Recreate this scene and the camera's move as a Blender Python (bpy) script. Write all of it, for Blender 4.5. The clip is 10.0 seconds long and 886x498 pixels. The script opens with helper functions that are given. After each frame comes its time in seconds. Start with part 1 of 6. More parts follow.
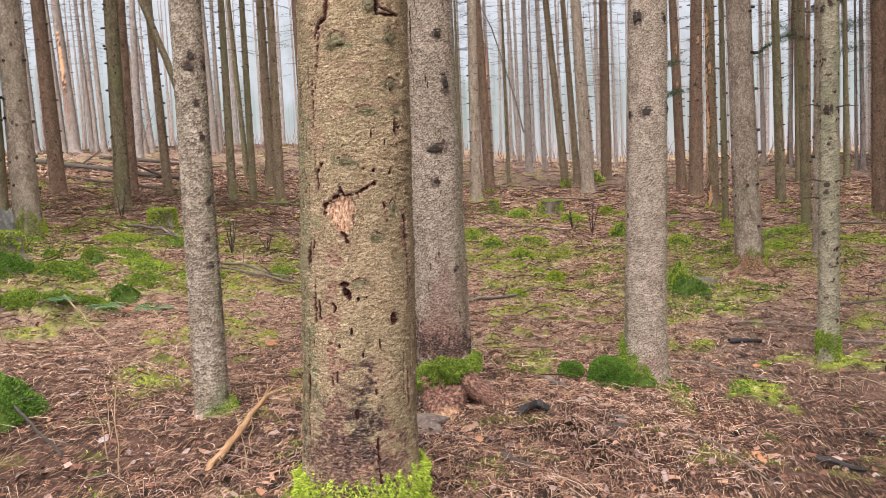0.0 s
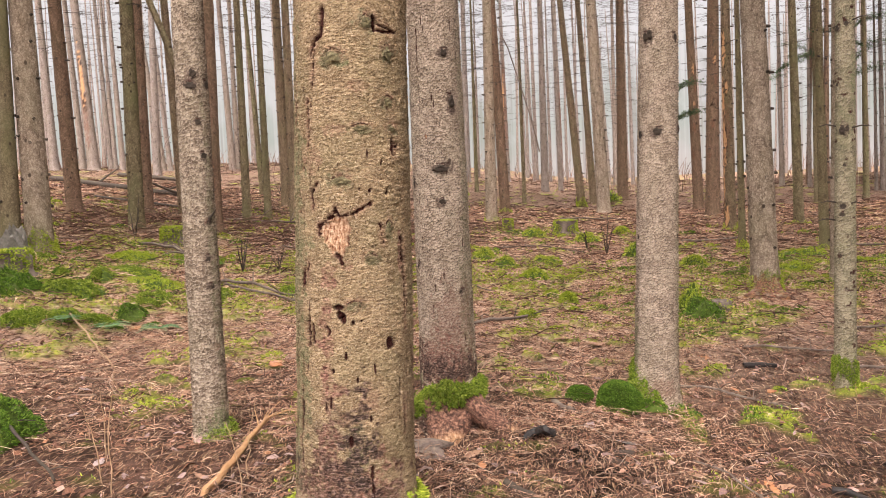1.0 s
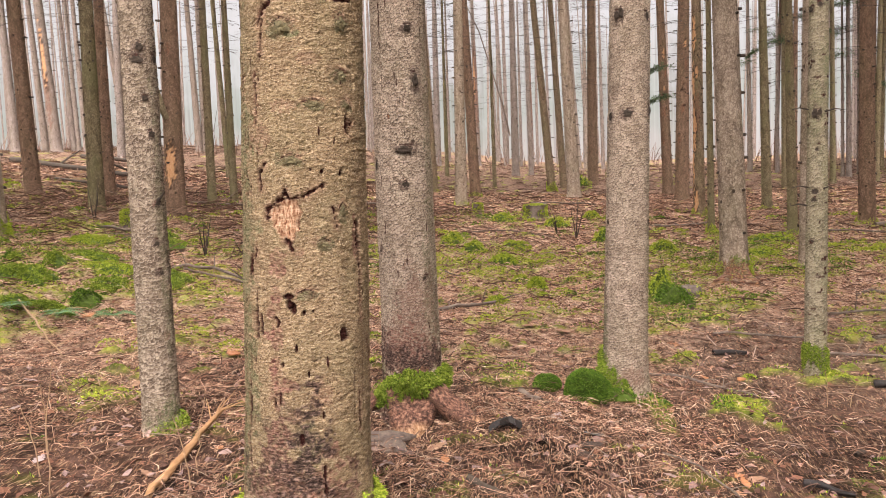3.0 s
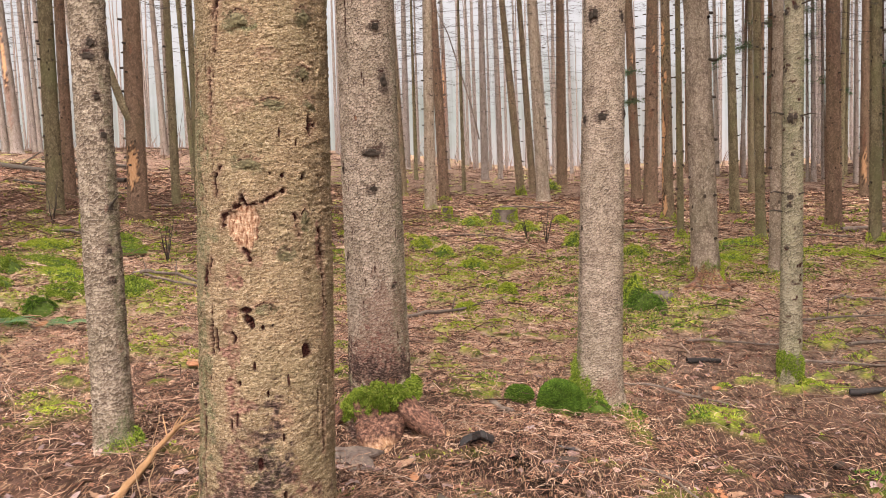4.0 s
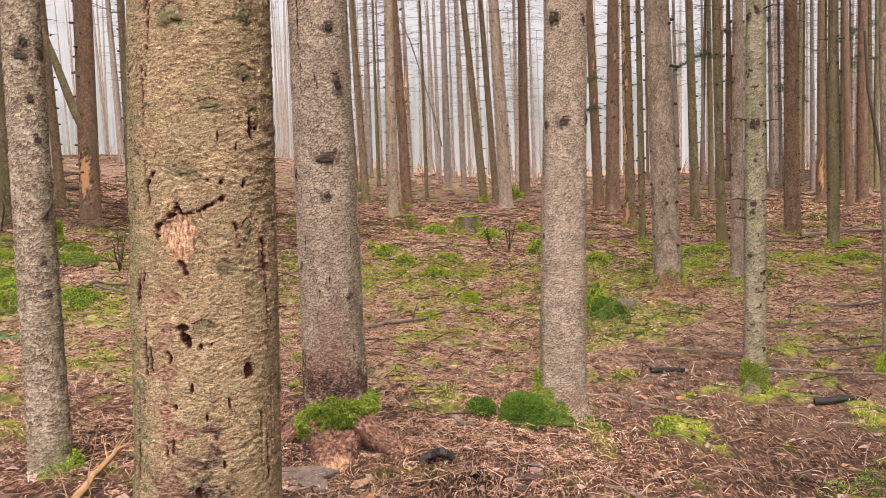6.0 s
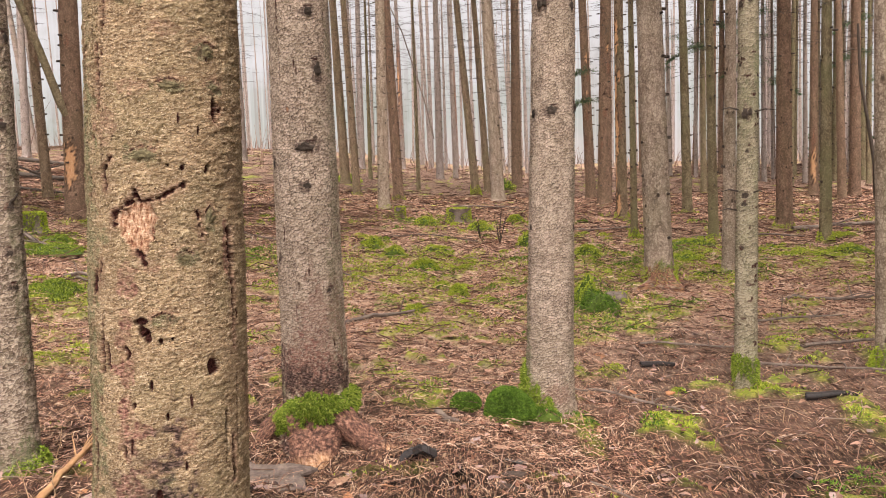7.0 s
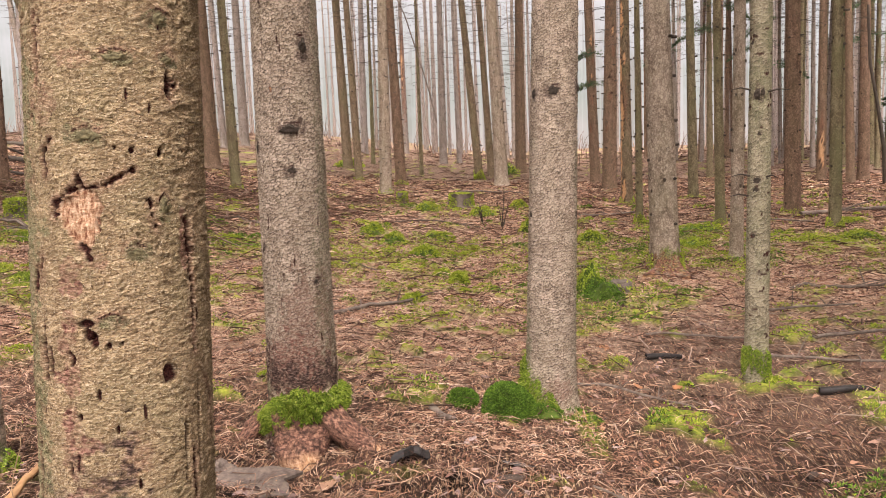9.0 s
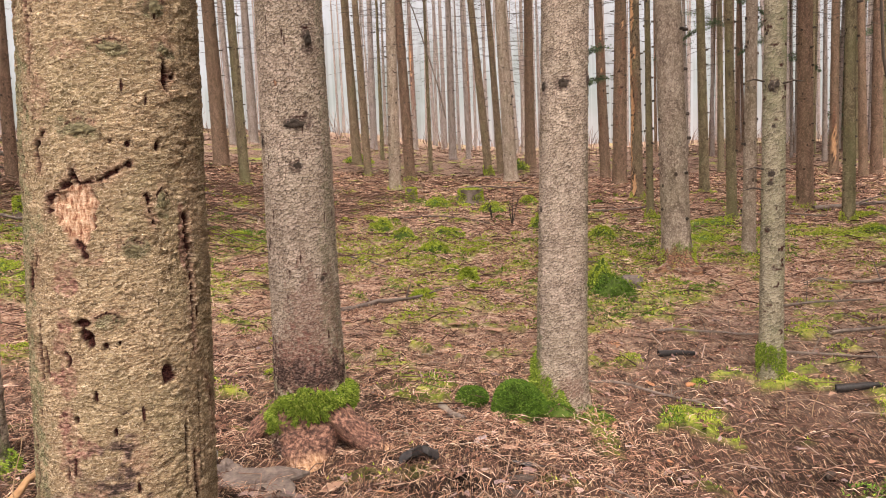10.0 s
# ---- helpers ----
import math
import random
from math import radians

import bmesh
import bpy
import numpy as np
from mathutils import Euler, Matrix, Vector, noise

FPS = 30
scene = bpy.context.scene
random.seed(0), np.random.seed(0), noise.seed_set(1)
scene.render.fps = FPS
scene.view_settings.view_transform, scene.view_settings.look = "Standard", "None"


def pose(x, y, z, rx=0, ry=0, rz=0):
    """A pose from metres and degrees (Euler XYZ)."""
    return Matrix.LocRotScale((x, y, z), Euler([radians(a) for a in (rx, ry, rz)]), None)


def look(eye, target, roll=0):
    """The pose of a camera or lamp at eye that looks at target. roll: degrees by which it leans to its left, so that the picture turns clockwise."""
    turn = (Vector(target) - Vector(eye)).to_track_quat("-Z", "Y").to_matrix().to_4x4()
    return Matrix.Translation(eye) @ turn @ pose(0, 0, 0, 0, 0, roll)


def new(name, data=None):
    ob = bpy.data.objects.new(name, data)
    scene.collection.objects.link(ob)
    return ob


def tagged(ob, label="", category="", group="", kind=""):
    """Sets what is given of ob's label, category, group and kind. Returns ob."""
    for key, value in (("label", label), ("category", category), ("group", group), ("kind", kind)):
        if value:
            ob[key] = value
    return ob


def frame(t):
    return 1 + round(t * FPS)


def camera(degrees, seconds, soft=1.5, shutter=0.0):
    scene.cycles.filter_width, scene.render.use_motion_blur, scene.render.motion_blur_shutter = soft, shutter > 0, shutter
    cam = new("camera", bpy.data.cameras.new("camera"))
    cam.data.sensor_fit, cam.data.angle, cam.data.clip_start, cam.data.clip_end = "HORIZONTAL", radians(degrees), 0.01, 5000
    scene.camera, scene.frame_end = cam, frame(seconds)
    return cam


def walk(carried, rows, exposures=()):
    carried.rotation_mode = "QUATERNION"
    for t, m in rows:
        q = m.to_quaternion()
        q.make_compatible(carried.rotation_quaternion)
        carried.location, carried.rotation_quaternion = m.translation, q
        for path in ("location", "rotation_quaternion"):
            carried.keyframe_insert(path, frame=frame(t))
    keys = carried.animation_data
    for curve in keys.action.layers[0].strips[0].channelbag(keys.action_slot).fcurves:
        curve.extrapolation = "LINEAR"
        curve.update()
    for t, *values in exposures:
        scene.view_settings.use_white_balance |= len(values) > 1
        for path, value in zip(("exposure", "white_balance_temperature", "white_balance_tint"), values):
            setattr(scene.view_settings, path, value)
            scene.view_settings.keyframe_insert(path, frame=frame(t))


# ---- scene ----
cam = camera(54.7, 10.0, soft=0.9)
PATH = [
    (0, (0.7832, -1.1631, 1.4010), (0.5001, 0.8064, 1.1990), -2.68),
    (0.5, (0.8159, -1.1135, 1.4095), (0.5127, 0.8558, 1.2367), -2.64),
    (1, (0.8393, -1.0641, 1.4032), (0.5188, 0.9038, 1.2462), -2.44),
    (1.5, (0.8488, -1.0189, 1.3998), (0.5125, 0.9460, 1.2389), -2.03),
    (2, (0.8563, -0.9926, 1.3991), (0.5435, 0.9740, 1.2133), -2.00),
    (2.5, (0.8602, -0.9464, 1.3898), (0.5719, 1.0229, 1.1928), -2.13),
    (4, (0.8277, -0.6805, 1.3925), (0.6456, 1.3020, 1.2015), -1.87),
    (4.5, (0.8251, -0.6152, 1.3953), (0.6587, 1.3694, 1.2120), -1.76),
    (5, (0.8180, -0.5626, 1.4010), (0.6600, 1.4235, 1.2270), -1.38),
    (5.5, (0.8259, -0.5395, 1.3971), (0.7066, 1.4494, 1.2236), -1.88),
    (7, (0.8911, -0.3777, 1.3672), (0.8096, 1.6111, 1.1725), -1.74),
    (7.5, (0.9031, -0.2833, 1.3631), (0.8193, 1.7045, 1.1585), -1.71),
    (8, (0.9253, -0.2140, 1.3663), (0.8372, 1.7731, 1.1579), -1.65),
    (8.5, (0.9451, -0.1531, 1.3615), (0.8781, 1.8340, 1.1441), -1.68),
    (9, (0.9333, -0.1108, 1.3591), (0.8403, 1.8738, 1.1297), -1.82),
    (9.5, (0.9414, -0.0784, 1.3498), (0.8401, 1.9047, 1.1109), -1.40),
    (10, (0.9352, -0.0346, 1.3494), (0.8194, 1.9478, 1.1116), -2.10),
]
EXPOSURE, KELVIN, TINT = 1.55, 6800, 17
SKY_STRENGTH, SUN_STRENGTH, MIST_STRENGTH = 0.2, 1.5, 0.3
walk(cam, [(t, look(eye, target, roll)) for t, eye, target, roll in PATH], [(0.0, EXPOSURE - 0.04, KELVIN - 700, TINT - 5), (0.6, EXPOSURE, KELVIN, TINT), (10.0, EXPOSURE, KELVIN, TINT)])

# ---- sky and light: bright overcast day ----
world = bpy.data.worlds.new("overcast_sky")
scene.world = world
world.use_nodes = True
wn, wl = world.node_tree.nodes, world.node_tree.links
sky = wn.new("ShaderNodeTexSky")
sky.sky_type, sky.sun_disc = "NISHITA", False
sky.sun_elevation, sky.sun_rotation = radians(63), radians(176)
sky.air_density, sky.dust_density, sky.ozone_density = 1.0, 6.0, 1.0
veil = wn.new("ShaderNodeHueSaturation")
veil.inputs["Saturation"].default_value = 0.22
wl.new(sky.outputs["Color"], veil.inputs["Color"])
wl.new(veil.outputs["Color"], wn["Background"].inputs["Color"])
wn["Background"].inputs["Strength"].default_value = SKY_STRENGTH

sun_data = bpy.data.lights.new("sun", "SUN")
sun_data.energy, sun_data.angle, sun_data.color = SUN_STRENGTH, radians(60), (1.0, 0.96, 0.9)
sun = new("sun", sun_data)
sun.matrix_world = look((0.8, -7, 26), (0, 6, 0))

# ---- small tools: value noise, cells, meshes, nodes ----
RNG = np.random.default_rng(7)
LAT = RNG.random((256, 256))
LAT2 = RNG.random((256, 256))
LAT3 = RNG.random((256, 256))


def smooth01(t):
    t = np.clip(t, 0, 1)
    return t * t * (3 - 2 * t)


def vnoise(u, v, wrap=256, seed=0):
    """Value noise in 0..1, periodic in u after wrap cells."""
    iu, iv = np.floor(u).astype(int), np.floor(v).astype(int)
    fu, fv = smooth01(u - iu), smooth01(v - iv)
    o = seed * 37
    a0, a1 = (iu % wrap + o) % 256, ((iu + 1) % wrap + o) % 256
    b0, b1 = (iv + 3 * o) % 256, (iv + 1 + 3 * o) % 256
    return ((LAT[a0, b0] * (1 - fu) + LAT[a1, b0] * fu) * (1 - fv)
            + (LAT[a0, b1] * (1 - fu) + LAT[a1, b1] * fu) * fv)


def cells(u, v, wrap, seed=0):
    """Nearest-cell pattern: distance to the border and the cell's own random number."""
    iu, iv = np.floor(u).astype(int), np.floor(v).astype(int)
    f1, f2, own = np.full(u.shape, 9.0), np.full(u.shape, 9.0), np.zeros(u.shape)
    for du in (-1, 0, 1):
        for dv in (-1, 0, 1):
            a, b = ((iu + du) % wrap + seed * 17) % 256, (iv + dv + seed * 29) % 256
            d = np.hypot(iu + du + 0.1 + 0.8 * LAT[a, b] - u, iv + dv + 0.1 + 0.8 * LAT2[a, b] - v)
            near = d < f1
            f2 = np.where(near, f1, np.minimum(f2, d))
            own = np.where(near, LAT3[a, b], own)
            f1 = np.where(near, d, f1)
    return f2 - f1, own


def mesh_of(name, verts, faces, material, smooth=True, uv=None, point_data=None):
    """A mesh from numpy arrays: verts (n, 3), faces (m, 3) or (m, 4)."""
    me = bpy.data.meshes.new(name)
    verts, faces = np.asarray(verts, np.float32), np.asarray(faces, np.int32)
    k = faces.shape[1]
    me.vertices.add(len(verts))
    me.vertices.foreach_set("co", verts.ravel())
    me.loops.add(faces.size)
    me.loops.foreach_set("vertex_index", faces.ravel())
    me.polygons.add(len(faces))
    me.polygons.foreach_set("loop_start", np.arange(0, faces.size, k, dtype=np.int32))
    me.polygons.foreach_set("use_smooth", np.full(len(faces), smooth))
    if uv is not None:
        layer = me.uv_layers.new(name="UVMap")
        layer.data.foreach_set("uv", np.asarray(uv, np.float32)[faces.ravel()].ravel())
    for key, values in (point_data or {}).items():
        values = np.asarray(values, np.float32)
        if values.ndim == 1:
            me.attributes.new(key, "FLOAT", "POINT").data.foreach_set("value", values)
        else:
            rgba = np.concatenate([values, np.ones((len(values), 1), np.float32)], 1)
            me.attributes.new(key, "FLOAT_COLOR", "POINT").data.foreach_set("color", rgba.ravel())
    me.materials.append(material)
    me.update(calc_edges=True)
    me.validate()
    return me


def part(name, me, parent, label="", kind="", m=None):
    ob = new(name, me)
    ob.parent = parent
    if m is not None:
        ob.matrix_basis = m
    return tagged(ob, label=label, kind=kind)


def thing(name, me, label, category, group="", kind="", m=None):
    ob = new(name, me)
    if m is not None:
        ob.matrix_basis = m
    return tagged(ob, label=label, category=category, group=group, kind=kind)


def tube(points, radii, sides=6, cap=True, rough=0.0, seed=0):
    """A bent, tapered tube through points, as (verts, quads)."""
    pts, rng = np.asarray(points, float), np.random.default_rng(seed)
    rad = np.broadcast_to(np.asarray(radii, float), (len(pts),))
    along = np.gradient(pts, axis=0)
    along /= np.linalg.norm(along, axis=1, keepdims=True)
    side = np.cross(along, [0.31, 0.17, 0.93])
    side /= np.linalg.norm(side, axis=1, keepdims=True)
    up = np.cross(side, along)
    th = np.linspace(0, 2 * np.pi, sides, endpoint=False)
    wob = 1 + rough * (rng.random((len(pts), sides)) - 0.5)
    ring = pts[:, None] + (rad[:, None] * wob)[..., None] * (
        np.cos(th)[None, :, None] * side[:, None] + np.sin(th)[None, :, None] * up[:, None])
    v = ring.reshape(-1, 3)
    a = np.arange(len(pts) - 1)[:, None] * sides
    j = np.arange(sides)[None]
    f = np.stack([a + j, a + (j + 1) % sides, a + sides + (j + 1) % sides, a + sides + j], -1).reshape(-1, 4)
    if cap:
        n = len(v)
        v = np.concatenate([v, pts[:1], pts[-1:]])
        last = (len(pts) - 1) * sides
        ends = [[n, (i + 1) % sides, i, n] for i in range(sides)] + [[n + 1, last + i, last + (i + 1) % sides, n + 1] for i in range(sides)]
        f = np.concatenate([f, np.array(ends)])
    return v, f


def fuse(pieces):
    """Joins (verts, faces) pairs."""
    vs, fs, n = [], [], 0
    for v, f in pieces:
        vs.append(v)
        fs.append(np.asarray(f) + n)
        n += len(v)
    return np.concatenate(vs), np.concatenate(fs)


def sprigs(p, n, size, rng, blades=3, spread=0.9, width=0.3):
    """Small pointed leaves standing out of points p along normals n, as (verts, triangles)."""
    p, n = np.repeat(p, blades, 0), np.repeat(n, blades, 0)
    size = np.repeat(np.broadcast_to(size, (len(p) // blades,)), blades)
    lean = rng.normal(size=p.shape) * spread
    way = n + lean * 0.6
    way /= np.linalg.norm(way, axis=1, keepdims=True) + 1e-9
    side = np.cross(way, rng.normal(size=p.shape))
    side /= np.linalg.norm(side, axis=1, keepdims=True) + 1e-9
    s = (size * rng.uniform(0.6, 1.3, len(p)))[:, None]
    v = np.stack([p - side * s * width / 2, p + side * s * width / 2, p + way * s], 1).reshape(-1, 3)
    return v, np.arange(len(v)).reshape(-1, 3)


def ribbons(p, heading, length, width, arch, rng):
    """Flat bent strips lying along the ground at p, as (verts, quads)."""
    d = np.stack([np.cos(heading), np.sin(heading), rng.normal(0, 0.12, len(p))], 1)
    s = np.stack([-np.sin(heading), np.cos(heading), rng.normal(0, 0.4, len(p))], 1)
    bend = s * (rng.normal(0, 0.13, len(p)) * length)[:, None]
    bend[:, 2] = arch
    half, w = d * (length / 2)[:, None], s * (width / 2)[:, None]
    rows = [p - half - w, p - half + w, p + bend - w, p + bend + w, p + half - w * 0.4, p + half + w * 0.4]
    v = np.stack(rows, 1).reshape(-1, 3)
    a = np.arange(len(p))[:, None] * 6
    f = np.stack([a + [0, 1, 3, 2], a + [2, 3, 5, 4]], 1).reshape(-1, 4)
    return v, f


def rods(p, heading, length, radius, arch, rng):
    """Three-sided bent twigs, as (verts, quads)."""
    d = np.stack([np.cos(heading), np.sin(heading), rng.normal(0, 0.1, len(p))], 1)
    s = np.stack([-np.sin(heading), np.cos(heading), 0 * heading], 1)
    bend = s * (rng.normal(0, 0.1, len(p)) * length)[:, None]
    bend[:, 2] = arch
    half = d * (length / 2)[:, None]
    rings = []
    for c, k in ((p - half, 1.0), (p + bend, 0.85), (p + half, 0.45)):
        for th in (0.5, 2.6, 4.7):
            rings.append(c + (np.cos(th) * s + np.sin(th) * np.array([0, 0, 1.0])) * (radius * k)[:, None])
    v = np.stack(rings, 1).reshape(-1, 3)
    a = np.arange(len(p))[:, None] * 9
    f = np.stack([a + [i + j, i + (j + 1) % 3, i + 3 + (j + 1) % 3, i + 3 + j] for i in (0, 3) for j in range(3)], 1).reshape(-1, 4)
    return v, f


class Nodes:
    """Short hand for building a material's nodes."""

    def __init__(self, name, rough=0.85, spec=0.25):
        self.material = bpy.data.materials.new(name)
        self.material.use_nodes = True
        self.tree = self.material.node_tree
        self.shader = self.tree.nodes["Principled BSDF"]
        self.shader.inputs["Roughness"].default_value = rough
        self.shader.inputs["Specular IOR Level"].default_value = spec

    def put(self, socket, value):
        if hasattr(value, "is_output"):
            self.tree.links.new(value, socket)
        else:
            socket.default_value = value

    def coords(self, kind="UV", scale=(1, 1, 1), turn=(0, 0, 0)):
        tc = self.tree.nodes.new("ShaderNodeTexCoord")
        mp = self.tree.nodes.new("ShaderNodeMapping")
        mp.inputs["Scale"].default_value = scale
        mp.inputs["Rotation"].default_value = turn
        self.tree.links.new(tc.outputs[kind], mp.inputs["Vector"])
        return mp.outputs["Vector"]

    def grain(self, vector, scale, detail=4.0, rough=0.6, distort=0.0):
        n = self.tree.nodes.new("ShaderNodeTexNoise")
        self.put(n.inputs["Vector"], vector)
        n.inputs["Scale"].default_value, n.inputs["Detail"].default_value = scale, detail
        n.inputs["Roughness"].default_value, n.inputs["Distortion"].default_value = rough, distort
        return n.outputs["Fac"]

    def punch(self, fac, low=0.4, high=0.6):
        """Stretches a soft noise to the full range."""
        return self.ramp(fac, (low, 0.0), (high, 1.0))

    def cell(self, vector, scale, feature="F1"):
        n = self.tree.nodes.new("ShaderNodeTexVoronoi")
        n.feature = feature
        self.put(n.inputs["Vector"], vector)
        n.inputs["Scale"].default_value = scale
        return n

    def ramp(self, fac, *stops):
        n = self.tree.nodes.new("ShaderNodeValToRGB")
        el = n.color_ramp.elements
        while len(el) < len(stops):
            el.new(0.5)
        for e, (at, colour) in zip(el, stops):
            e.position = at
            e.color = (colour, colour, colour, 1) if isinstance(colour, (int, float)) else (*colour, 1)
        self.put(n.inputs["Fac"], fac)
        return n.outputs["Color"]

    def mix(self, fac, a, b, blend="MIX"):
        n = self.tree.nodes.new("ShaderNodeMix")
        n.data_type, n.blend_type = "RGBA", blend
        self.put(n.inputs[0], fac)
        for socket, value in ((n.inputs[6], a), (n.inputs[7], b)):
            self.put(socket, value if hasattr(value, "is_output") else (*value, 1))
        return n.outputs[2]

    def calc(self, op, a, b=0.0):
        n = self.tree.nodes.new("ShaderNodeMath")
        n.operation = op
        n.use_clamp = op in ("ADD", "SUBTRACT")
        self.put(n.inputs[0], a)
        self.put(n.inputs[1], b)
        return n.outputs[0]

    def attribute(self, name, output="Fac"):
        n = self.tree.nodes.new("ShaderNodeAttribute")
        n.attribute_name = name
        return n.outputs[output]

    def split(self, colour):
        n = self.tree.nodes.new("ShaderNodeSeparateColor")
        self.put(n.inputs[0], colour)
        return n.outputs[0], n.outputs[1], n.outputs[2]

    def chance(self, island=False):
        if island:
            return self.tree.nodes.new("ShaderNodeNewGeometry").outputs["Random Per Island"]
        return self.tree.nodes.new("ShaderNodeObjectInfo").outputs["Random"]

    def done(self, colour, height=None, depth=0.002, strength=1.0):
        self.put(self.shader.inputs["Base Color"], colour)
        if height is not None:
            b = self.tree.nodes.new("ShaderNodeBump")
            b.inputs["Distance"].default_value, b.inputs["Strength"].default_value = depth, strength
            self.put(b.inputs["Height"], height)
            self.tree.links.new(b.outputs["Normal"], self.shader.inputs["Normal"])
        return self.material

# ---- materials ----
def bark_near(name, light, mid, dark, lichen, speck, lichen_cover, cell=(70, 90), crack=0.6, lift=1.0, flakes=0.3, plates=0.4, depth=0.006, ticks=0.5):
    """Bark of a tree that stands close: overlapping flakes whose lower rims stand proud, with lit lips and shaded
    undersides painted in, larger plates, cracks and pale specks.
    """
    n = Nodes(name, rough=0.92, spec=0.06)
    uv = n.coords("UV")
    bend = n.tree.nodes.new("ShaderNodeTexNoise")
    bend.inputs["Scale"].default_value, bend.inputs["Detail"].default_value = 62, 5
    bend.inputs["Roughness"].default_value = 0.68
    n.put(bend.inputs["Vector"], uv)
    warped = n.mix(0.019, uv, bend.outputs["Color"], "ADD")

    def scales(size):
        """One layer of flakes: its own random value, distance from the rim, height of the tilted face."""
        at = n.tree.nodes.new("ShaderNodeMapping")
        at.inputs["Scale"].default_value = (size[0], size[1], 1)
        n.put(at.inputs["Vector"], warped)
        found = n.cell(at.outputs[0], 1.0)
        rim = n.cell(at.outputs[0], 1.0, "DISTANCE_TO_EDGE")
        found.voronoi_dimensions = rim.voronoi_dimensions = "2D"
        off = n.tree.nodes.new("ShaderNodeVectorMath")
        off.operation = "SUBTRACT"
        n.put(off.inputs[0], at.outputs[0])
        n.put(off.inputs[1], found.outputs["Position"])
        sep = n.tree.nodes.new("ShaderNodeSeparateXYZ")
        n.put(sep.inputs[0], off.outputs[0])
        own, turn, _ = n.split(found.outputs["Color"])
        slope = n.calc("SUBTRACT", 0.5, n.calc("MULTIPLY", sep.outputs[1], 0.6))
        slope = n.calc("ADD", slope, n.calc("MULTIPLY", n.calc("MULTIPLY", sep.outputs[0], 0.7), turn))
        return own, rim.outputs["Distance"], slope

    own, edge, slope = scales(cell)
    own2, edge2, slope2 = scales((cell[0] * 0.36, cell[1] * 0.34))
    fine = n.punch(n.grain(n.coords("UV", (1, 1.5, 1)), 210, 3, 0.6), 0.36, 0.64)
    flat = n.punch(n.grain(n.coords("UV", (1, 2.2, 1)), 60, 4, 0.65, 0.4), 0.36, 0.64)
    broad = n.grain(n.coords("UV", (1, 0.6, 1)), 6, 5, 0.65)
    here = n.ramp(n.grain(uv, 17, 4, 0.65), (0.34, 0.25), (0.52, 1.0))
    tone = n.calc("ADD", n.calc("MULTIPLY", own, flakes), n.calc("ADD", n.calc("MULTIPLY", flat, 0.62 - flakes), n.calc("ADD", n.calc("MULTIPLY", fine, 0.24), n.calc("MULTIPLY", own2, 0.24))))
    dash = n.punch(n.grain(n.coords("UV", (1, 2.4, 1)), 62, 4, 0.72, 0.8), 0.38, 0.62)
    c = n.ramp(tone, (0.16, n_mix(dark, mid, 0.35)), (0.45, mid), (0.75, light))
    c = n.mix(n.calc("MULTIPLY", n.ramp(dash, (0.08, 1.0), (0.36, 0.0)), ticks), c, n_mix(dark, mid, 0.2))
    c = n.mix(n.calc("MULTIPLY", n.ramp(dash, (0.7, 0.0), (0.95, 1.0)), ticks * 0.6), c, n_mix(light, speck, 0.45))
    c = n.mix(n.ramp(broad, (0.42, 0.0), (0.6, lichen_cover)), c, n.mix(0.5, c, lichen))
    c = n.mix(n.ramp(n.grain(n.coords("UV", (1, 0.7, 1)), 9, 4, 0.65), (0.36, 0.5), (0.48, 0.0)), c, n_mix(dark, mid, 0.6))
    c = n.mix(n.ramp(n.grain(uv, 240, 2, 0.5), (0.62, 0.0), (0.7, 0.8)), c, speck)
    # painted highlight along the proud rim of each flake
    lit_lip = n.calc("MULTIPLY", n.ramp(edge, (0.03, 0.0), (0.09, 1.0), (0.28, 0.0)), n.ramp(slope, (0.52, 0.0), (0.75, 0.75)))
    c = n.mix(lit_lip, c, n_mix(light, speck, 0.5))
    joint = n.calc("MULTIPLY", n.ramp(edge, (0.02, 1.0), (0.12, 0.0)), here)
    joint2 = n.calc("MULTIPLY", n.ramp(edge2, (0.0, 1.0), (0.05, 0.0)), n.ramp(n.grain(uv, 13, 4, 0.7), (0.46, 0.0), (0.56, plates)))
    # painted shadow that each flake would cast on the one below
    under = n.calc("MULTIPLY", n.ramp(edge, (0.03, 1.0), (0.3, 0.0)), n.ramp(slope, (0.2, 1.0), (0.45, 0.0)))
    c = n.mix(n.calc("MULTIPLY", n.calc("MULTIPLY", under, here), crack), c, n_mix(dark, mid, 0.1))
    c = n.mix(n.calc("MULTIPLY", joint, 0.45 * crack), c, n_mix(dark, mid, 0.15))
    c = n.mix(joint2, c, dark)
    c = n.mix(n.ramp(n.grain(n.coords("UV", (1, 1.3, 1)), 75, 3, 0.6), (0.31, 0.85), (0.37, 0.0)), c, dark)
    r, g, b = n.split(n.attribute("mark", "Color"))
    patchy = n.ramp(n.grain(uv, 48, 5, 0.75), (0.36, 0.0), (0.52, 1.0))
    c = n.mix(n.calc("MULTIPLY", g, patchy), c, n.ramp(flat, (0.05, (0.085, 0.035, 0.027)), (0.5, (0.22, 0.105, 0.078)), (0.95, (0.44, 0.25, 0.19))))
    c = n.mix(n.calc("MULTIPLY", n.attribute("green"), n.ramp(n.grain(uv, 30, 5, 0.7), (0.38, 0.0), (0.56, 1.0))), c, n.ramp(fine, (0.1, (0.035, 0.04, 0.018)), (0.6, (0.15, 0.16, 0.075)), (0.95, (0.38, 0.38, 0.23))))
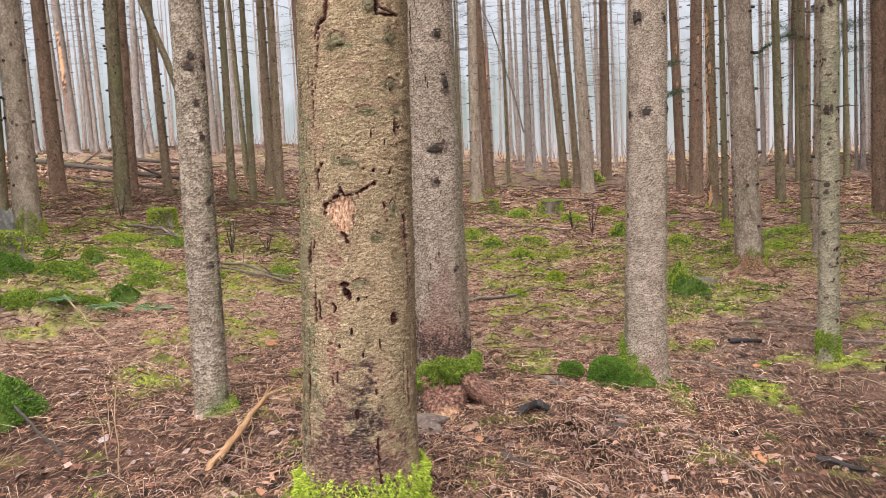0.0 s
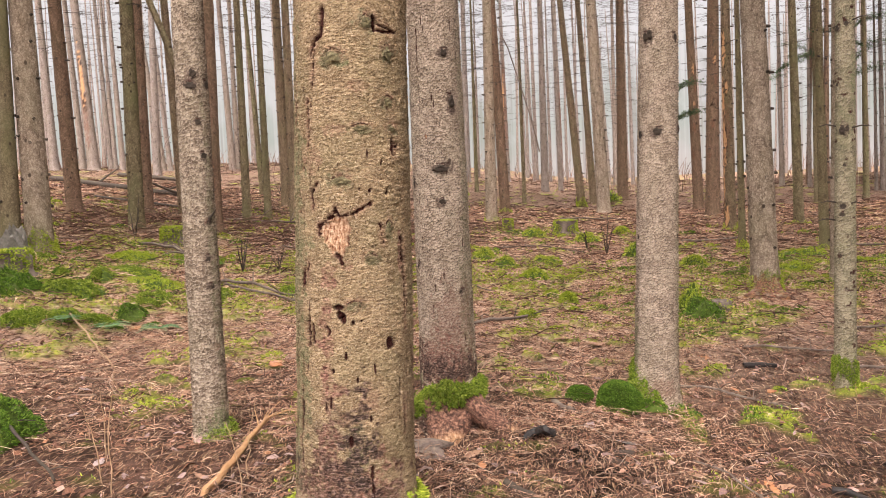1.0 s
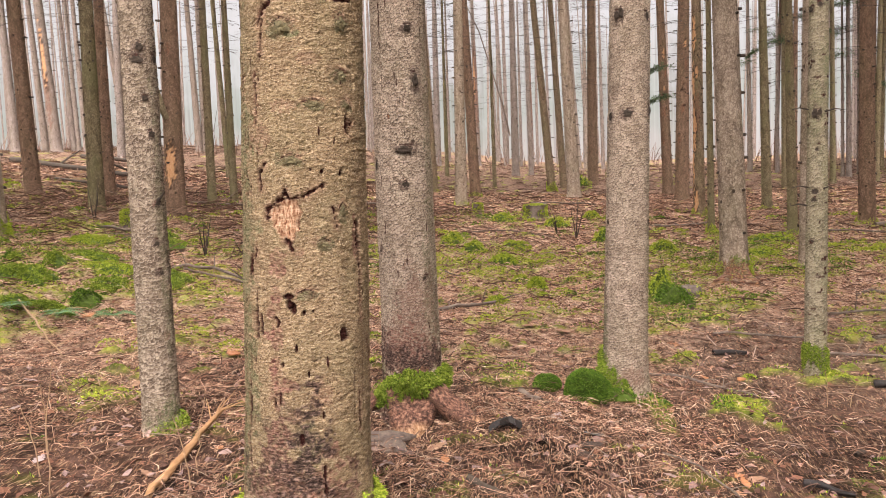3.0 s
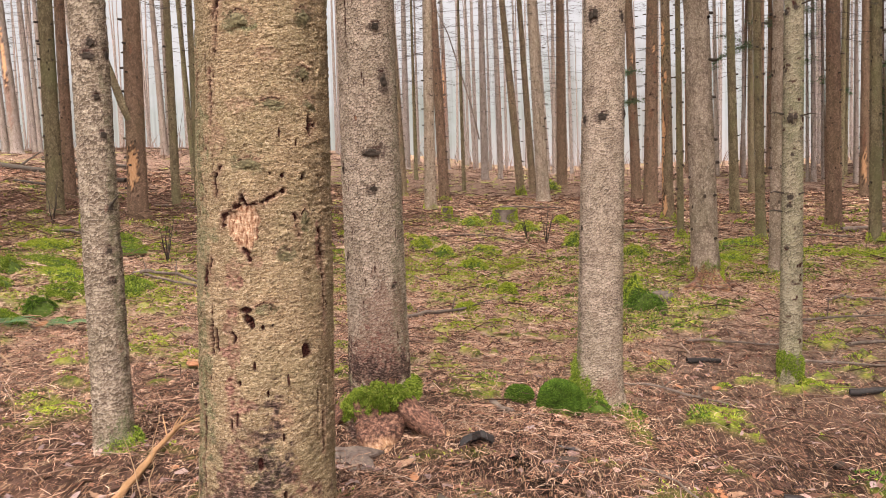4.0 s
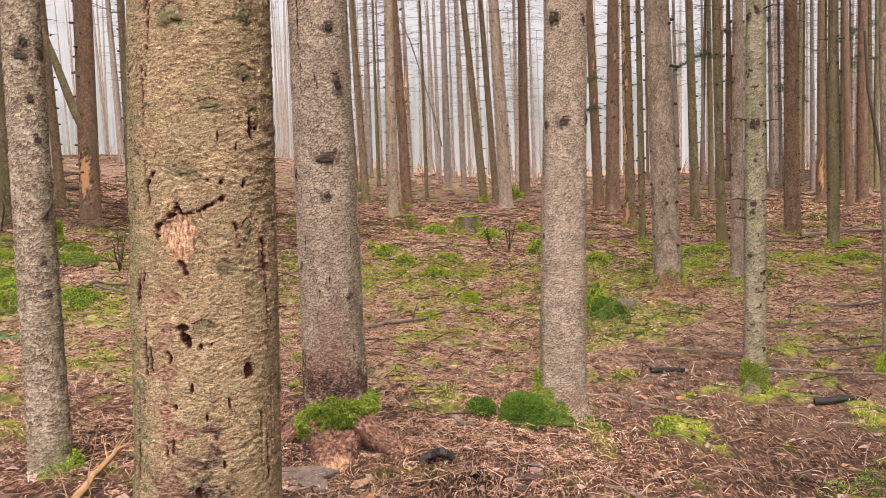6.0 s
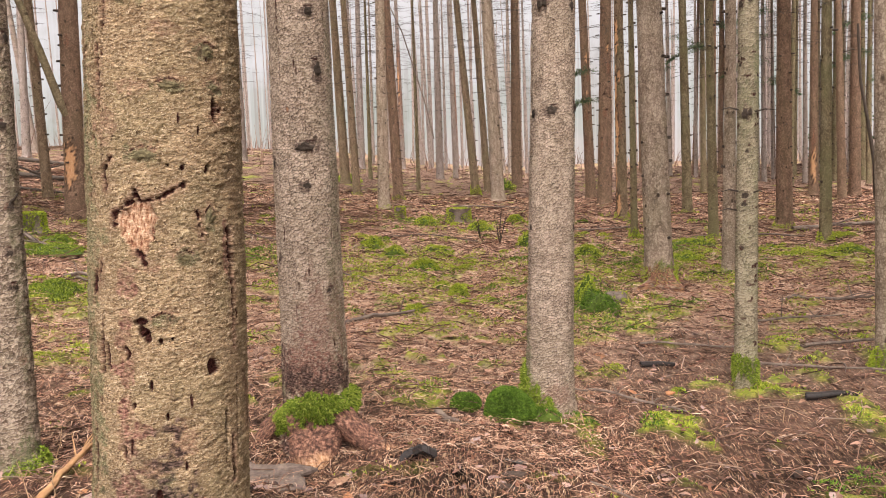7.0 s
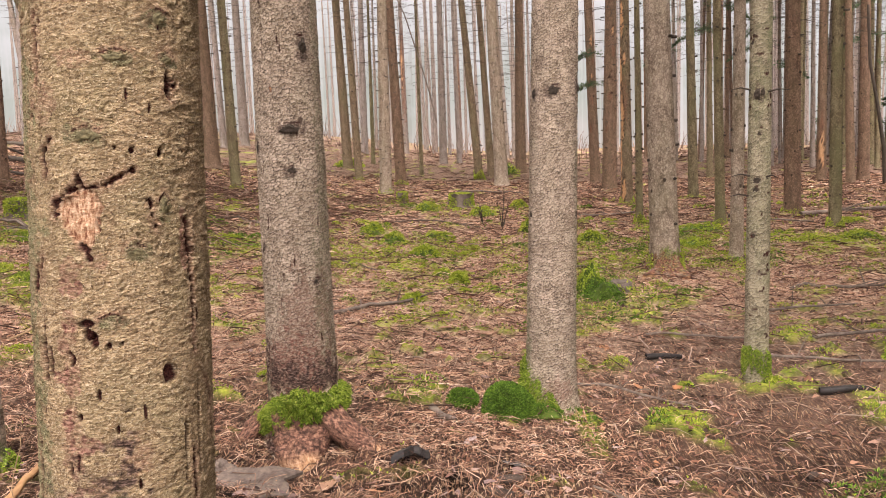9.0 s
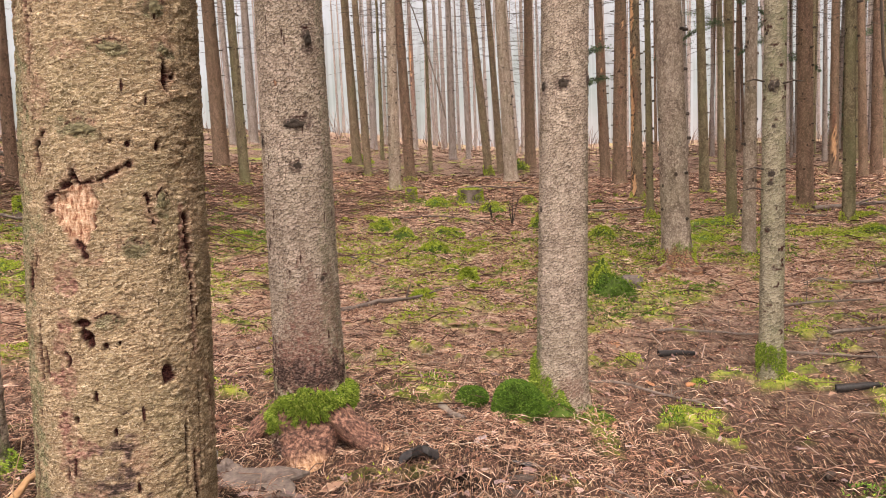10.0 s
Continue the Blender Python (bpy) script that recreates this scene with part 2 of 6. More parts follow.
    c = n.mix(b, c, n.ramp(n.grain(n.coords("UV", (1, 0.35, 1)), 110, 4, 0.7), (0.36, (0.2, 0.08, 0.045)), (0.48, (0.44, 0.25, 0.15)), (0.62, (0.62, 0.43, 0.29))))
    c = n.mix(n.calc("MULTIPLY", n.attribute("soot"), n.ramp(n.grain(uv, 30, 6, 0.8), (0.35, 0.05), (0.5, 0.95))), c, n.ramp(flat, (0.1, (0.02, 0.012, 0.011)), (0.6, (0.085, 0.052, 0.043)), (0.95, (0.22, 0.15, 0.125))))
    c = n.mix(r, c, n.ramp(fine, (0.2, (0.018, 0.007, 0.006)), (0.9, (0.085, 0.03, 0.022))))
    h = n.calc("ADD", n.calc("MULTIPLY", slope, 0.34 * lift), n.calc("MULTIPLY", own, 0.16 * lift))
    h = n.calc("ADD", h, n.calc("ADD", n.calc("MULTIPLY", slope2, 0.12 * lift), n.calc("ADD", n.calc("MULTIPLY", fine, 0.12), n.calc("MULTIPLY", dash, 0.4 * ticks))))
    h = n.calc("SUBTRACT", h, n.calc("MULTIPLY", joint, 0.15 * lift))
    return n.done(c, h, depth, 1.0)


def n_mix(a, b, t):
    return tuple(p * (1 - t) + q * t for p, q in zip(a, b))


def bark_far(name, light, mid, dark, green):
    """Bark of a tree farther back: scales, streaks and blotches in the material."""
    n = Nodes(name, rough=0.95, spec=0.05)
    uv, who = n.coords("UV"), n.chance()
    scale = n.cell(n.coords("UV", (1, 0.8, 1)), 38)
    flake = n.split(scale.outputs["Color"])[0]
    edge = n.cell(n.coords("UV", (1, 0.8, 1)), 38, "DISTANCE_TO_EDGE").outputs["Distance"]
    broad = n.punch(n.grain(n.coords("UV", (1, 0.35, 1)), 9, 5, 0.65), 0.34, 0.66)
    fine = n.punch(n.grain(uv, 70, 4, 0.65), 0.34, 0.66)
    tone = n.calc("ADD", n.calc("MULTIPLY", flake, 0.3), n.calc("ADD", n.calc("MULTIPLY", broad, 0.35), n.calc("MULTIPLY", fine, 0.35)))
    c = n.ramp(tone, (0.22, dark), (0.5, mid), (0.8, light))
    c = n.mix(n.ramp(edge, (0.0, 0.7), (0.12, 0.0)), c, dark)
    c = n.mix(n.ramp(fine, (0.75, 0.0), (1.0, 0.4)), c, light)
    c = n.mix(n.ramp(n.grain(n.coords("UV", (1, 0.5, 1)), 2.2, 4, 0.6), (0.45, 0.0), (0.75, green)), c, (0.13, 0.13, 0.06))
    spot = n.cell(n.mix(0.02, n.coords("UV", (6.5, 4.6, 1)), n.grain(uv, 20, 2, 0.5), "ADD"), 1.0).outputs["Distance"]
    c = n.mix(n.ramp(spot, (0.085, 0.95), (0.15, 0.0)), c, n_mix(dark, (0.01, 0.008, 0.006), 0.7))
    c = n.mix(n.calc("MULTIPLY", who, 0.45), c, n.mix(0.5, c, (0.23, 0.17, 0.11)))
    r, g, b = n.split(n.attribute("mark", "Color"))
    c = n.mix(n.calc("MULTIPLY", n.attribute("green"), n.ramp(n.grain(uv, 14, 4, 0.7), (0.35, 0.1), (0.6, 1.0))), c, n.ramp(fine, (0.3, (0.05, 0.075, 0.015)), (0.7, (0.16, 0.2, 0.03))))
    c = n.mix(n.calc("MULTIPLY", g, n.ramp(n.grain(uv, 30, 4, 0.7), (0.36, 0.2), (0.55, 1.0))), c, n.ramp(fine, (0.1, (0.06, 0.028, 0.02)), (0.6, (0.19, 0.09, 0.058)), (0.95, (0.36, 0.19, 0.115))))
    c = n.mix(b, c, n.ramp(n.grain(n.coords("UV", (1, 0.2, 1)), 70, 4, 0.7), (0.3, (0.36, 0.17, 0.08)), (0.55, (0.52, 0.3, 0.16)), (0.8, (0.62, 0.44, 0.28))))
    c = n.mix(r, c, (0.03, 0.016, 0.012))
    return n.done(c, n.calc("ADD", n.calc("MULTIPLY", flake, 0.5), n.calc("MULTIPLY", fine, 0.5)), 0.008, 0.8)


BARK = {
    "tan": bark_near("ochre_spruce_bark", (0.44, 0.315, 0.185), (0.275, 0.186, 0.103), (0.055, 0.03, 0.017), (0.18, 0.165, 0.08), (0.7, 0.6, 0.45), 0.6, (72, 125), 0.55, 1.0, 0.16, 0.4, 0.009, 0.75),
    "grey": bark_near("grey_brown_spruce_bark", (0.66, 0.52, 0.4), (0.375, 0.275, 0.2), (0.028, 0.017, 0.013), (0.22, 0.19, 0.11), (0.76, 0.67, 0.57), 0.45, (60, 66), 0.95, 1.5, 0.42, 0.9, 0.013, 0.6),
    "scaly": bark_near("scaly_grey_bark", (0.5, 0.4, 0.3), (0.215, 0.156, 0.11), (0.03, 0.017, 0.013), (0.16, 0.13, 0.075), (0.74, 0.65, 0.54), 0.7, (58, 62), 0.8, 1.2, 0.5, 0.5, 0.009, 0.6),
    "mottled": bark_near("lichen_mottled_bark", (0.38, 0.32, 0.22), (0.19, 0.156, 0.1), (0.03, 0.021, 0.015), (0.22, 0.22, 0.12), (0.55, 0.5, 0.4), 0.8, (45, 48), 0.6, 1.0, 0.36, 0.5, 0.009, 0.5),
    "brown": bark_far("brown_spruce_bark", (0.3, 0.225, 0.15), (0.19, 0.135, 0.088), (0.085, 0.057, 0.038), 0.5),
    "olive": bark_far("olive_spruce_bark", (0.27, 0.225, 0.14), (0.17, 0.135, 0.08), (0.075, 0.058, 0.036), 0.9),
    "red": bark_far("reddish_spruce_bark", (0.28, 0.185, 0.128), (0.175, 0.108, 0.075), (0.07, 0.042, 0.03), 0.2),
    # greyed bark for far trunks: distance haze mixed into the colour
    "ash": bark_far("haze_paled_spruce_bark", (0.34, 0.285, 0.255), (0.235, 0.192, 0.17), (0.12, 0.094, 0.082), 0.2),
    "pale": bark_far("pale_grey_spruce_bark", (0.47, 0.385, 0.3), (0.31, 0.242, 0.185), (0.12, 0.086, 0.063), 0.3),
}


def simple(name, low, high, scale=40, rough=0.85, depth=0.003, stretch=(1, 1, 1), kind="Object", spec=0.25):
    n = Nodes(name, rough, spec)
    g = n.grain(n.coords(kind, stretch), scale, 5, 0.65)
    b = n.grain(n.coords(kind), scale * 0.17, 3, 0.6)
    c = n.ramp(n.calc("ADD", n.calc("MULTIPLY", g, 0.65), n.calc("MULTIPLY", b, 0.35)), (0.3, low), (0.7, high))
    return n.done(c, g, depth, 0.8)


def islands(name, rough, spec, *stops):
    """Loose bits, each with a colour of its own."""
    n = Nodes(name, rough, spec)
    c = n.ramp(n.chance(island=True), *stops)
    g = n.grain(n.coords("Object"), 130, 3, 0.6)
    return n.done(n.mix(n.ramp(g, (0.3, 0.45), (0.65, 0.0)), c, (0.03, 0.02, 0.014)))


def ground_material():
    n = Nodes("forest_floor_litter", 0.97, 0.03)
    p = n.coords("Object")
    fibres = n.grain(n.coords("Object", (1, 0.09, 1), (0, 0, 0.5)), 95, 3, 0.6, 0.4)
    fibres2 = n.grain(n.coords("Object", (1, 0.09, 1), (0, 0, 1.9)), 80, 3, 0.6, 0.4)
    fibres3 = n.grain(n.coords("Object", (1, 0.1, 1), (0, 0, 2.7)), 60, 3, 0.6, 0.5)
    broad, mid, fine = n.grain(p, 0.9, 5, 0.6), n.grain(p, 5.5, 5, 0.65), n.grain(p, 60, 4, 0.7)
    c = n.ramp(mid, (0.36, (0.006, 0.004, 0.003)), (0.5, (0.03, 0.017, 0.013)), (0.66, (0.1, 0.056, 0.042)))
    c = n.mix(n.ramp(broad, (0.45, 0.0), (0.65, 0.35)), c, (0.16, 0.09, 0.065))
    c = n.mix(n.ramp(n.grain(p, 2.4, 6, 0.75), (0.38, 0.75), (0.5, 0.0)), c, (0.03, 0.019, 0.014))
    c = n.mix(n.ramp(fibres, (0.57, 0.0), (0.64, 0.7)), c, (0.3, 0.18, 0.11))
    c = n.mix(n.ramp(fibres2, (0.57, 0.0), (0.64, 0.6)), c, (0.22, 0.115, 0.065))
    c = n.mix(n.ramp(fibres3, (0.6, 0.0), (0.66, 0.7)), c, (0.37, 0.26, 0.16))
    c = n.mix(n.ramp(fibres3, (0.33, 0.8), (0.4, 0.0)), c, (0.028, 0.017, 0.012))
    c = n.mix(n.ramp(fine, (0.3, 0.6), (0.45, 0.0)), c, (0.025, 0.016, 0.011))
    cover_tone = n.ramp(n.grain(p, 10, 8, 0.85), (0.4, (0.06, 0.036, 0.027)), (0.5, (0.37, 0.235, 0.17)), (0.6, (0.66, 0.48, 0.36)))
    c = n.mix(n.calc("MULTIPLY", n.attribute("loose"), 0.9), c, cover_tone)
    green = n.ramp(n.grain(p, 9, 4, 0.7), (0.36, (0.05, 0.075, 0.012)), (0.52, (0.22, 0.28, 0.028)), (0.68, (0.46, 0.48, 0.07)))
    cover = n.calc("MULTIPLY", n.attribute("moss"), n.ramp(n.grain(p, 16, 4, 0.7), (0.3, 0.35), (0.6, 1.0)))
    c = n.mix(cover, c, green)
    h = n.calc("ADD", n.calc("MULTIPLY", fibres, 0.5), n.calc("MULTIPLY", fine, 0.6))
    return n.done(c, h, 0.02, 0.9)


FLOOR = ground_material()
MOSS = islands("yellow_green_moss", 0.85, 0.1, (0.0, (0.1, 0.16, 0.014)), (0.35, (0.27, 0.37, 0.03)), (0.75, (0.46, 0.54, 0.05)), (1.0, (0.6, 0.62, 0.12)))
MOSS_LEAF = islands("fresh_green_moss", 0.85, 0.1, (0.0, (0.045, 0.075, 0.01)), (0.35, (0.14, 0.22, 0.018)), (0.75, (0.3, 0.4, 0.04)), (1.0, (0.5, 0.56, 0.12)))
MOSS_DEEP = islands("deep_green_moss", 0.85, 0.08, (0.0, (0.02, 0.05, 0.007)), (0.5, (0.08, 0.17, 0.017)), (1.0, (0.25, 0.39, 0.05)))
MOSS_BED = simple("moss_bed", (0.02, 0.035, 0.006), (0.1, 0.15, 0.018), 45, 0.95, 0.01)
STRAW = islands("dry_needles_and_grass", 0.85, 0.08, (0.0, (0.03, 0.014, 0.01)), (0.28, (0.12, 0.055, 0.036)), (0.52, (0.42, 0.22, 0.142)), (0.82, (0.62, 0.39, 0.265)), (1.0, (0.8, 0.59, 0.43)))
TWIG = islands("dead_twigs", 0.9, 0.08, (0.0, (0.06, 0.036, 0.028)), (0.6, (0.19, 0.112, 0.082)), (0.85, (0.32, 0.2, 0.145)), (1.0, (0.45, 0.35, 0.28)))
LITTER = islands("leaf_and_bark_litter", 0.8, 0.15, (0.0, (0.05, 0.03, 0.024)), (0.35, (0.16, 0.075, 0.05)), (0.6, (0.25, 0.115, 0.068)), (0.75, (0.22, 0.15, 0.14)), (0.88, (0.42, 0.3, 0.27)), (1.0, (0.42, 0.2, 0.1)))


def root_material():
    """Reddish-brown root bark, rubbed off to orange fibres."""
    n = Nodes("torn_root_bark", 0.85, 0.25)
    uv = n.coords("UV")
    grain = n.grain(n.coords("UV", (1, 0.5, 1)), 90, 5, 0.7)
    lump = n.grain(uv, 22, 5, 0.7)
    c = n.ramp(grain, (0.38, (0.03, 0.014, 0.01)), (0.5, (0.135, 0.064, 0.043)), (0.62, (0.32, 0.175, 0.117)))
    c = n.mix(n.ramp(lump, (0.4, 0.45), (0.48, 0.0)), c, (0.035, 0.022, 0.018))
    wood = n.ramp(grain, (0.38, (0.36, 0.165, 0.08)), (0.5, (0.62, 0.36, 0.19)), (0.62, (0.78, 0.54, 0.34)))
    c = n.mix(n.calc("MULTIPLY", n.attribute("bare"), n.ramp(lump, (0.4, 0.45), (0.52, 1.0))), c, wood)
    return n.done(c, n.calc("ADD", n.calc("MULTIPLY", grain, 0.5), n.calc("MULTIPLY", lump, 0.5)), 0.014, 1.0)


ROOT_BARK = root_material()
DRY_BRANCH = simple("dry_spruce_branch", (0.022, 0.016, 0.012), (0.085, 0.065, 0.048), 60)
NEEDLES = islands("spruce_needles", 0.7, 0.3, (0.0, (0.018, 0.04, 0.012)), (0.6, (0.045, 0.085, 0.027)), (1.0, (0.1, 0.15, 0.05)))
KNOT = simple("knot_bark", (0.014, 0.012, 0.007), (0.21, 0.175, 0.09), 120, 0.9, 0.004)
KNOT_DARK = simple("dark_knot", (0.006, 0.005, 0.004), (0.085, 0.062, 0.045), 120, 0.9, 0.004)
RAW_WOOD = simple("splintered_wood", (0.2, 0.095, 0.04), (0.46, 0.28, 0.14), 60, 0.7, 0.003, (1, 0.12, 1))
OLD_WOOD = simple("rotten_wood", (0.06, 0.043, 0.034), (0.23, 0.18, 0.145), 35, 0.9, 0.006, (1, 0.2, 1))
BLACK_BARK = simple("wet_black_bark", (0.006, 0.005, 0.005), (0.035, 0.027, 0.024), 60, 0.55, 0.005)
SLATE_BARK = simple("grey_fallen_bark", (0.05, 0.036, 0.03), (0.25, 0.19, 0.155), 28, 0.85, 0.012)
GREY_STONE = simple("grey_stone", (0.1, 0.09, 0.08), (0.26, 0.24, 0.21), 30, 0.85, 0.004)
CONE = simple("dark_spruce_cone", (0.018, 0.012, 0.01), (0.1, 0.068, 0.05), 90, 0.7, 0.003)
LEAF_LILAC = simple("bleached_oak_leaf", (0.24, 0.18, 0.17), (0.42, 0.34, 0.33), 70, 0.6, 0.001)
LEAF_RUST = simple("rust_oak_leaf", (0.24, 0.09, 0.04), (0.48, 0.22, 0.1), 70, 0.6, 0.001)
LEAF_BROWN = simple("brown_oak_leaf", (0.2, 0.105, 0.065), (0.4, 0.24, 0.155), 70, 0.6, 0.001)
LEAF_BLACK = simple("wet_black_leaf", (0.012, 0.012, 0.014), (0.05, 0.048, 0.055), 70, 0.35, 0.002)
FERN = simple("fern_green", (0.035, 0.085, 0.03), (0.13, 0.23, 0.09), 60, 0.6, 0.001)


def backdrop_material():
    """Glowing milky distance: a far wood with haze painted in below, white sky above."""
    n = Nodes("glowing_misty_distance", 1.0, 0.0)
    tc = n.coords("UV")
    sep = n.tree.nodes.new("ShaderNodeSeparateXYZ")
    n.put(sep.inputs[0], tc)
    across, height = sep.outputs[0], sep.outputs[1]
    lumps = n.grain(n.coords("UV", (1, 0.6, 1)), 0.16, 5, 0.65)
    edge = n.calc("ADD", n.calc("MULTIPLY", height, 0.02), n.calc("MULTIPLY", n.calc("SUBTRACT", lumps, 0.42), 1.1))
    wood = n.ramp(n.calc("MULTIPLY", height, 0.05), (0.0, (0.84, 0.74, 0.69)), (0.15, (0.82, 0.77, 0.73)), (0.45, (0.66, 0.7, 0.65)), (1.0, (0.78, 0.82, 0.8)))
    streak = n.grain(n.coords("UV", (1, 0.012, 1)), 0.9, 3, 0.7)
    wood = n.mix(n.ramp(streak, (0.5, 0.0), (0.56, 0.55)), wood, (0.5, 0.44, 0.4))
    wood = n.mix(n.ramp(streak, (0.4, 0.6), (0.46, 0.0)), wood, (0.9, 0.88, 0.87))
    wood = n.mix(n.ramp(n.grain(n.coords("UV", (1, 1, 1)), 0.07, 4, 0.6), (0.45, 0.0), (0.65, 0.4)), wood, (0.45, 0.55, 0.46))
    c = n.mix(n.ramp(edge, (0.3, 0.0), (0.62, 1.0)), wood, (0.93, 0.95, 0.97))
    # the sheet emits light itself, so mist and sky stay bright
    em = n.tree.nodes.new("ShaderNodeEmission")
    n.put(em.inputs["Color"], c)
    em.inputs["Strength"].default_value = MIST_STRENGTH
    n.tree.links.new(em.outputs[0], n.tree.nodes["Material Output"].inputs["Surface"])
    return n.material


DISTANCE = backdrop_material()

# ---- ground ----
def lie(x, y):
    """Height of the forest floor's broad form: level in the middle, rising to the bank on one hand."""
    x, y = np.asarray(x, float), np.asarray(y, float)
    u, v = np.tanh((x + 1) / 12), 4 * np.tanh(y / 40)
    z = (0.0311 + (-1.2514) * u + 0.0183 * v + 0.8549 * u * u + 0.4629 * u * v + (-0.0371) * v * v
         + (-0.3495) * u**3 + 0.1048 * u * u * v + (-0.1135) * u * v * v + 0.0268 * v**3)
    for cx, cy, h, s in ((2.3, 4.2, -0.10, 0.9), (0, 2.1, 0.06, 0.5), (0.4, 10.6, -0.15, 1.5), (3, 9.7, 0.07, 1.0),
                         (-5.8, 8.5, 0.17, 1.1), (-5.8, 13.6, 0.15, 1.5), (0.3, 24, -0.12, 7), (-1.2, 3.2, 0.04, 0.5),
                         (0, 2.1, 0.02, 0.35), (2.73, 5.4, -0.06, 0.35), (2.2, 4.3, -0.07, 0.5), (0.55, 3.6, 0.04, 0.4), (-1.7, 3.8, -0.07, 0.5), (-3.1, 4.6, -0.1, 0.5), (0.05, 3.85, -0.07, 0.3), (1.3, 4.7, -0.035, 0.3)):
        z = z + h * np.exp(-((x - cx) ** 2 + (y - cy) ** 2) / (2 * s * s))
    return z


MOSS_PATCHES = (
    (0.3, 11.2, 2.4, 1.3, 0.85), (1.0, 8.6, 2.2, 1.2, 0.3), (-0.5, 8.0, 1.5, 1.0, 0.2), (-3.9, 5.9, 0.7, 0.5, 0.8), (-4.6, 7.2, 1.2, 0.8, 0.8),
    (-3.2, 7.4, 1.0, 0.4, 0.6), (-4.9, 10.6, 1.2, 0.8, 0.8), (-2.6, 8.4, 0.8, 0.35, 1.0), (-5.8, 8.2, 0.9, 0.6, 1.3), (1.0, 4.85, 0.5, 0.3, 0.5),
    (2.1, 8.0, 0.5, 0.6, 1.0), (4.4, 13.5, 1.3, 1.4, 0.8), (6.2, 13.0, 1.2, 0.8, 1.0), (2.6, 11.5, 1.0, 1.5, 0.7), (0.0, 20.5, 2.2, 1.0, 0.8),
    (-2.5, 11.5, 1.0, 1.0, 0.9), (0.0, 2.05, 0.36, 0.36, 1.1))


def mossiness(x, y):
    m = np.zeros_like(np.asarray(x, float))
    for cx, cy, rx, ry, a in MOSS_PATCHES:
        m = m + a * np.exp(-0.5 * (((x - cx) / rx) ** 2 + ((y - cy) / ry) ** 2))
    clump = 0.4 * vnoise(x * 2.1 + 40, y * 2.1 + 40, seed=3) + 0.35 * vnoise(x * 5.3, y * 5.3, seed=4) + 0.25 * vnoise(x * 13, y * 13, seed=7)
    spots = smooth01((vnoise(x * 3.3 + 9, y * 3.3 + 5, seed=8) - 0.78) * 9) * 0.7
    far = smooth01((14 - np.hypot(x, y - 4)) / 8)
    close = 0.25 + 0.75 * smooth01((np.hypot(x - 0.7, y + 0.7) - 4.4) / 1.2)
    close = np.where(np.hypot(x, y - 2.05) < 0.5, 1.0, close)
    return np.clip(close, 0, 1) * np.clip(smooth01((m * 0.75 + (clump - 0.5) * 3.4 - 0.52) * 5.0) + spots * far, 0, 1)


def floor_height(x, y):
    """The floor with its hummocks and dips."""
    x, y = np.asarray(x, float), np.asarray(y, float)
    fade = np.exp(-np.hypot(x, y - 5) / 40)
    z = lie(x, y) + fade * (0.07 * (vnoise(x * 1.1 + 60, y * 1.1 + 60, seed=1) - 0.5) + 0.05 * (vnoise(x * 3.1 + 20, y * 3.1, seed=2) - 0.5)
                            + 0.04 * (vnoise(x * 9 + 50, y * 9 + 50, seed=5) - 0.5) + 0.018 * (vnoise(x * 21 + 50, y * 21 + 50, seed=6) - 0.5))
    m = mossiness(x, y)
    bank = (np.exp(-0.5 * (((x + 4.2) / 0.8) ** 2 + ((y - 5.6) / 0.55) ** 2)) + 0.8 * np.exp(-0.5 * (((x + 4.4) / 1.1) ** 2 + ((y - 7.2) / 0.7) ** 2))
            - 0.6 * np.exp(-0.5 * (((x + 3.3) / 0.35) ** 2 + ((y - 6.0) / 0.3) ** 2)))
    return z + fade * (0.05 * m * (0.4 + vnoise(x * 5, y * 5, seed=6)) + 0.17 * bank)


def wet_shading(x, y):
    """Where the floor lies wet and is darkened further for shade, with few pale blades: on both hands close by."""
    x, y = np.asarray(x, float), np.asarray(y, float)
    right = 0.86 * smooth01((x - 1.0 - 0.06 * y) / 0.9) * smooth01((9.5 - y) / 3)
    return np.maximum(right, 0.55 * smooth01((-0.9 - x) / 0.6) * smooth01((5.0 - y) / 1.5))


def build_ground():
    n = 540
    s = np.linspace(-1, 1, n)
    gx, gy = 0.5 + 1.49 * np.sinh(6 * s), 4.5 + 1.49 * np.sinh(6 * s)
    x, y = np.meshgrid(gx, gy)
    z = floor_height(x, y)
    v = np.stack([x, y, z], -1).reshape(-1, 3)
    i = (np.arange(n - 1)[:, None] * n + np.arange(n - 1)[None]).reshape(-1)
    f = np.stack([i, i + 1, i + n + 1, i + n], 1)
    # litter tone is lowered on both hands, putting shade into the floor colour
    me = mesh_of("ground", v, f, FLOOR, point_data={"moss": mossiness(x, y).ravel(), "loose": (smooth01((np.hypot(x - 0.7, y + 0.7) - 4.6) / 3.6) * (1 - 0.62 * smooth01((np.hypot(x - 0.7, y + 0.7) - 13) / 14)) * (1 - 0.8 * wet_shading(x, y))).ravel()})
    thing("ground", me, "uneven forest floor of brown needle litter with green moss", "ground", kind="structure")


build_ground()


def spread(count, near, far, rng, power=1.6, wide=45):
    """Points over the floor in front of the viewpoint, thinning with distance."""
    e = 2 - power
    r = (near**e + rng.random(count) * (far**e - near**e)) ** (1 / e)
    a = np.radians(rng.uniform(-wide, wide, count))
    x, y = 0.7 + r * np.sin(a), -0.7 + r * np.cos(a)
    return x, y, r


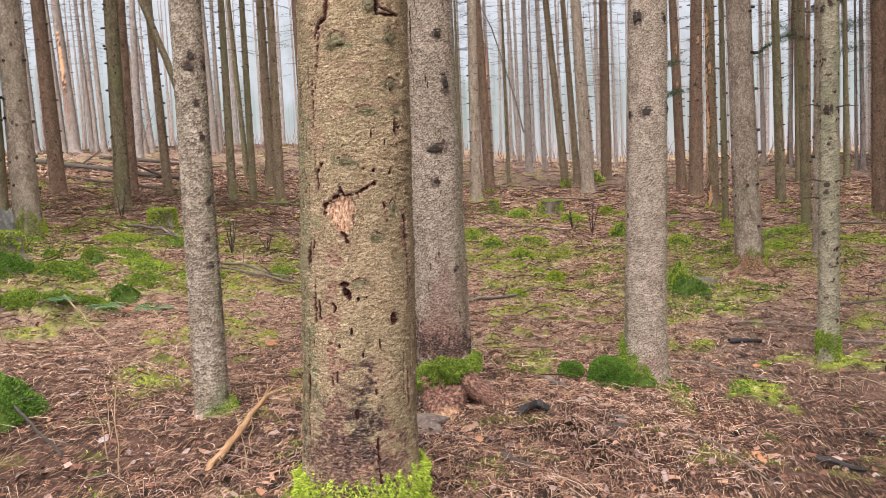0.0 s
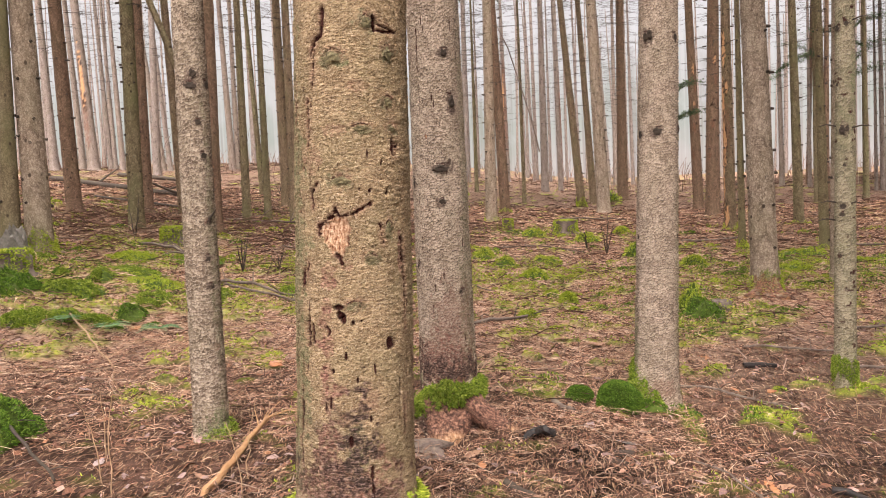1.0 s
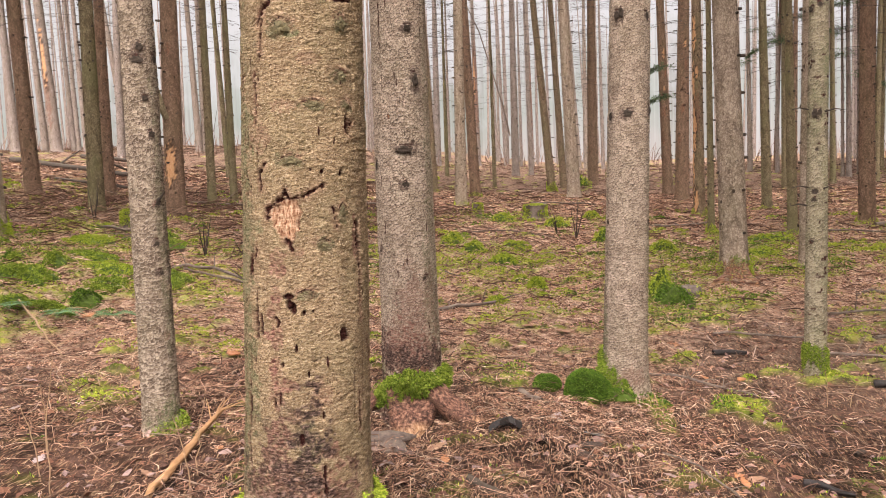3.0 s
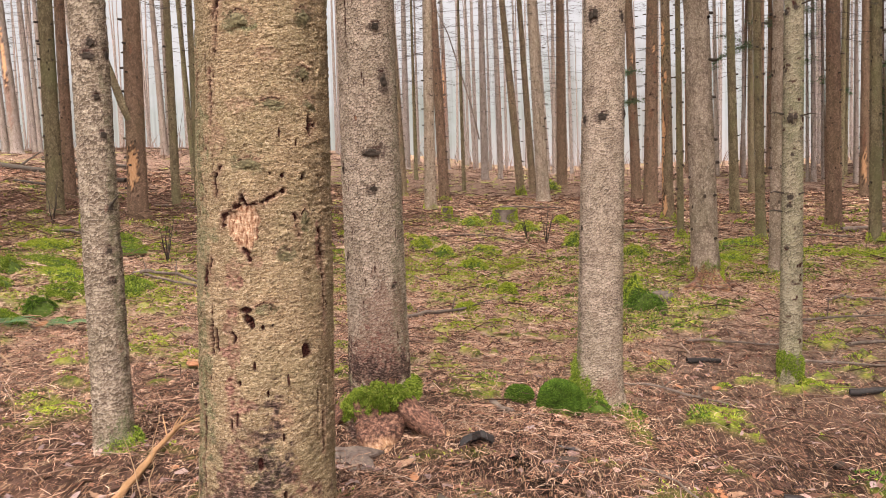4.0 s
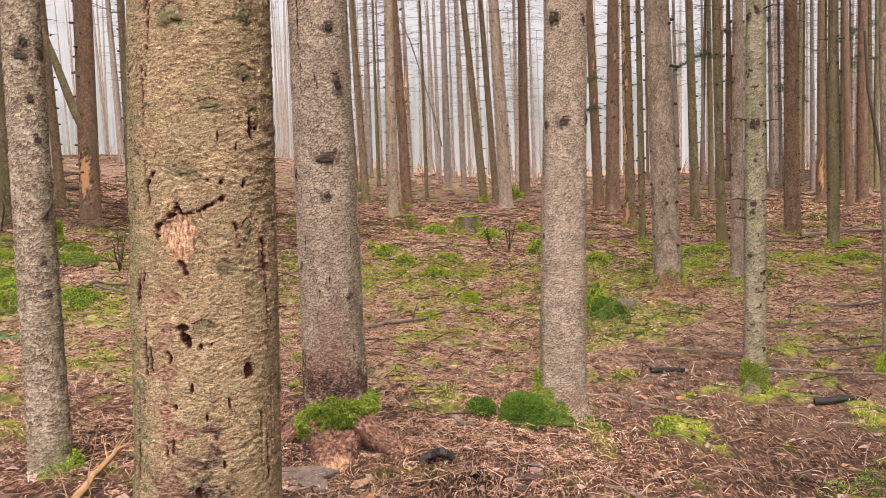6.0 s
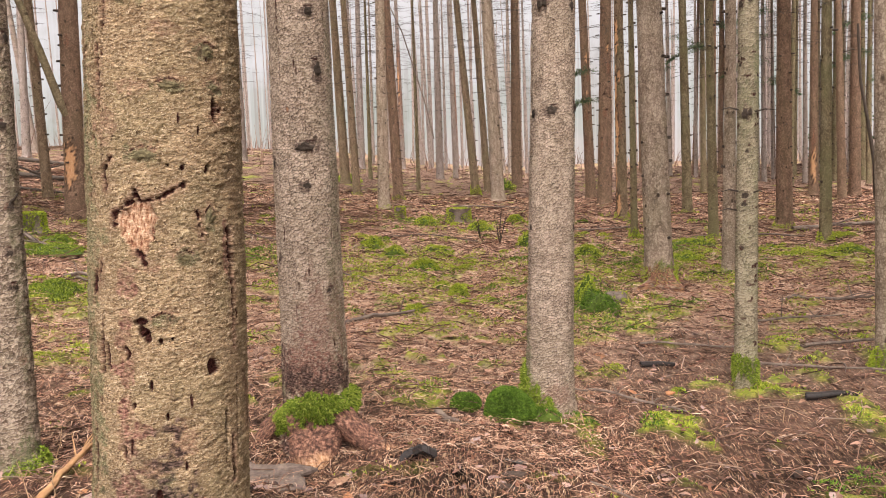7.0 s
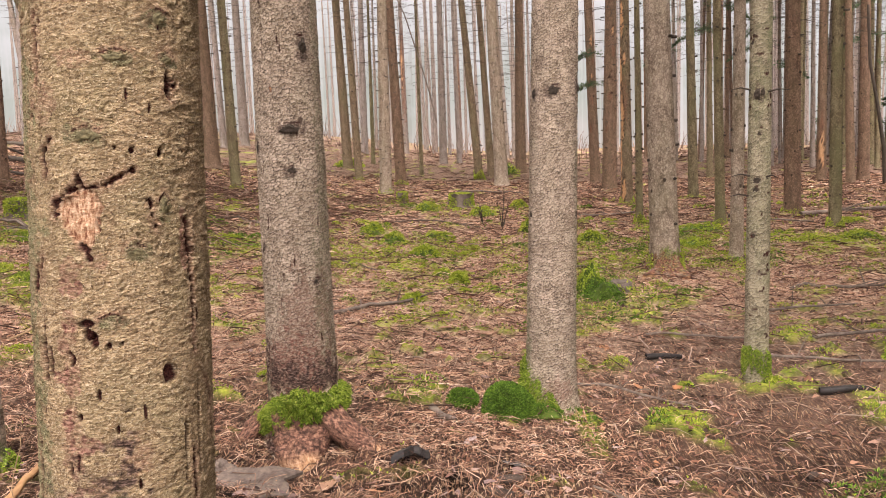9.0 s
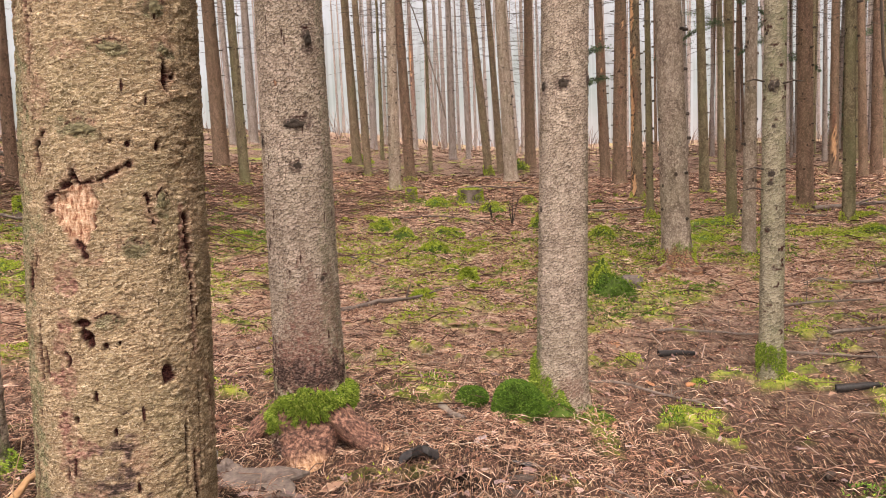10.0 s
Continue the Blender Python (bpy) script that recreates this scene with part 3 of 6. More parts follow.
def build_backdrop():
    a = np.radians(np.linspace(-110, 110, 90))
    hs = np.linspace(-8, 150, 30)
    th, h = np.meshgrid(a, hs)
    v = np.stack([140 * np.sin(th), 140 * np.cos(th), h], -1).reshape(-1, 3)
    n = len(a)
    i = (np.arange(len(hs) - 1)[:, None] * n + np.arange(n - 1)[None]).reshape(-1)
    f = np.stack([i, i + n, i + n + 1, i + 1], 1)
    uv = np.stack([140 * th, h], -1).reshape(-1, 2)
    thing("backdrop", mesh_of("backdrop", v, f, DISTANCE, uv=uv), "glowing backdrop painted with a misty far wood under white sky", "backdrop", kind="structure")


build_backdrop()

# ---- spruces ----
class Marks:
    """Scars of one trunk, painted and cut into its surface: angle in degrees from the side facing -y, height in metres."""

    def __init__(self):
        self.rows = []

    def hole(self, angle, z, w, h, depth=0.012):
        self.rows.append(("r", angle, z, w, h, depth, 1.0))
        return self

    def raw(self, angle, z, w, h, amount=0.8):
        self.rows.append(("g", angle, z, w, h, 0.002, amount))
        return self

    def wood(self, angle, z, w, h, depth=0.006):
        self.rows.append(("b", angle, z, w, h, depth, 1.0))
        return self

    def green(self, angle, z, w, h, amount=0.9):
        self.rows.append(("m", angle, z, w, h, 0.0, amount))
        return self

    def crack(self, points, w=0.009, depth=0.009):
        """A ragged split along points of (angle, height)."""
        self.rows.append(("k", points, 0, w, 0, depth, 1.0))
        return self

    def peeled(self, points, depth=0.007):
        """A torn patch of bare wood inside an outline of (angle, height)."""
        self.rows.append(("p", points, 0, 0, 0, depth, 1.0))
        return self

    def soot(self, angle, z, w, h, amount=0.8):
        self.rows.append(("s", angle, z, w, h, 0.0, amount))
        return self


RELIEF = {
    # cell width, cell height, groove depth, flake lift, lump size
    "tan": (0.02, 0.011, 0.0018, 0.0038, 0.006),
    "grey": (0.022, 0.022, 0.0036, 0.0055, 0.006),
    "scaly": (0.024, 0.024, 0.0034, 0.006, 0.005),
    "mottled": (0.02, 0.024, 0.002, 0.003, 0.006),
}


def trunk_surface(r, tall, lx, ly, z0, sides, dz, zd, kind, seed, flare, lobes, marks, bow=0.0, roots=()):
    """Verts, quads, uv and point values of a trunk that stands at z0 (its foot), axis leaning by lx, ly."""
    fine = np.arange(-0.35, zd, dz)
    coarse = zd + (tall - zd) * np.linspace(0, 1, 14) ** 1.3
    zs = np.concatenate([fine, coarse])
    th = np.linspace(-1, 1, sides + 1)
    th = np.pi * (0.62 * th + 0.38 * th**5 if sides > 80 else th)
    t, z = np.meshgrid(th, zs)
    rr = r * np.clip((tall - z) / (tall - 1.2), 0.06, 1.06)
    low = np.exp(-np.clip(z, -0.1, None) / 0.11)
    k = 3 + seed % 3
    rr = rr * (1 + flare * low * (0.75 + lobes * np.cos(k * t + seed)) + 0.12 * flare * np.exp(-np.clip(z, 0, None) / 0.5))
    u01 = (t + np.pi) / (2 * np.pi)
    for angle, spread_deg, reach, fall in roots:
        d = (np.degrees(t) - angle - 25 * (vnoise(u01 * 7, z / 0.1 + 40, 7, seed) - 0.5) + 180) % 360 - 180
        rr = rr + reach * np.exp(-((d / spread_deg) ** 2)) * np.exp(-np.clip(z - 0.01, 0, None) / fall) * (0.75 + 0.5 * vnoise(u01 * 40, z / 0.03 + 9, 40, seed))
    n1 = max(3, round(2 * np.pi * r / 0.16))
    rr = rr + 0.035 * r * (vnoise(u01 * n1, z / 0.22 + 30, n1, seed) - 0.5) + 0.012 * r * (vnoise(u01 * 2 * n1, z / 0.09 + 70, 2 * n1, seed + 1) - 0.5)
    data = {}
    if kind in RELIEF:
        cw, ch, groove, lift, _ = RELIEF[kind]
        nu = max(8, round(2 * np.pi * r / cw))
        warp = 0.9 * (vnoise(u01 * n1 * 4, z / 0.03, n1 * 4, seed + 2) - 0.5)
        gap, own = cells(u01 * nu + warp, z / ch + 60 + warp, nu, seed)
        rr = rr - groove * np.exp(-gap / 0.09) + lift * (own - 0.5) * smooth01(gap / 0.25)
        ne = max(12, round(2 * np.pi * r / 0.026))
        rr = rr + (0.0034 if kind == "tan" else 0.002) * (vnoise(u01 * ne + warp * 0.3, z / 0.0105 + 17 + warp, ne, seed + 9) - 0.5)
        nf = max(16, round(2 * np.pi * r / 0.008))
        rr = rr + 0.0014 * (vnoise(u01 * nf, z / 0.005, nf, seed + 3) - 0.5)
        nb = max(5, round(2 * np.pi * r / 0.085))
        wb = 0.8 * (vnoise(u01 * nb * 3, z / 0.04 + 9, nb * 3, seed + 4) - 0.5)
        big, _ = cells(u01 * nb + wb, z / 0.14 + 20 + wb, nb, seed + 5)
        some = smooth01((vnoise(u01 * n1 * 2, z / 0.12 + 11, n1 * 2, seed + 6) - 0.5) * 6)
        split = np.exp(-big / 0.035) * some
        rr = rr - 0.005 * split
    mark = {c: np.zeros(t.shape) for c in "rgbms"}
    wob = vnoise(u01 * 90, z / 0.014, 90, seed + 7) - 0.5
    wob2 = vnoise(u01 * 30, z / 0.05 + 5, 30, seed + 8) - 0.5
    wob3 = vnoise(u01 * 240, z / 0.005 + 3, 240, seed + 5) - 0.5
    for c, angle, zc, w, h, depth, amount in (marks.rows if marks else ()):
        if c in "kp":
            path = np.array([(math.radians(a) * r, b) for a, b in angle])
            way = np.roll(path, -1, 0) - path if c == "p" else np.diff(path, axis=0)
            px, pz = t * r, z
            dist, odd = np.full(t.shape, 9.0), np.zeros(t.shape, bool)
            for (ax, az), (bx, bz) in zip(path, way):
                q = np.clip(((px - ax) * bx + (pz - az) * bz) / (bx * bx + bz * bz), 0, 1)
                dist = np.minimum(dist, np.hypot(px - ax - q * bx, pz - az - q * bz))
                crosses = (az > pz) != (az + bz > pz)
                odd ^= crosses & (px < ax + bx * (pz - az) / (bz if abs(bz) > 1e-9 else 1e-9))
            ragged = 0.014 * wob + 0.008 * wob3
            if c == "k":
                w = 1.05 * w
                inside = smooth01((w * 0.5 + 0.55 * ragged * min(1.3, w / 0.007) - dist) / (0.3 * w) + 0.3)
                rr = rr - depth * inside + 0.0022 * np.exp(-(((dist - w) / 0.006) ** 2)) * smooth01(0.5 + 3 * wob2)
                mark["r"] = np.maximum(mark["r"], inside)
                mark["g"] = np.maximum(mark["g"], 0.5 * np.exp(-((dist / 0.016) ** 2)))
            else:
                depth_in = np.where(odd, dist, -dist) + ragged
                inside = smooth01(depth_in / 0.004 + 0.5)
                rr = rr - depth * inside + 0.003 * np.exp(-(((depth_in + 0.006) / 0.006) ** 2))
                rust = inside * np.clip(np.exp(-((depth_in / 0.008) ** 2)) * (0.75 + 1.5 * wob2), 0, 1)
                mark["r"] = np.maximum(mark["r"] * (1 - inside), 0.8 * rust)
                mark["b"] = np.maximum(mark["b"], inside)
            continue
        d = (t - np.radians(angle) + np.pi) % (2 * np.pi) - np.pi
        e = np.hypot(d * r / (w / 2), (z - zc) / (h / 2)) + 0.75 * wob + 0.75 * wob2
        inside = smooth01((1.15 - e) / 0.3) * amount
        if c == "s":
            inside = smooth01((1.45 - e - 0.9 * wob2 - 0.5 * wob) / 0.7) * amount
        rr = rr - depth * inside
        if c == "b":
            rim = np.clip(smooth01((1.5 - e) / 0.2) - inside, 0, 1) * smooth01(0.6 + 2 * wob2)
            rr = rr + 0.002 * rim
            mark["r"] = np.maximum(mark["r"] * (1 - inside), rim * 0.85)
        mark[c] = np.maximum(mark[c], inside)
    x = rr * np.sin(t) + lx * z + bow * np.sin(np.clip(z, 0, None) / tall * 6)
    y = -rr * np.cos(t) + ly * z
    v = np.stack([x, y, z + z0], -1).reshape(-1, 3)
    m = sides + 1
    i = (np.arange(len(zs) - 1)[:, None] * m + np.arange(sides)[None]).reshape(-1)
    f = np.stack([i, i + 1, i + m + 1, i + m], 1)
    uv = np.stack([t * r + seed, z + seed * 0.7], -1).reshape(-1, 2)
    if marks:
        data["mark"] = np.stack([mark["r"], mark["g"], mark["b"]], -1).reshape(-1, 3)
        data["green"], data["soot"] = mark["m"].ravel(), mark["s"].ravel()
    return v, f, uv, data


def dead_branches(seed, tall, low_stub=0.6):
    """Whorls of broken stubs below, and of thin dry branches with side twigs above."""
    rng, out, z = np.random.default_rng(seed), [], low_stub
    while z < tall * 0.62:
        count, turn = rng.integers(3, 6), rng.random() * 7
        for i in range(count):
            a = turn + 6.28 * i / count + rng.normal(0, 0.25)
            zz = z + rng.normal(0, 0.04)
            d = np.array([np.cos(a), np.sin(a), 0])
            start = d * 0.1 + [0, 0, zz]
            long = rng.uniform(0.01, 0.035) if z < 3.4 or rng.random() < 0.3 else rng.uniform(0.3, 1.6) * min(1, (z - 2.2) / 4)
            droop = rng.uniform(-0.25, 0.15)
            ts = np.linspace(0, 1, 2 if long < 0.12 else 4)[:, None]
            pts = start + d * (0.055 + long) * ts + np.array([0, 0, 1]) * (droop * long * ts**1.6) + (rng.normal(0, 0.03, (len(ts), 3)) * long * ts)
            thick = 0.021 if long < 0.12 else 0.008
            out.append(tube(pts, np.linspace(thick, thick * (0.8 if long < 0.12 else 0.25), len(ts)), 4 if long < 0.12 else 3, cap=long < 0.12))
            if long > 0.3:
                for _ in range(rng.integers(4, 9)):
                    q = rng.uniform(0.25, 0.95)
                    p0 = pts[0] + (pts[-1] - pts[0]) * q
                    side = np.cross(d, [0, 0, 1]) * rng.choice([-1, 1]) + d * 0.5 + [0, 0, rng.uniform(-0.5, 0.1)]
                    p1 = p0 + side * long * rng.uniform(0.15, 0.4)
                    out.append(tube(np.stack([p0, (p0 + p1) / 2 + [0, 0, 0.01], p1]), [0.0045, 0.003, 0.0015], 3, cap=False))
        z += rng.uniform(0.28, 0.5)
    v, f = fuse(out)
    return mesh_of("dry_branchwork", v, f, DRY_BRANCH, smooth=True)


def crown_mesh(seed, tall, low=0.7, boughs=150):
    """Drooping sprays of needles from two thirds of the height to the tip."""
    rng, out = np.random.default_rng(seed), []
    zs = tall * (low + (0.99 - low) * rng.random(boughs) ** 0.9)
    reach = 2.7 * np.clip((tall - zs) / ((1 - low) * tall), 0.06, 1) ** 0.8
    a = rng.random(boughs) * 6.283
    for z, l, b in zip(zs, reach, a):
        d = np.array([np.cos(b), np.sin(b), 0])
        n = 5
        ts = rng.random(n)[:, None] ** 0.7
        p = np.array([0, 0, z]) + d * l * ts + np.array([0, 0, -0.35]) * l * ts**1.5
        s = sprigs(p, np.tile(d * 0.7 + [0, 0, -0.45], (n, 1)), 0.5, rng, blades=3, spread=0.8, width=0.42)
        out.append(s)
    v, f = fuse(out)
    return mesh_of("crown", v, f, NEEDLES, smooth=False)


BRANCH_SETS = [dead_branches(40 + i, 22) for i in range(5)]
CROWN_SETS = [crown_mesh(60 + i, 22) for i in range(4)]
# lower, denser crowns for the unseen spruces that block sky light
SHADE_CROWNS = [crown_mesh(70 + i, 22, 0.36, 420) for i in range(3)]


def knot(parent, r, lx, z0, angle, z, w, h, material=None, seed=0):
    """A healed branch scar: a lens-shaped swelling round a sunken eye."""
    rng = np.random.default_rng(seed + int(angle * 7 + z * 100) % 1000)
    rings, sides = 7, 18
    th = np.linspace(0, 2 * np.pi, sides, endpoint=False)
    rad = np.linspace(0, 1, rings)
    lift = 0.07 * np.array([0.1, 0.25, 0.75, 1.0, 0.65, 0.2, -0.25]) * h
    v = []
    for q, l in zip(rad, lift):
        j = 1 + 0.22 * rng.normal(size=sides) * (q > 0.2)
        v.append(np.stack([q * w / 2 * np.cos(th) * j, np.full(sides, -1.0) * (l * (1 + 0.5 * rng.normal(size=sides))), q * h / 2 * np.sin(th) * j - 0.1 * h * np.abs(np.cos(th)) * q], -1))
    v = np.concatenate(v)
    i = (np.arange(rings - 1)[:, None] * sides + np.arange(sides)[None])
    j = (np.arange(rings - 1)[:, None] * sides + (np.arange(sides)[None] + 1) % sides)
    f = np.stack([i, i + sides, j + sides, j], -1).reshape(-1, 4)
    a = math.radians(angle)
    m = Matrix.Translation((r * math.sin(a) + lx * (z - z0), -r * math.cos(a), z - z0)) @ Matrix.Rotation(a, 4, "Z")
    return part("knot", mesh_of("knot", v, f, material or KNOT), parent, "dark ringed branch scar", m=m)


def moss_on_trunk(parent, r, lx, band, count, size, seed, material=None, flare=0.34, ragged=1.0, thick=0.035, hang=-0.35):
    """Moss clinging to the trunk between a lower and an upper edge; band holds (angle, low, high), heights above the foot."""
    rng = np.random.default_rng(seed)
    band = np.array(band, float)
    a = rng.uniform(band[0, 0], band[-1, 0], count * 2)
    low, high = np.interp(a, band[:, 0], band[:, 1]), np.interp(a, band[:, 0], band[:, 2])
    s = rng.random(count * 2)
    tall = high - low
    w = np.radians(a)
    drip = vnoise(w * 5 + 40, 0 * w + 3.3, seed=seed % 7) * 0.6 + vnoise(w * 17 + 40, 0 * w + 8.1, seed=seed % 5) * 0.4 - 0.5
    z = low + s * tall + ragged * 0.9 * tall * drip * (1 - 0.75 * s)
    fine = 0.6 * vnoise(w * 14 + 40, z * 45 + 10, seed=seed % 7) + 0.4 * vnoise(w * 30 + 40, z * 110 + 10, seed=seed % 5) - 0.5
    edge = np.minimum(np.minimum(s, 1 - s) * 2, np.minimum(a - band[0, 0], band[-1, 0] - a) / 18)
    keep = edge + ragged * 1.5 * fine > 0.06
    w, z, s, edge, fine = w[keep][:count], z[keep][:count], s[keep][:count], edge[keep][:count], fine[keep][:count]
    puff = thick * np.clip(edge * 2.2, 0, 1) ** 0.6 * (0.35 + 1.5 * np.clip(fine + 0.35, 0, 1)) * rng.uniform(0.5, 1.0, len(w))
    rad = r * (1 + flare * np.exp(-np.clip(z, 0, None) / 0.11)) + puff
    p = np.stack([rad * np.sin(w) + lx * z, -rad * np.cos(w), z], -1)
    n = np.stack([np.sin(w), -np.cos(w), np.full(len(w), hang)], -1)
    v, f = sprigs(p, n, size, rng, blades=3, spread=0.9, width=0.26)
    return part("moss", mesh_of("moss", v, f, material or MOSS, smooth=False), parent, "bright green moss cushion", kind="stuff")


def root_limb(parent, at, radii, seed, label):
    """A root running from the trunk into the litter, its bark torn off towards the end."""
    at, n, sides = np.array(at, float), 30, 26
    q, k = np.linspace(0, 1, n), np.linspace(0, 1, len(at))
    pts = np.stack([np.interp(q, k, at[:, i]) for i in range(3)], 1)
    pts[1:-1] = (pts[:-2] + 2 * pts[1:-1] + pts[2:]) / 4
    v, f = tube(pts, np.interp(q, k, radii), sides, cap=True)
    a = np.tile(np.arange(sides), n)
    row = np.repeat(np.arange(n), sides)
    body = n * sides
    centre = pts[row]
    knurl = 1 + 0.5 * (vnoise(a / sides * 6 + 3, row / 6.0, 6, seed) - 0.5) + 0.3 * (vnoise(a / sides * 13 + 3, row / 2.0, 13, seed + 1) - 0.5)
    v[:body] = centre + (v[:body] - centre) * knurl[:, None]
    uv = np.zeros((len(v), 2))
    uv[:body] = np.stack([a / sides * 0.4 + seed, row / n * 0.5], 1)
    bare = np.zeros(len(v))
    bare[:body] = smooth01((row / n - 0.62) * 4.5 + 0.9 * (vnoise(a / sides * 9 + 2, row / 3.0, 9, seed + 2) - 0.5))
    return part("root", mesh_of("root", v, f, ROOT_BARK, uv=uv, point_data={"bare": bare}), parent, label)


def spruce(x, y, dia, lx=0.0, ly=0.0, bark="brown", z0=None, sides=18, dz=0.12, zd=6.0, seed=None, flare=0.3, lobes=0.25, marks=None, tall=None,
           label="", branches=True, foot_moss=0, bow=0.0, shade_crown=False, roots=()):
    """One spruce: foot, trunk, dead branches, crown."""
    # beyond 36 m the bark takes the colour paled for haze
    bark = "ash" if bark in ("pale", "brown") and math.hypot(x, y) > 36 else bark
    seed = int(abs(x * 53 + y * 31)) % 89 if seed is None else seed
    z0 = float(floor_height(x, y)) - 0.02 if z0 is None else z0
    tall = tall or min(25.0, max(13.0, 9 + 45 * dia))
    root = thing("spruce_tree", None, label or SPRUCE_LABEL[bark], "tree", group="spruces of the stand", m=Matrix.Translation((x, y, z0)))
    v, f, uv, data = trunk_surface(dia / 2, tall, lx, ly, 0.0, sides, dz, zd, bark, seed, flare, lobes, marks, bow, roots)
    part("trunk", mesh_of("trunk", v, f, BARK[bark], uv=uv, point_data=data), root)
    k = tall / 22
    wide = max(0.55, dia / 0.3)
    lean = Matrix.Identity(4)
    lean[0][2], lean[1][2] = lx, ly
    turn = Matrix.Rotation(seed * 1.7, 4, "Z")
    if branches:
        part("dry_branchwork", BRANCH_SETS[seed % 5], root, "thin dry grey branches and stubs", kind="stuff", m=lean @ turn @ Matrix.Diagonal((wide, wide, 1, 1)))
    part("crown", SHADE_CROWNS[seed % 3] if shade_crown else CROWN_SETS[seed % 4], root, "dark green needle crown", m=lean @ turn @ Matrix.Diagonal((k, k, k, 1)))
    if foot_moss:
        top = 0.05 + 0.13 * foot_moss
        moss_on_trunk(root, dia / 2, lx, [(k, -0.06, top * (0.35 + 1.1 * abs(math.sin(math.radians(k * 1.3) + seed)))) for k in range(-180, 181, 30)], int(1800 * foot_moss), 0.024, seed, ragged=1.2, flare=flare)
    return root


SPRUCE_LABEL = {
    "tan": "thick spruce with scarred ochre bark", "grey": "spruce with flaky grey-brown bark", "scaly": "slim spruce with scaly pale grey bark",
    "mottled": "slim spruce with lichen-mottled bark", "brown": "tall spruce with brown knotty bark", "olive": "tall spruce with greenish algae-stained bark",
    "red": "tall spruce with dark reddish bark", "pale": "tall spruce with pale grey bark", "ash": "tall slender far spruce with bark paled for haze",
}


def thick_scarred_spruce():
    z0, r, lx = 0.17, 0.217, 0.039
    m = Marks()
    m.peeled(((-18.5, 1.092), (-13, 1.104), (-4, 1.122), (1, 1.13), (8, 1.125), (12.5, 1.11), (12, 1.05), (8, 1.0), (3, 0.975), (-3, 0.985), (-9, 1.02), (-16, 1.06)))
    m.crack(((-1.5, 1.155), (0.8, 1.127), (9.9, 1.126), (17.5, 1.138), (24.3, 1.15), (31.2, 1.165)), 0.011).crack(((-19.5, 1.06), (-19.2, 1.096), (-11.8, 1.109), (-2, 1.14)), 0.012)
    m.crack(((-2, 0.99), (1.7, 0.974), (4, 0.955)), 0.014).crack(((-36, 1.33), (-38, 1.304)), 0.009).crack(((-48, 1.224), (-42, 1.168), (-48, 1.135)), 0.009).crack(((-20.2, 1.247), (-27.1, 1.216), (-26.2, 1.156)), 0.008)
    m.crack(((57, 1.381), (62, 1.366)), 0.014).crack(((55.5, 1.359), (57.8, 1.335)), 0.012).crack(((69.8, 1.035), (72.2, 0.951), (71.4, 0.9)), 0.017, 0.012).crack(((42.4, 1.087), (42.8, 1.059), (45.5, 1.025)), 0.008)
    m.crack(((71.4, 0.937), (72.7, 0.843), (72.0, 0.794), (72.0, 0.699)), 0.009).crack(((84.7, 0.61), (92.9, 0.548), (92.9, 0.441)), 0.01).crack(((68.5, 0.434), (69.1, 0.386), (71, 0.3)), 0.01)
    m.crack(((-33.5, 0.743), (-34, 0.7), (-34.5, 0.655)), 0.018, 0.012).hole(0, 0.797, 0.034, 0.02, 0.012).hole(1.5, 0.768, 0.03, 0.03, 0.014).hole(5, 0.75, 0.03, 0.034, 0.014).crack(((-12, 0.725), (-9, 0.71), (-11, 0.695)), 0.007)
    m.crack(((-47, 0.52), (-44, 0.4), (-48, 0.3), (-45, 0.2)), 0.013).crack(((-58, 0.8), (-56, 0.62), (-60, 0.45)), 0.009).crack(((-40, 0.93), (-41, 0.86)), 0.009).crack(((-33, 0.96), (-34, 0.91)), 0.008)
    m.crack(((-58, 1.62), (-54, 1.5), (-58, 1.4)), 0.01).crack(((-33, 1.55), (-31, 1.43), (-33, 1.38)), 0.008).crack(((-64, 1.2), (-62, 1.0)), 0.01).crack(((-62, 0.36), (-60, 0.1)), 0.012).crack(((30, 0.2), (33, 0.02)), 0.01)
    m.crack(((-27, 1.7), (-23, 1.75), (-15, 1.765), (-14, 1.86)), 0.016, 0.012).crack(((-22, 1.73), (-26, 1.6)), 0.009).crack(((60, 1.78), (40, 1.8), (36, 1.83)), 0.007)
    m.hole(31.7, 1.211, 0.011, 0.014, 0.01).hole(21.1, 1.221, 0.009, 0.009, 0.008).raw(-12, 0.887, 0.07, 0.05, 0.9).raw(-11.6, 0.787, 0.035, 0.03, 1.0).raw(-19.5, 0.664, 0.06, 0.035, 1.0).raw(-14.5, 0.553, 0.03, 0.06, 1.0).raw(-4.7, 0.494, 0.08, 0.05, 0.9)
    m.hole(13.7, 0.911 - z0, 0.018, 0.018).hole(22, 0.915 - z0, 0.008, 0.01)
    m.hole(-28, 0.875 - z0, 0.016, 0.09, 0.012).hole(50.5, 0.819 - z0, 0.03, 0.05, 0.01).hole(6.6, 0.789 - z0, 0.01, 0.03).hole(-6, 0.733 - z0, 0.014, 0.02)
    m.hole(17.7, 0.698 - z0, 0.009, 0.025).hole(10.7, 0.47 - z0, 0.014, 0.04)
    m.hole(-47, 0.58 - z0, 0.02, 0.14, 0.01).hole(-45, 0.74 - z0, 0.01, 0.08).hole(57, 1.54 - z0, 0.014, 0.05).hole(50, 1.376 - z0, 0.012, 0.02)
    m.hole(38, 1.97 - z0, 0.012, 0.05)
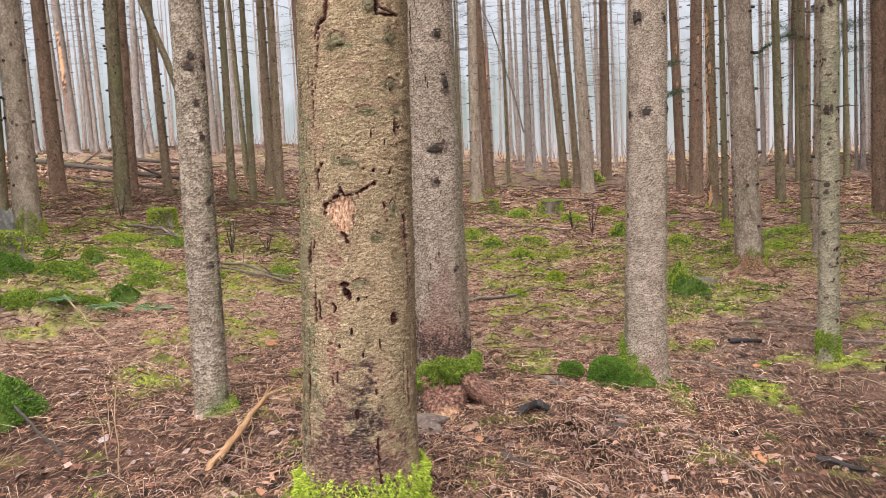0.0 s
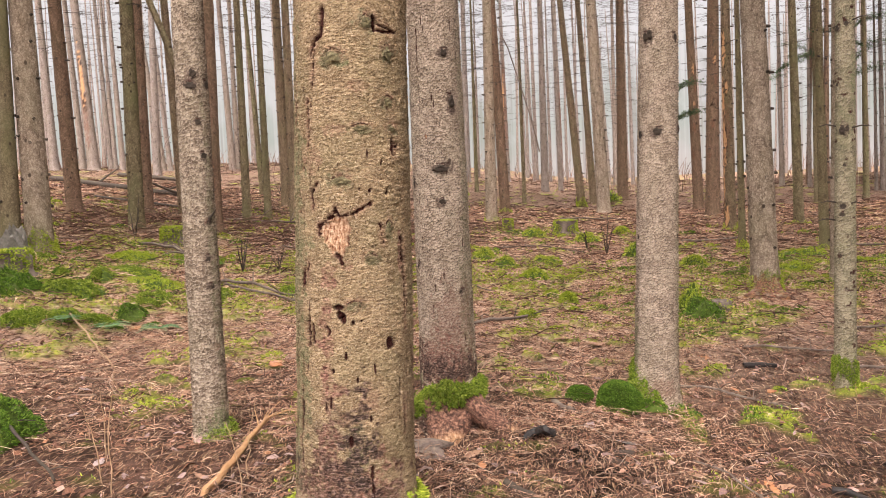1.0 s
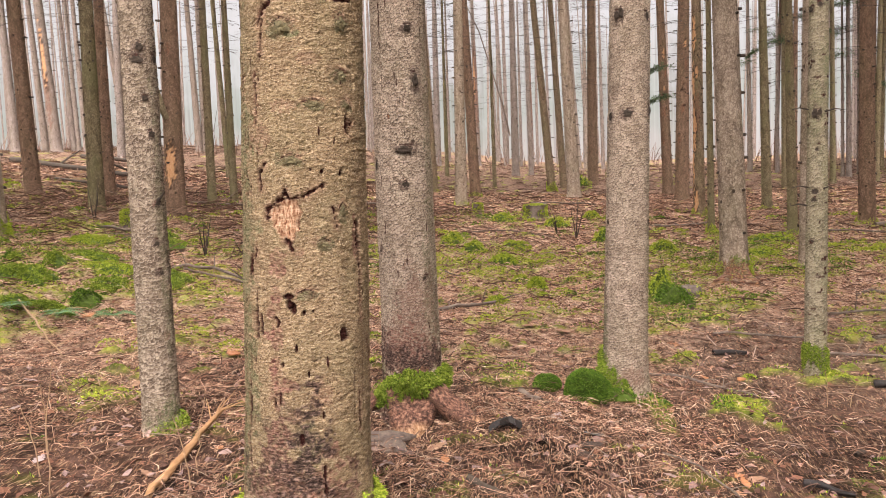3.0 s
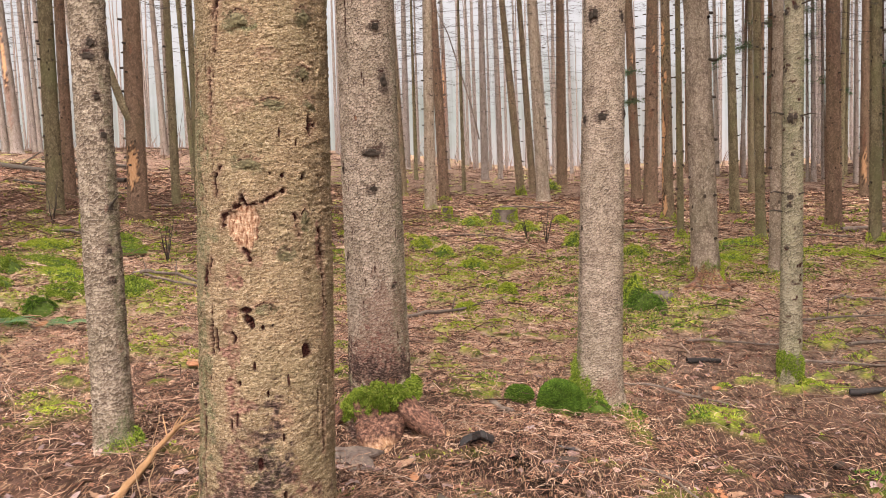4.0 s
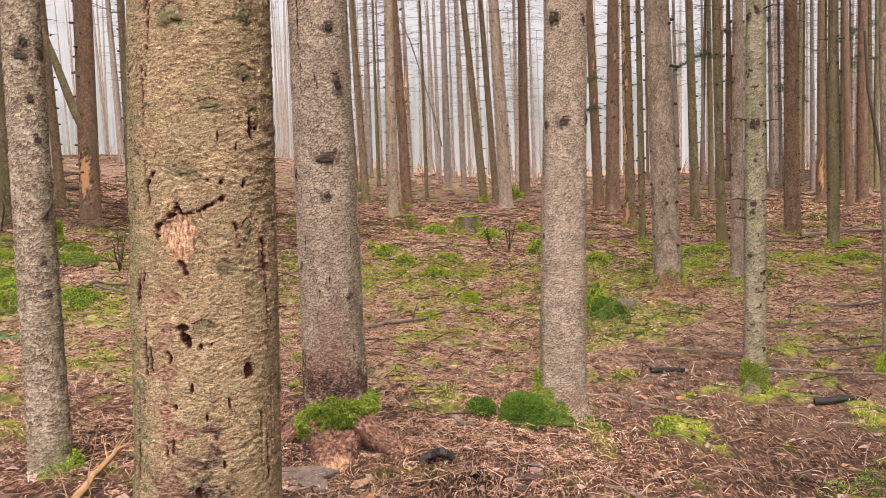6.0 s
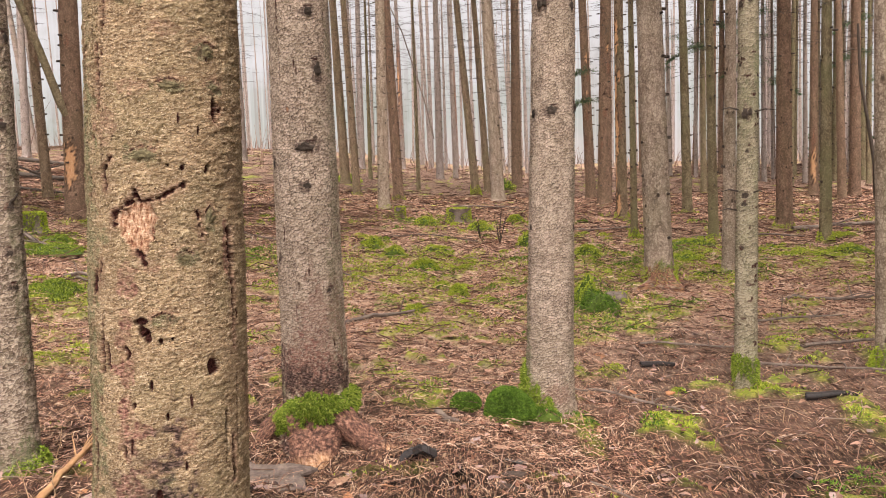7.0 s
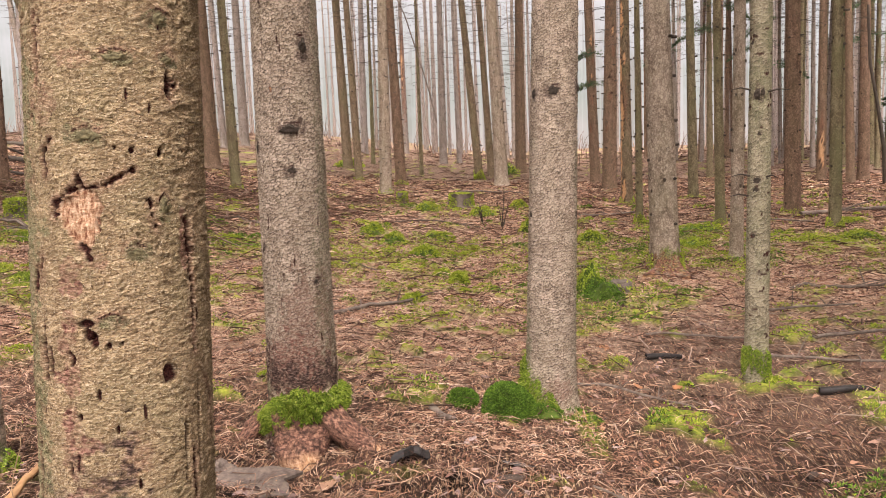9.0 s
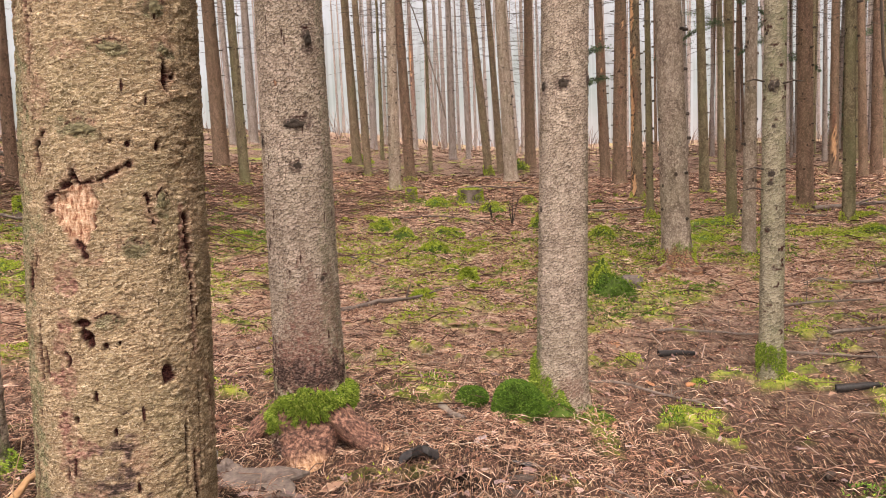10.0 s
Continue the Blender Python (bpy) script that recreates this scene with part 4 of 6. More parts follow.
    m.hole(52, 1.945 - z0, 0.1, 0.01, 0.006).hole(62, 0.62 - z0, 0.008, 0.16).hole(75, 0.7 - z0, 0.01, 0.25).hole(-40, 1.3 - z0, 0.008, 0.1).hole(-30, 1.4 - z0, 0.007, 0.09)
    m.hole(-50, 1.55 - z0, 0.008, 0.06).hole(-38, 1.08 - z0, 0.009, 0.1).hole(30, 0.55 - z0, 0.01, 0.03).hole(-14, 0.6 - z0, 0.012, 0.03)
    m.raw(-10, 1.09 - z0, 0.05, 0.1, 0.55).raw(-11, 0.82 - z0, 0.05, 0.07, 0.7).raw(-17, 0.91 - z0, 0.05, 0.05, 0.7).raw(-10, 0.48 - z0, 0.1, 0.16, 0.85)
    m.raw(-12, 0.66 - z0, 0.05, 0.2, 0.5).raw(-11, 0.96 - z0, 0.04, 0.1, 0.5).raw(66, 1.15 - z0, 0.02, 0.14, 0.8).raw(40, 0.42 - z0, 0.03, 0.06, 0.8).raw(8, 1.12 - z0, 0.05, 0.03, 0.5).raw(-2, 1.6 - z0, 0.1, 0.05, 0.4).raw(20, 1.75 - z0, 0.09, 0.05, 0.35).raw(30, 0.62 - z0, 0.07, 0.1, 0.4).raw(8, 0.55 - z0, 0.09, 0.05, 0.45).raw(-25, 1.5 - z0, 0.06, 0.1, 0.4).raw(-12, 0.3 - z0, 0.2, 0.14, 0.6)
    m.soot(-18, 0.26 - z0, 0.3, 0.3, 0.55).soot(14, 0.38 - z0, 0.12, 0.36, 1.0).soot(2, 0.2 - z0, 0.4, 0.24, 0.6).soot(-10, 0.36 - z0, 0.26, 0.08, 0.8).raw(0, 0.28 - z0, 0.4, 0.3, 0.8).soot(-8, 0.52 - z0, 0.16, 0.12, 0.5).raw(-14, 0.22 - z0, 0.26, 0.3, 0.7).raw(35, 0.28 - z0, 0.06, 0.2, 0.6)
    m.green(16, 0.42 - z0, 0.1, 0.26, 0.9).green(-62, 1.0 - z0, 0.16, 1.8, 0.7).green(-50, 0.6 - z0, 0.16, 0.3, 0.7).green(3, 1.84 - z0, 0.08, 0.06, 0.8).green(5, 1.42 - z0, 0.09, 0.06, 0.6)
    m.green(-30, 1.2 - z0, 0.05, 0.06, 0.7).green(15, 0.97 - z0, 0.08, 0.03, 0.5)
    some = np.random.default_rng(8)
    for a, z, h in zip(some.uniform(-85, -32, 34), some.uniform(0.35, 1.95, 34), some.uniform(0.03, 0.11, 34)):
        m.hole(a, z - z0, 0.008, h, 0.006)
    for a, z, h in zip(some.uniform(-30, 85, 9), some.uniform(0.3, 2.0, 9), some.uniform(0.02, 0.04, 9)):
        m.hole(a, z - z0, 0.006, h, 0.004)
    knots = ((29, 1.972, 0.055, 0.045), (-3, 1.854, 0.085, 0.05), (52, 1.869, 0.06, 0.05), (52, 1.697, 0.05, 0.035), (23, 1.603, 0.075, 0.028), (4, 1.421, 0.075, 0.035),
                       (52, 1.243, 0.03, 0.05), (32, 1.137, 0.055, 0.03), (15, 0.971, 0.06, 0.028), (57, 1.6, 0.04, 0.025))
    for a, z, w, h, *_ in knots:
        m.soot(a, z - z0, w, h, 0.25).green(a, z - z0, w * 1.3, h * 1.5, 0.6).crack(((a - 115 * w, z - z0 + 0.3 * h), (a, z - z0 + 0.7 * h), (a + 115 * w, z - z0 + 0.35 * h)), 0.003, 0.002)
    t = spruce(-0.06 + lx * (z0 - 0.25), 2.11, 2 * r, lx, 0.0, "tan", z0, 320, 0.004, 2.25, 11, 0.05, 0.25, m, 24.0, "thick spruce with scarred ochre bark and a mossy foot", branches=False)
    for a, z, w, h in knots:
        knot(t, r, lx, z0, a, z, w * 0.7, h * 0.72)
    moss_on_trunk(t, r * 1.02, lx, [(-110, -0.2, 0.02), (-60, -0.2, 0.04), (-20, -0.2, 0.06), (40, -0.2, 0.06), (130, -0.2, 0.06)], 6500, 0.016, 5, flare=0.06)
    return t


def mossy_collar_spruce():
    z0, r, lx = -0.13, 0.168, -0.003
    m = Marks().raw(-17, 1.676 - z0, 0.02, 0.035, 1.0).wood(-17, 1.676 - z0, 0.014, 0.03, 0.001).raw(-12, 0.514 - z0, 0.03, 0.04, 0.9)
    m.hole(-33, 2.2 - z0, 0.012, 0.26, 0.008).hole(-30, 1.93 - z0, 0.009, 0.17, 0.007).soot(12, 1.483 - z0, 0.12, 0.06, 0.8).soot(-5, 0.26 - z0, 0.5, 0.13, 1.0).soot(-30, 0.3 - z0, 0.3, 0.12, 0.4).raw(10, 0.3 - z0, 0.5, 0.3, 0.9).raw(25, 0.5 - z0, 0.3, 0.5, 0.5).soot(-70, 0.28 - z0, 0.14, 0.26, 0.9).soot(20, 0.32 - z0, 0.3, 0.12, 0.45)
    m.raw(5, 0.36 - z0, 0.4, 0.34, 0.4).raw(-3, 0.02 - z0, 0.5, 0.36, 1.0).raw(20, -0.08 - z0, 0.4, 0.3, 1.0).soot(-10, 0.0 - z0, 0.4, 0.14, 0.5).soot(40, -0.06 - z0, 0.09, 0.3, 1.0).soot(-40, -0.1 - z0, 0.1, 0.16, 0.9)
    m.raw(62, -0.05 - z0, 0.16, 0.34, 1.0).raw(-80, -0.1 - z0, 0.14, 0.26, 1.0).soot(50, 0.02 - z0, 0.12, 0.2, 0.9).wood(66, -0.12 - z0, 0.1, 0.11, 0.0).wood(-82, -0.16 - z0, 0.05, 0.08, 0.0)
    m.wood(6, -0.19 - z0, 0.13, 0.14, 0.002).green(60, 0.5 - z0, 0.12, 1.2, 0.4).green(75, 1.2 - z0, 0.1, 2.2, 0.4).green(-60, 0.2 - z0, 0.08, 0.12, 0.6)
    some = np.random.default_rng(5)
    for a, z, h in zip(some.uniform(-80, 80, 22), some.uniform(0.3, 2.6, 22), some.uniform(0.03, 0.08, 22)):
        m.hole(a, z - z0, 0.006, h, 0.003)
    knots = ((12, 1.483, 0.1, 0.05, KNOT_DARK), (13.4, 1.286, 0.045, 0.04, KNOT_DARK), (28, 2.163, 0.05, 0.045, KNOT_DARK), (41, 1.874, 0.05, 0.08, KNOT_DARK), (45, 0.73, 0.035, 0.045, KNOT_DARK), (-55, 0.9, 0.03, 0.05, KNOT_DARK), (-58, 1.4, 0.035, 0.04, KNOT_DARK))
    for a, z, w, h, *_ in knots:
        m.soot(a, z - z0, w * 1.25, h * 1.3, 0.75).hole(a, z - z0 + 0.62 * h, w * 1.1, 0.007, 0.003)
    t = spruce(-0.006, 4.15, 2 * r, lx, 0.0, "grey", z0, 220, 0.006, 2.75, 23, 0.3, 0.2, m, 22.0, "spruce with flaky grey-brown bark and a moss collar", branches=False, roots=((60, 22, 0.05, 0.13), (-80, 18, 0.04, 0.1), (8, 24, 0.03, 0.09), (150, 25, 0.1, 0.1)))
    root_limb(t, ((0.06, -0.06, 0.24), (0.19, -0.12, 0.13), (0.31, -0.17, 0.06), (0.41, -0.23, 0.025), (0.49, -0.28, -0.03)), (0.095, 0.078, 0.06, 0.046, 0.022), 1, "spreading root with torn orange bark")
    root_limb(t, ((0.0, 0.0, 0.3), (0.0, -0.08, 0.14), (0.01, -0.16, 0.04), (0.02, -0.24, -0.04), (0.02, -0.3, -0.14)), (0.15, 0.15, 0.125, 0.1, 0.05), 2, "front root stripped to orange wood")
    root_limb(t, ((-0.1, -0.03, 0.22), (-0.22, -0.06, 0.13), (-0.32, -0.1, 0.06), (-0.37, -0.13, -0.02)), (0.07, 0.05, 0.04, 0.025), 3, "side root with torn reddish bark")
    for a, z, w, h, k in knots:
        knot(t, r, lx, z0, a, z, w * 0.85, h * 0.85, k)
    moss_on_trunk(t, r * 1.0, lx, [(-115, 0.1, 0.2), (-85, 0.09, 0.23), (-60, 0.1, 0.24), (-35, 0.14, 0.3), (0, 0.16, 0.34), (18, 0.17, 0.33), (40, 0.19, 0.32), (54, 0.07, 0.32), (66, 0.18, 0.33), (90, 0.2, 0.33), (120, 0.18, 0.28)],
                  12000, 0.019, 6, MOSS_LEAF, flare=0.32, thick=0.05)
    return t


def cushion_side_spruce():
    z0, r, lx = -0.16, 0.138, 0.027
    m = Marks().green(-85, 0.3, 0.12, 0.6, 0.8).green(80, 1.0, 0.1, 1.6, 0.4).raw(10, 0.12, 0.16, 0.14, 0.5).soot(-45, 1.84 - z0, 0.05, 0.05, 0.4)
    knots = ((-8, 1.673, 0.05, 0.045), (-41, 2.29, 0.035, 0.06), (-28, 2.3, 0.03, 0.06), (46, 2.28, 0.03, 0.05), (-60, 1.66, 0.03, 0.05), (70, 1.69, 0.03, 0.05), (-68, 0.975, 0.02, 0.03), (73, 0.966, 0.03, 0.03))
    for a, z, w, h, *_ in knots:
        m.soot(a, z - z0, w * 1.25, h * 1.3, 0.75).hole(a, z - z0 + 0.62 * h, w * 1.1, 0.007, 0.003)
    t = spruce(1.312, 4.87, 2 * r, lx, 0.0, "grey", z0, 160, 0.0075, 2.8, 31, 0.14, 0.35, m, 20.0, "spruce with grey-brown bark beside a moss cushion", branches=False)
    for a, z, w, h in knots:
        knot(t, r, lx, z0, a, z, w, h, KNOT_DARK)
    moss_on_trunk(t, r * 1.0, lx, [(-150, -0.02, 0.1), (-110, -0.03, 0.3), (-85, -0.04, 0.27), (-60, -0.04, 0.24), (-25, -0.05, 0.17), (0, -0.06, 0.1), (18, -0.06, 0.0)], 4600, 0.016, 7, MOSS_LEAF, flare=0.2, ragged=1.3)
    return t


def scaly_spruce():
    z0, r, lx = 0.07, 0.088, 0.007
    m = Marks().green(60, 0.05, 0.2, 0.2, 0.9).green(70, 1.0, 0.06, 1.5, 0.4).raw(50, 1.251 - z0, 0.03, 0.04, 0.6).raw(60, 0.5, 0.03, 0.05, 0.6)
    knots = ((29, 2.021, 0.04, 0.04), (18, 1.963, 0.05, 0.035), (60, 1.251, 0.03, 0.03), (52, 1.595, 0.03, 0.03), (84, 1.967, 0.03, 0.04), (39, 1.772, 0.03, 0.025), (48, 1.05, 0.03, 0.03), (55, 0.9, 0.03, 0.03))
    for a, z, w, h, *_ in knots:
        m.soot(a, z - z0, w * 1.25, h * 1.3, 0.75).hole(a, z - z0 + 0.62 * h, w * 1.1, 0.007, 0.003)
    t = spruce(-1.197, 3.28, 2 * r, lx, 0.0, "scaly", z0, 110, 0.0085, 2.5, 41, 0.12, 0.2, m, 17.0, "slim spruce with scaly pale grey bark", branches=False)
    for a, z, w, h in knots:
        knot(t, r, lx, z0, a, z, w, h, KNOT_DARK)
    v, f = tube(np.array([(0.07, -0.03, 1.19), (0.1, -0.045, 1.205), (0.125, -0.05, 1.235)]), [0.01, 0.007, 0.004], 6)
    part("branch_stub", mesh_of("branch_stub", v, f, DRY_BRANCH), t)
    moss_on_trunk(t, r * 1.05, lx, [(-20, -0.06, 0.01), (30, -0.06, 0.07), (90, -0.06, 0.1), (140, -0.06, 0.04)], 900, 0.016, 8, MOSS_LEAF, flare=0.12)
    return t


def lichen_spruce():
    z0, r, lx = -0.29, 0.073, 0.004
    m = Marks().green(-30, 1.9, 0.1, 0.5, 0.35).green(40, 2.3, 0.06, 0.5, 0.6)
    some = np.random.default_rng(9)
    for a, z, w in zip(some.uniform(-95, 60, 34), some.uniform(0.35, 2.9, 34), some.uniform(0.02, 0.05, 34)):
        m.hole(a, z, w, 0.4 * w, 0.002)
    knots = ((-31, 1.65, 0.045, 0.06), (-60, 2.372, 0.035, 0.04), (-26, 1.105, 0.04, 0.035), (-32, 1.044, 0.035, 0.03), (-61, 1.974, 0.02, 0.025), (-5, 1.66, 0.03, 0.04), (-10, 2.4, 0.03, 0.03), (-20, 1.4, 0.02, 0.02), (-40, 0.75, 0.02, 0.02), (-10, 0.5, 0.025, 0.02))
    for a, z, w, h, *_ in knots:
        m.soot(a, z - z0, w * 1.25, h * 1.3, 0.75).hole(a, z - z0 + 0.62 * h, w * 1.1, 0.007, 0.003)
    t = spruce(2.73, 5.55, 2 * r, lx, 0.0, "mottled", z0, 90, 0.011, 2.9, 47, 0.06, 0.3, m, 16.0, "slim lichen-mottled spruce with a moss-covered foot", branches=False)
    for a, z, w, h in knots:
        knot(t, r, lx, z0, a, z, w, h, KNOT_DARK)
    for a, z, l in ((-75, 1.68, 0.12), (35, 1.66, 0.16), (-70, 1.13, 0.13), (25, 1.12, 0.1), (-80, 1.0, 0.12), (40, 2.42, 0.14)):
        d = np.array([math.sin(math.radians(a)), -math.cos(math.radians(a)), 0])
        v, f = tube(np.array([d * 0.06 + [0, 0, z - z0], d * (0.07 + l / 2) + [0, 0, z - z0 + 0.015], d * (0.07 + l) + [0, 0, z - z0 + 0.002]]), [0.007, 0.005, 0.002], 5)
        part("branch_stub", mesh_of("branch_stub", v, f, DRY_BRANCH), t, "short broken dry twig")
    moss_on_trunk(t, r * 1.0, lx, [(-179, 0.1, 0.3), (-90, 0.12, 0.29), (-60, 0.12, 0.31), (-30, 0.15, 0.3), (0, 0.08, 0.29), (40, -0.02, 0.28), (90, -0.03, 0.26), (179, 0.1, 0.3)], 3600, 0.015, 9, MOSS_LEAF, flare=0.06, thick=0.014)
    ts = np.linspace(0, 1, 7)[:, None]
    v, f = tube(np.array([0.03, -0.05, 0.06]) + np.array([0.17, -0.06, -0.06]) * ts, np.linspace(0.035, 0.02, 7), 10, rough=0.2)
    part("root", mesh_of("root", v, f, MOSS_BED), t, "moss-covered root")
    rng = np.random.default_rng(3)
    q = rng.random((700, 1))
    p = np.array([0.03, -0.05, 0.08]) + np.array([0.18, -0.06, -0.06]) * q + rng.normal(0, 0.02, (700, 3))
    v, f = sprigs(p, np.tile([0, -0.3, 1.0], (700, 1)), 0.024, rng)
    part("moss", mesh_of("moss", v, f, MOSS, smooth=False), t, kind="stuff")
    return t


thick_scarred_spruce()
mossy_collar_spruce()
cushion_side_spruce()
scaly_spruce()
lichen_spruce()

D_FOOT = Marks().raw(-20, 0.06, 0.7, 0.3, 1.0).raw(50, 0.05, 0.5, 0.26, 1.0).soot(10, 0.1, 0.4, 0.26, 0.9).green(15, 0.16, 0.3, 0.24, 1.0).wood(-48, -0.04, 0.09, 0.08, 0.004).wood(40, -0.04, 0.09, 0.08, 0.004)
# the stand, row by row
H_SCARS = Marks().wood(-55, 2.2, 0.12, 1.1).wood(-70, 3.3, 0.1, 0.9).wood(-40, 0.35, 0.09, 0.55).wood(-75, 1.3, 0.07, 1.3).wood(-20, 3.6, 0.08, 0.3).raw(-30, 2.6, 0.2, 1.2, 0.6).wood(-50, 4.6, 0.12, 0.8)
S_SCAR = Marks().wood(-2, 0.92, 0.2, 0.62, 0.01).raw(10, 2.9, 0.06, 0.2)
R_SCARS = Marks().raw(-10, 2.9, 0.12, 0.3).raw(20, 4.3, 0.1, 0.35).wood(5, 3.7, 0.06, 0.12).raw(-40, 1.9, 0.1, 0.25).wood(10, 4.9, 0.07, 0.3).hole(-15, 3.5, 0.09, 0.1, 0.004).hole(15, 3.0, 0.09, 0.1, 0.004)
K3_SCAR = Marks().wood(5, 4.6, 0.22, 2.4).raw(5, 3.0, 0.3, 3.0, 0.7)
R12_SCAR = Marks().wood(-20, 0.9, 0.14, 0.9).raw(-20, 1.6, 0.15, 0.8)
N8_SCAR = Marks().raw(0, 5.5, 0.5, 6.0, 0.8).wood(-20, 6.0, 0.12, 2.5)
spruce(3.02, 9.72, 0.310, -0.032, 0.000, "pale", foot_moss=0.9, sides=72, dz=0.02, zd=4.0, flare=0.3, lobes=0.3, marks=D_FOOT, roots=((-45, 16, 0.2, 0.08), (35, 14, 0.22, 0.08), (0, 14, 0.08, 0.07), (100, 16, 0.15, 0.08), (-110, 16, 0.15, 0.08)), seed=88)
spruce(-5.99, 8.34, 0.224, 0.018, 0.013, "olive", sides=30, dz=0.05, seed=85)
spruce(-5.75, 8.55, 0.300, -0.003, 0.000, "pale", foot_moss=1.6, sides=48, dz=0.03, seed=92)
spruce(-10.06, 16.14, 0.320, -0.017, -0.011, "red", seed=2)
spruce(-26.86, 41.11, 0.467, -0.019, -0.012, "pale", seed=9)
spruce(-24.91, 40.65, 0.345, -0.032, -0.020, "brown", seed=16)
spruce(-23.26, 38.93, 0.548, -0.038, -0.023, "pale", marks=K3_SCAR, zd=10.0, dz=0.12, seed=9)
spruce(-22.72, 39.58, 0.251, -0.024, -0.014, "brown", seed=16)
spruce(-22.40, 39.47, 0.222, -0.017, -0.010, "brown", seed=23)
spruce(-21.97, 39.41, 0.277, -0.017, -0.010, "brown", seed=30)
spruce(-6.95, 13.09, 0.261, 0.016, 0.009, "olive", sides=28, dz=0.06, seed=44)
spruce(-8.87, 17.10, 0.248, 0.012, 0.007, "red", seed=51)
spruce(-19.42, 38.71, 0.297, -0.089, -0.045, "brown", seed=40)
spruce(-19.12, 38.83, 0.243, -0.055, -0.028, "brown", seed=47)
spruce(-8.50, 18.11, 0.208, -0.024, -0.012, "brown", seed=61)
spruce(-16.73, 40.84, 0.336, -0.022, -0.009, "pale", seed=9)
spruce(-16.53, 41.03, 0.253, 0.004, 0.002, "brown", seed=16)
spruce(-6.87, 17.99, 0.191, 0.009, 0.004, "olive", seed=23)
spruce(-9.99, 27.23, 0.189, -0.034, -0.013, "olive", seed=30)
spruce(-6.94, 19.55, 0.179, 0.006, 0.002, "olive", seed=37)
spruce(-7.84, 23.54, 0.294, -0.000, -0.000, "brown", seed=44)
spruce(-5.89, 18.51, 0.221, 0.008, 0.003, "brown", foot_moss=0.7, seed=51)
spruce(-5.71, 13.50, 0.325, 0.025, 0.010, "red", sides=40, dz=0.03, marks=S_SCAR, seed=96)
spruce(-8.14, 28.69, 0.515, -0.020, -0.006, "red", seed=86)
spruce(-5.57, 22.46, 0.261, -0.023, -0.007, "olive", foot_moss=0.6, seed=93)
spruce(-11.06, 39.85, 0.307, -0.028, -0.008, "brown", seed=3)
spruce(-11.11, 43.62, 0.474, -0.011, -0.003, "brown", seed=3)
spruce(-16.87, 33.10, 0.320, 0.023, 0.013, "brown", seed=10)
spruce(-4.56, 35.38, 0.388, -0.032, -0.005, "brown", seed=16)
spruce(-3.31, 29.71, 0.269, -0.032, -0.004, "brown", foot_moss=0.5, seed=23)
spruce(-5.90, 50.64, 0.422, 0.012, 0.002, "pale", seed=30)
spruce(-4.09, 40.13, 0.181, 0.004, 0.000, "olive", seed=37)
spruce(-6.53, 62.02, 0.239, 0.007, 0.001, "brown", seed=44)
spruce(-1.86, 24.95, 0.339, 0.015, 0.002, "pale", foot_moss=0.6, seed=51)
spruce(-1.75, 28.74, 0.352, -0.032, -0.003, "red", foot_moss=1.0, seed=58)
spruce(-4.10, 58.47, 0.375, -0.009, -0.001, "pale", marks=N8_SCAR, seed=65)
spruce(-1.47, 34.76, 0.157, -0.003, -0.000, "olive", seed=72)
spruce(-1.02, 45.44, 0.407, 0.002, 0.000, "brown", seed=68)
spruce(-0.24, 47.86, 0.276, -0.016, -0.000, "brown", seed=75)
spruce(-0.67, 71.46, 0.365, -0.010, -0.000, "brown", marks=N8_SCAR, seed=82)
spruce(0.88, 32.80, 0.316, -0.077, -0.000, "brown", foot_moss=2.0, seed=89)
spruce(1.37, 34.98, 0.292, -0.051, 0.001, "brown", seed=96)
spruce(1.65, 29.68, 0.457, -0.038, 0.001, "pale", seed=6)
spruce(2.87, 60.15, 0.269, -0.052, 0.002, "brown", seed=13)
spruce(3.31, 60.20, 0.345, 0.002, -0.000, "brown", seed=20)
spruce(2.68, 37.48, 0.455, 0.007, -0.000, "red", seed=27)
spruce(4.49, 60.22, 0.269, -0.010, 0.001, "brown", seed=68)
spruce(4.93, 30.10, 0.347, -0.031, 0.004, "red", marks=R_SCARS, sides=24, dz=0.06, seed=44)
spruce(5.00, 27.38, 0.437, 0.017, -0.003, "red", marks=R_SCARS, sides=26, dz=0.06, seed=51)
spruce(4.60, 21.69, 0.279, -0.008, 0.001, "brown", foot_moss=0.7, sides=36, dz=0.04, marks=H_SCARS, label="dead spruce with bark flaking off pale wood", seed=19)
spruce(3.91, 16.20, 0.126, -0.008, 0.001, "olive", foot_moss=1.0, seed=58)
spruce(10.94, 44.62, 0.255, -0.014, 0.003, "brown", seed=65)
spruce(6.51, 22.71, 0.247, -0.022, 0.005, "olive", foot_moss=0.4, seed=72)
spruce(11.78, 42.65, 0.190, -0.005, 0.001, "brown", seed=79)
spruce(9.05, 30.76, 0.216, -0.010, 0.003, "olive", seed=86)
spruce(5.36, 15.98, 0.176, -0.020, 0.005, "olive", foot_moss=0.5, sides=24, dz=0.06, seed=93)
spruce(8.52, 27.65, 0.177, 0.005, -0.001, "red", seed=3)
spruce(4.12, 10.75, 0.155, 0.006, 0.000, "pale", foot_moss=0.3, sides=40, dz=0.03, zd=4.0, seed=12)
spruce(12.67, 36.02, 0.137, -0.011, 0.003, "brown", seed=3)
spruce(12.87, 35.86, 0.205, -0.014, 0.005, "brown", seed=10)
spruce(13.75, 37.41, 0.119, -0.009, 0.003, "brown", seed=17)
spruce(7.37, 17.94, 0.321, -0.010, 0.003, "red", foot_moss=0.4, sides=32, dz=0.05, seed=89)
spruce(13.64, 33.46, 0.191, -0.009, 0.004, "brown", seed=96)
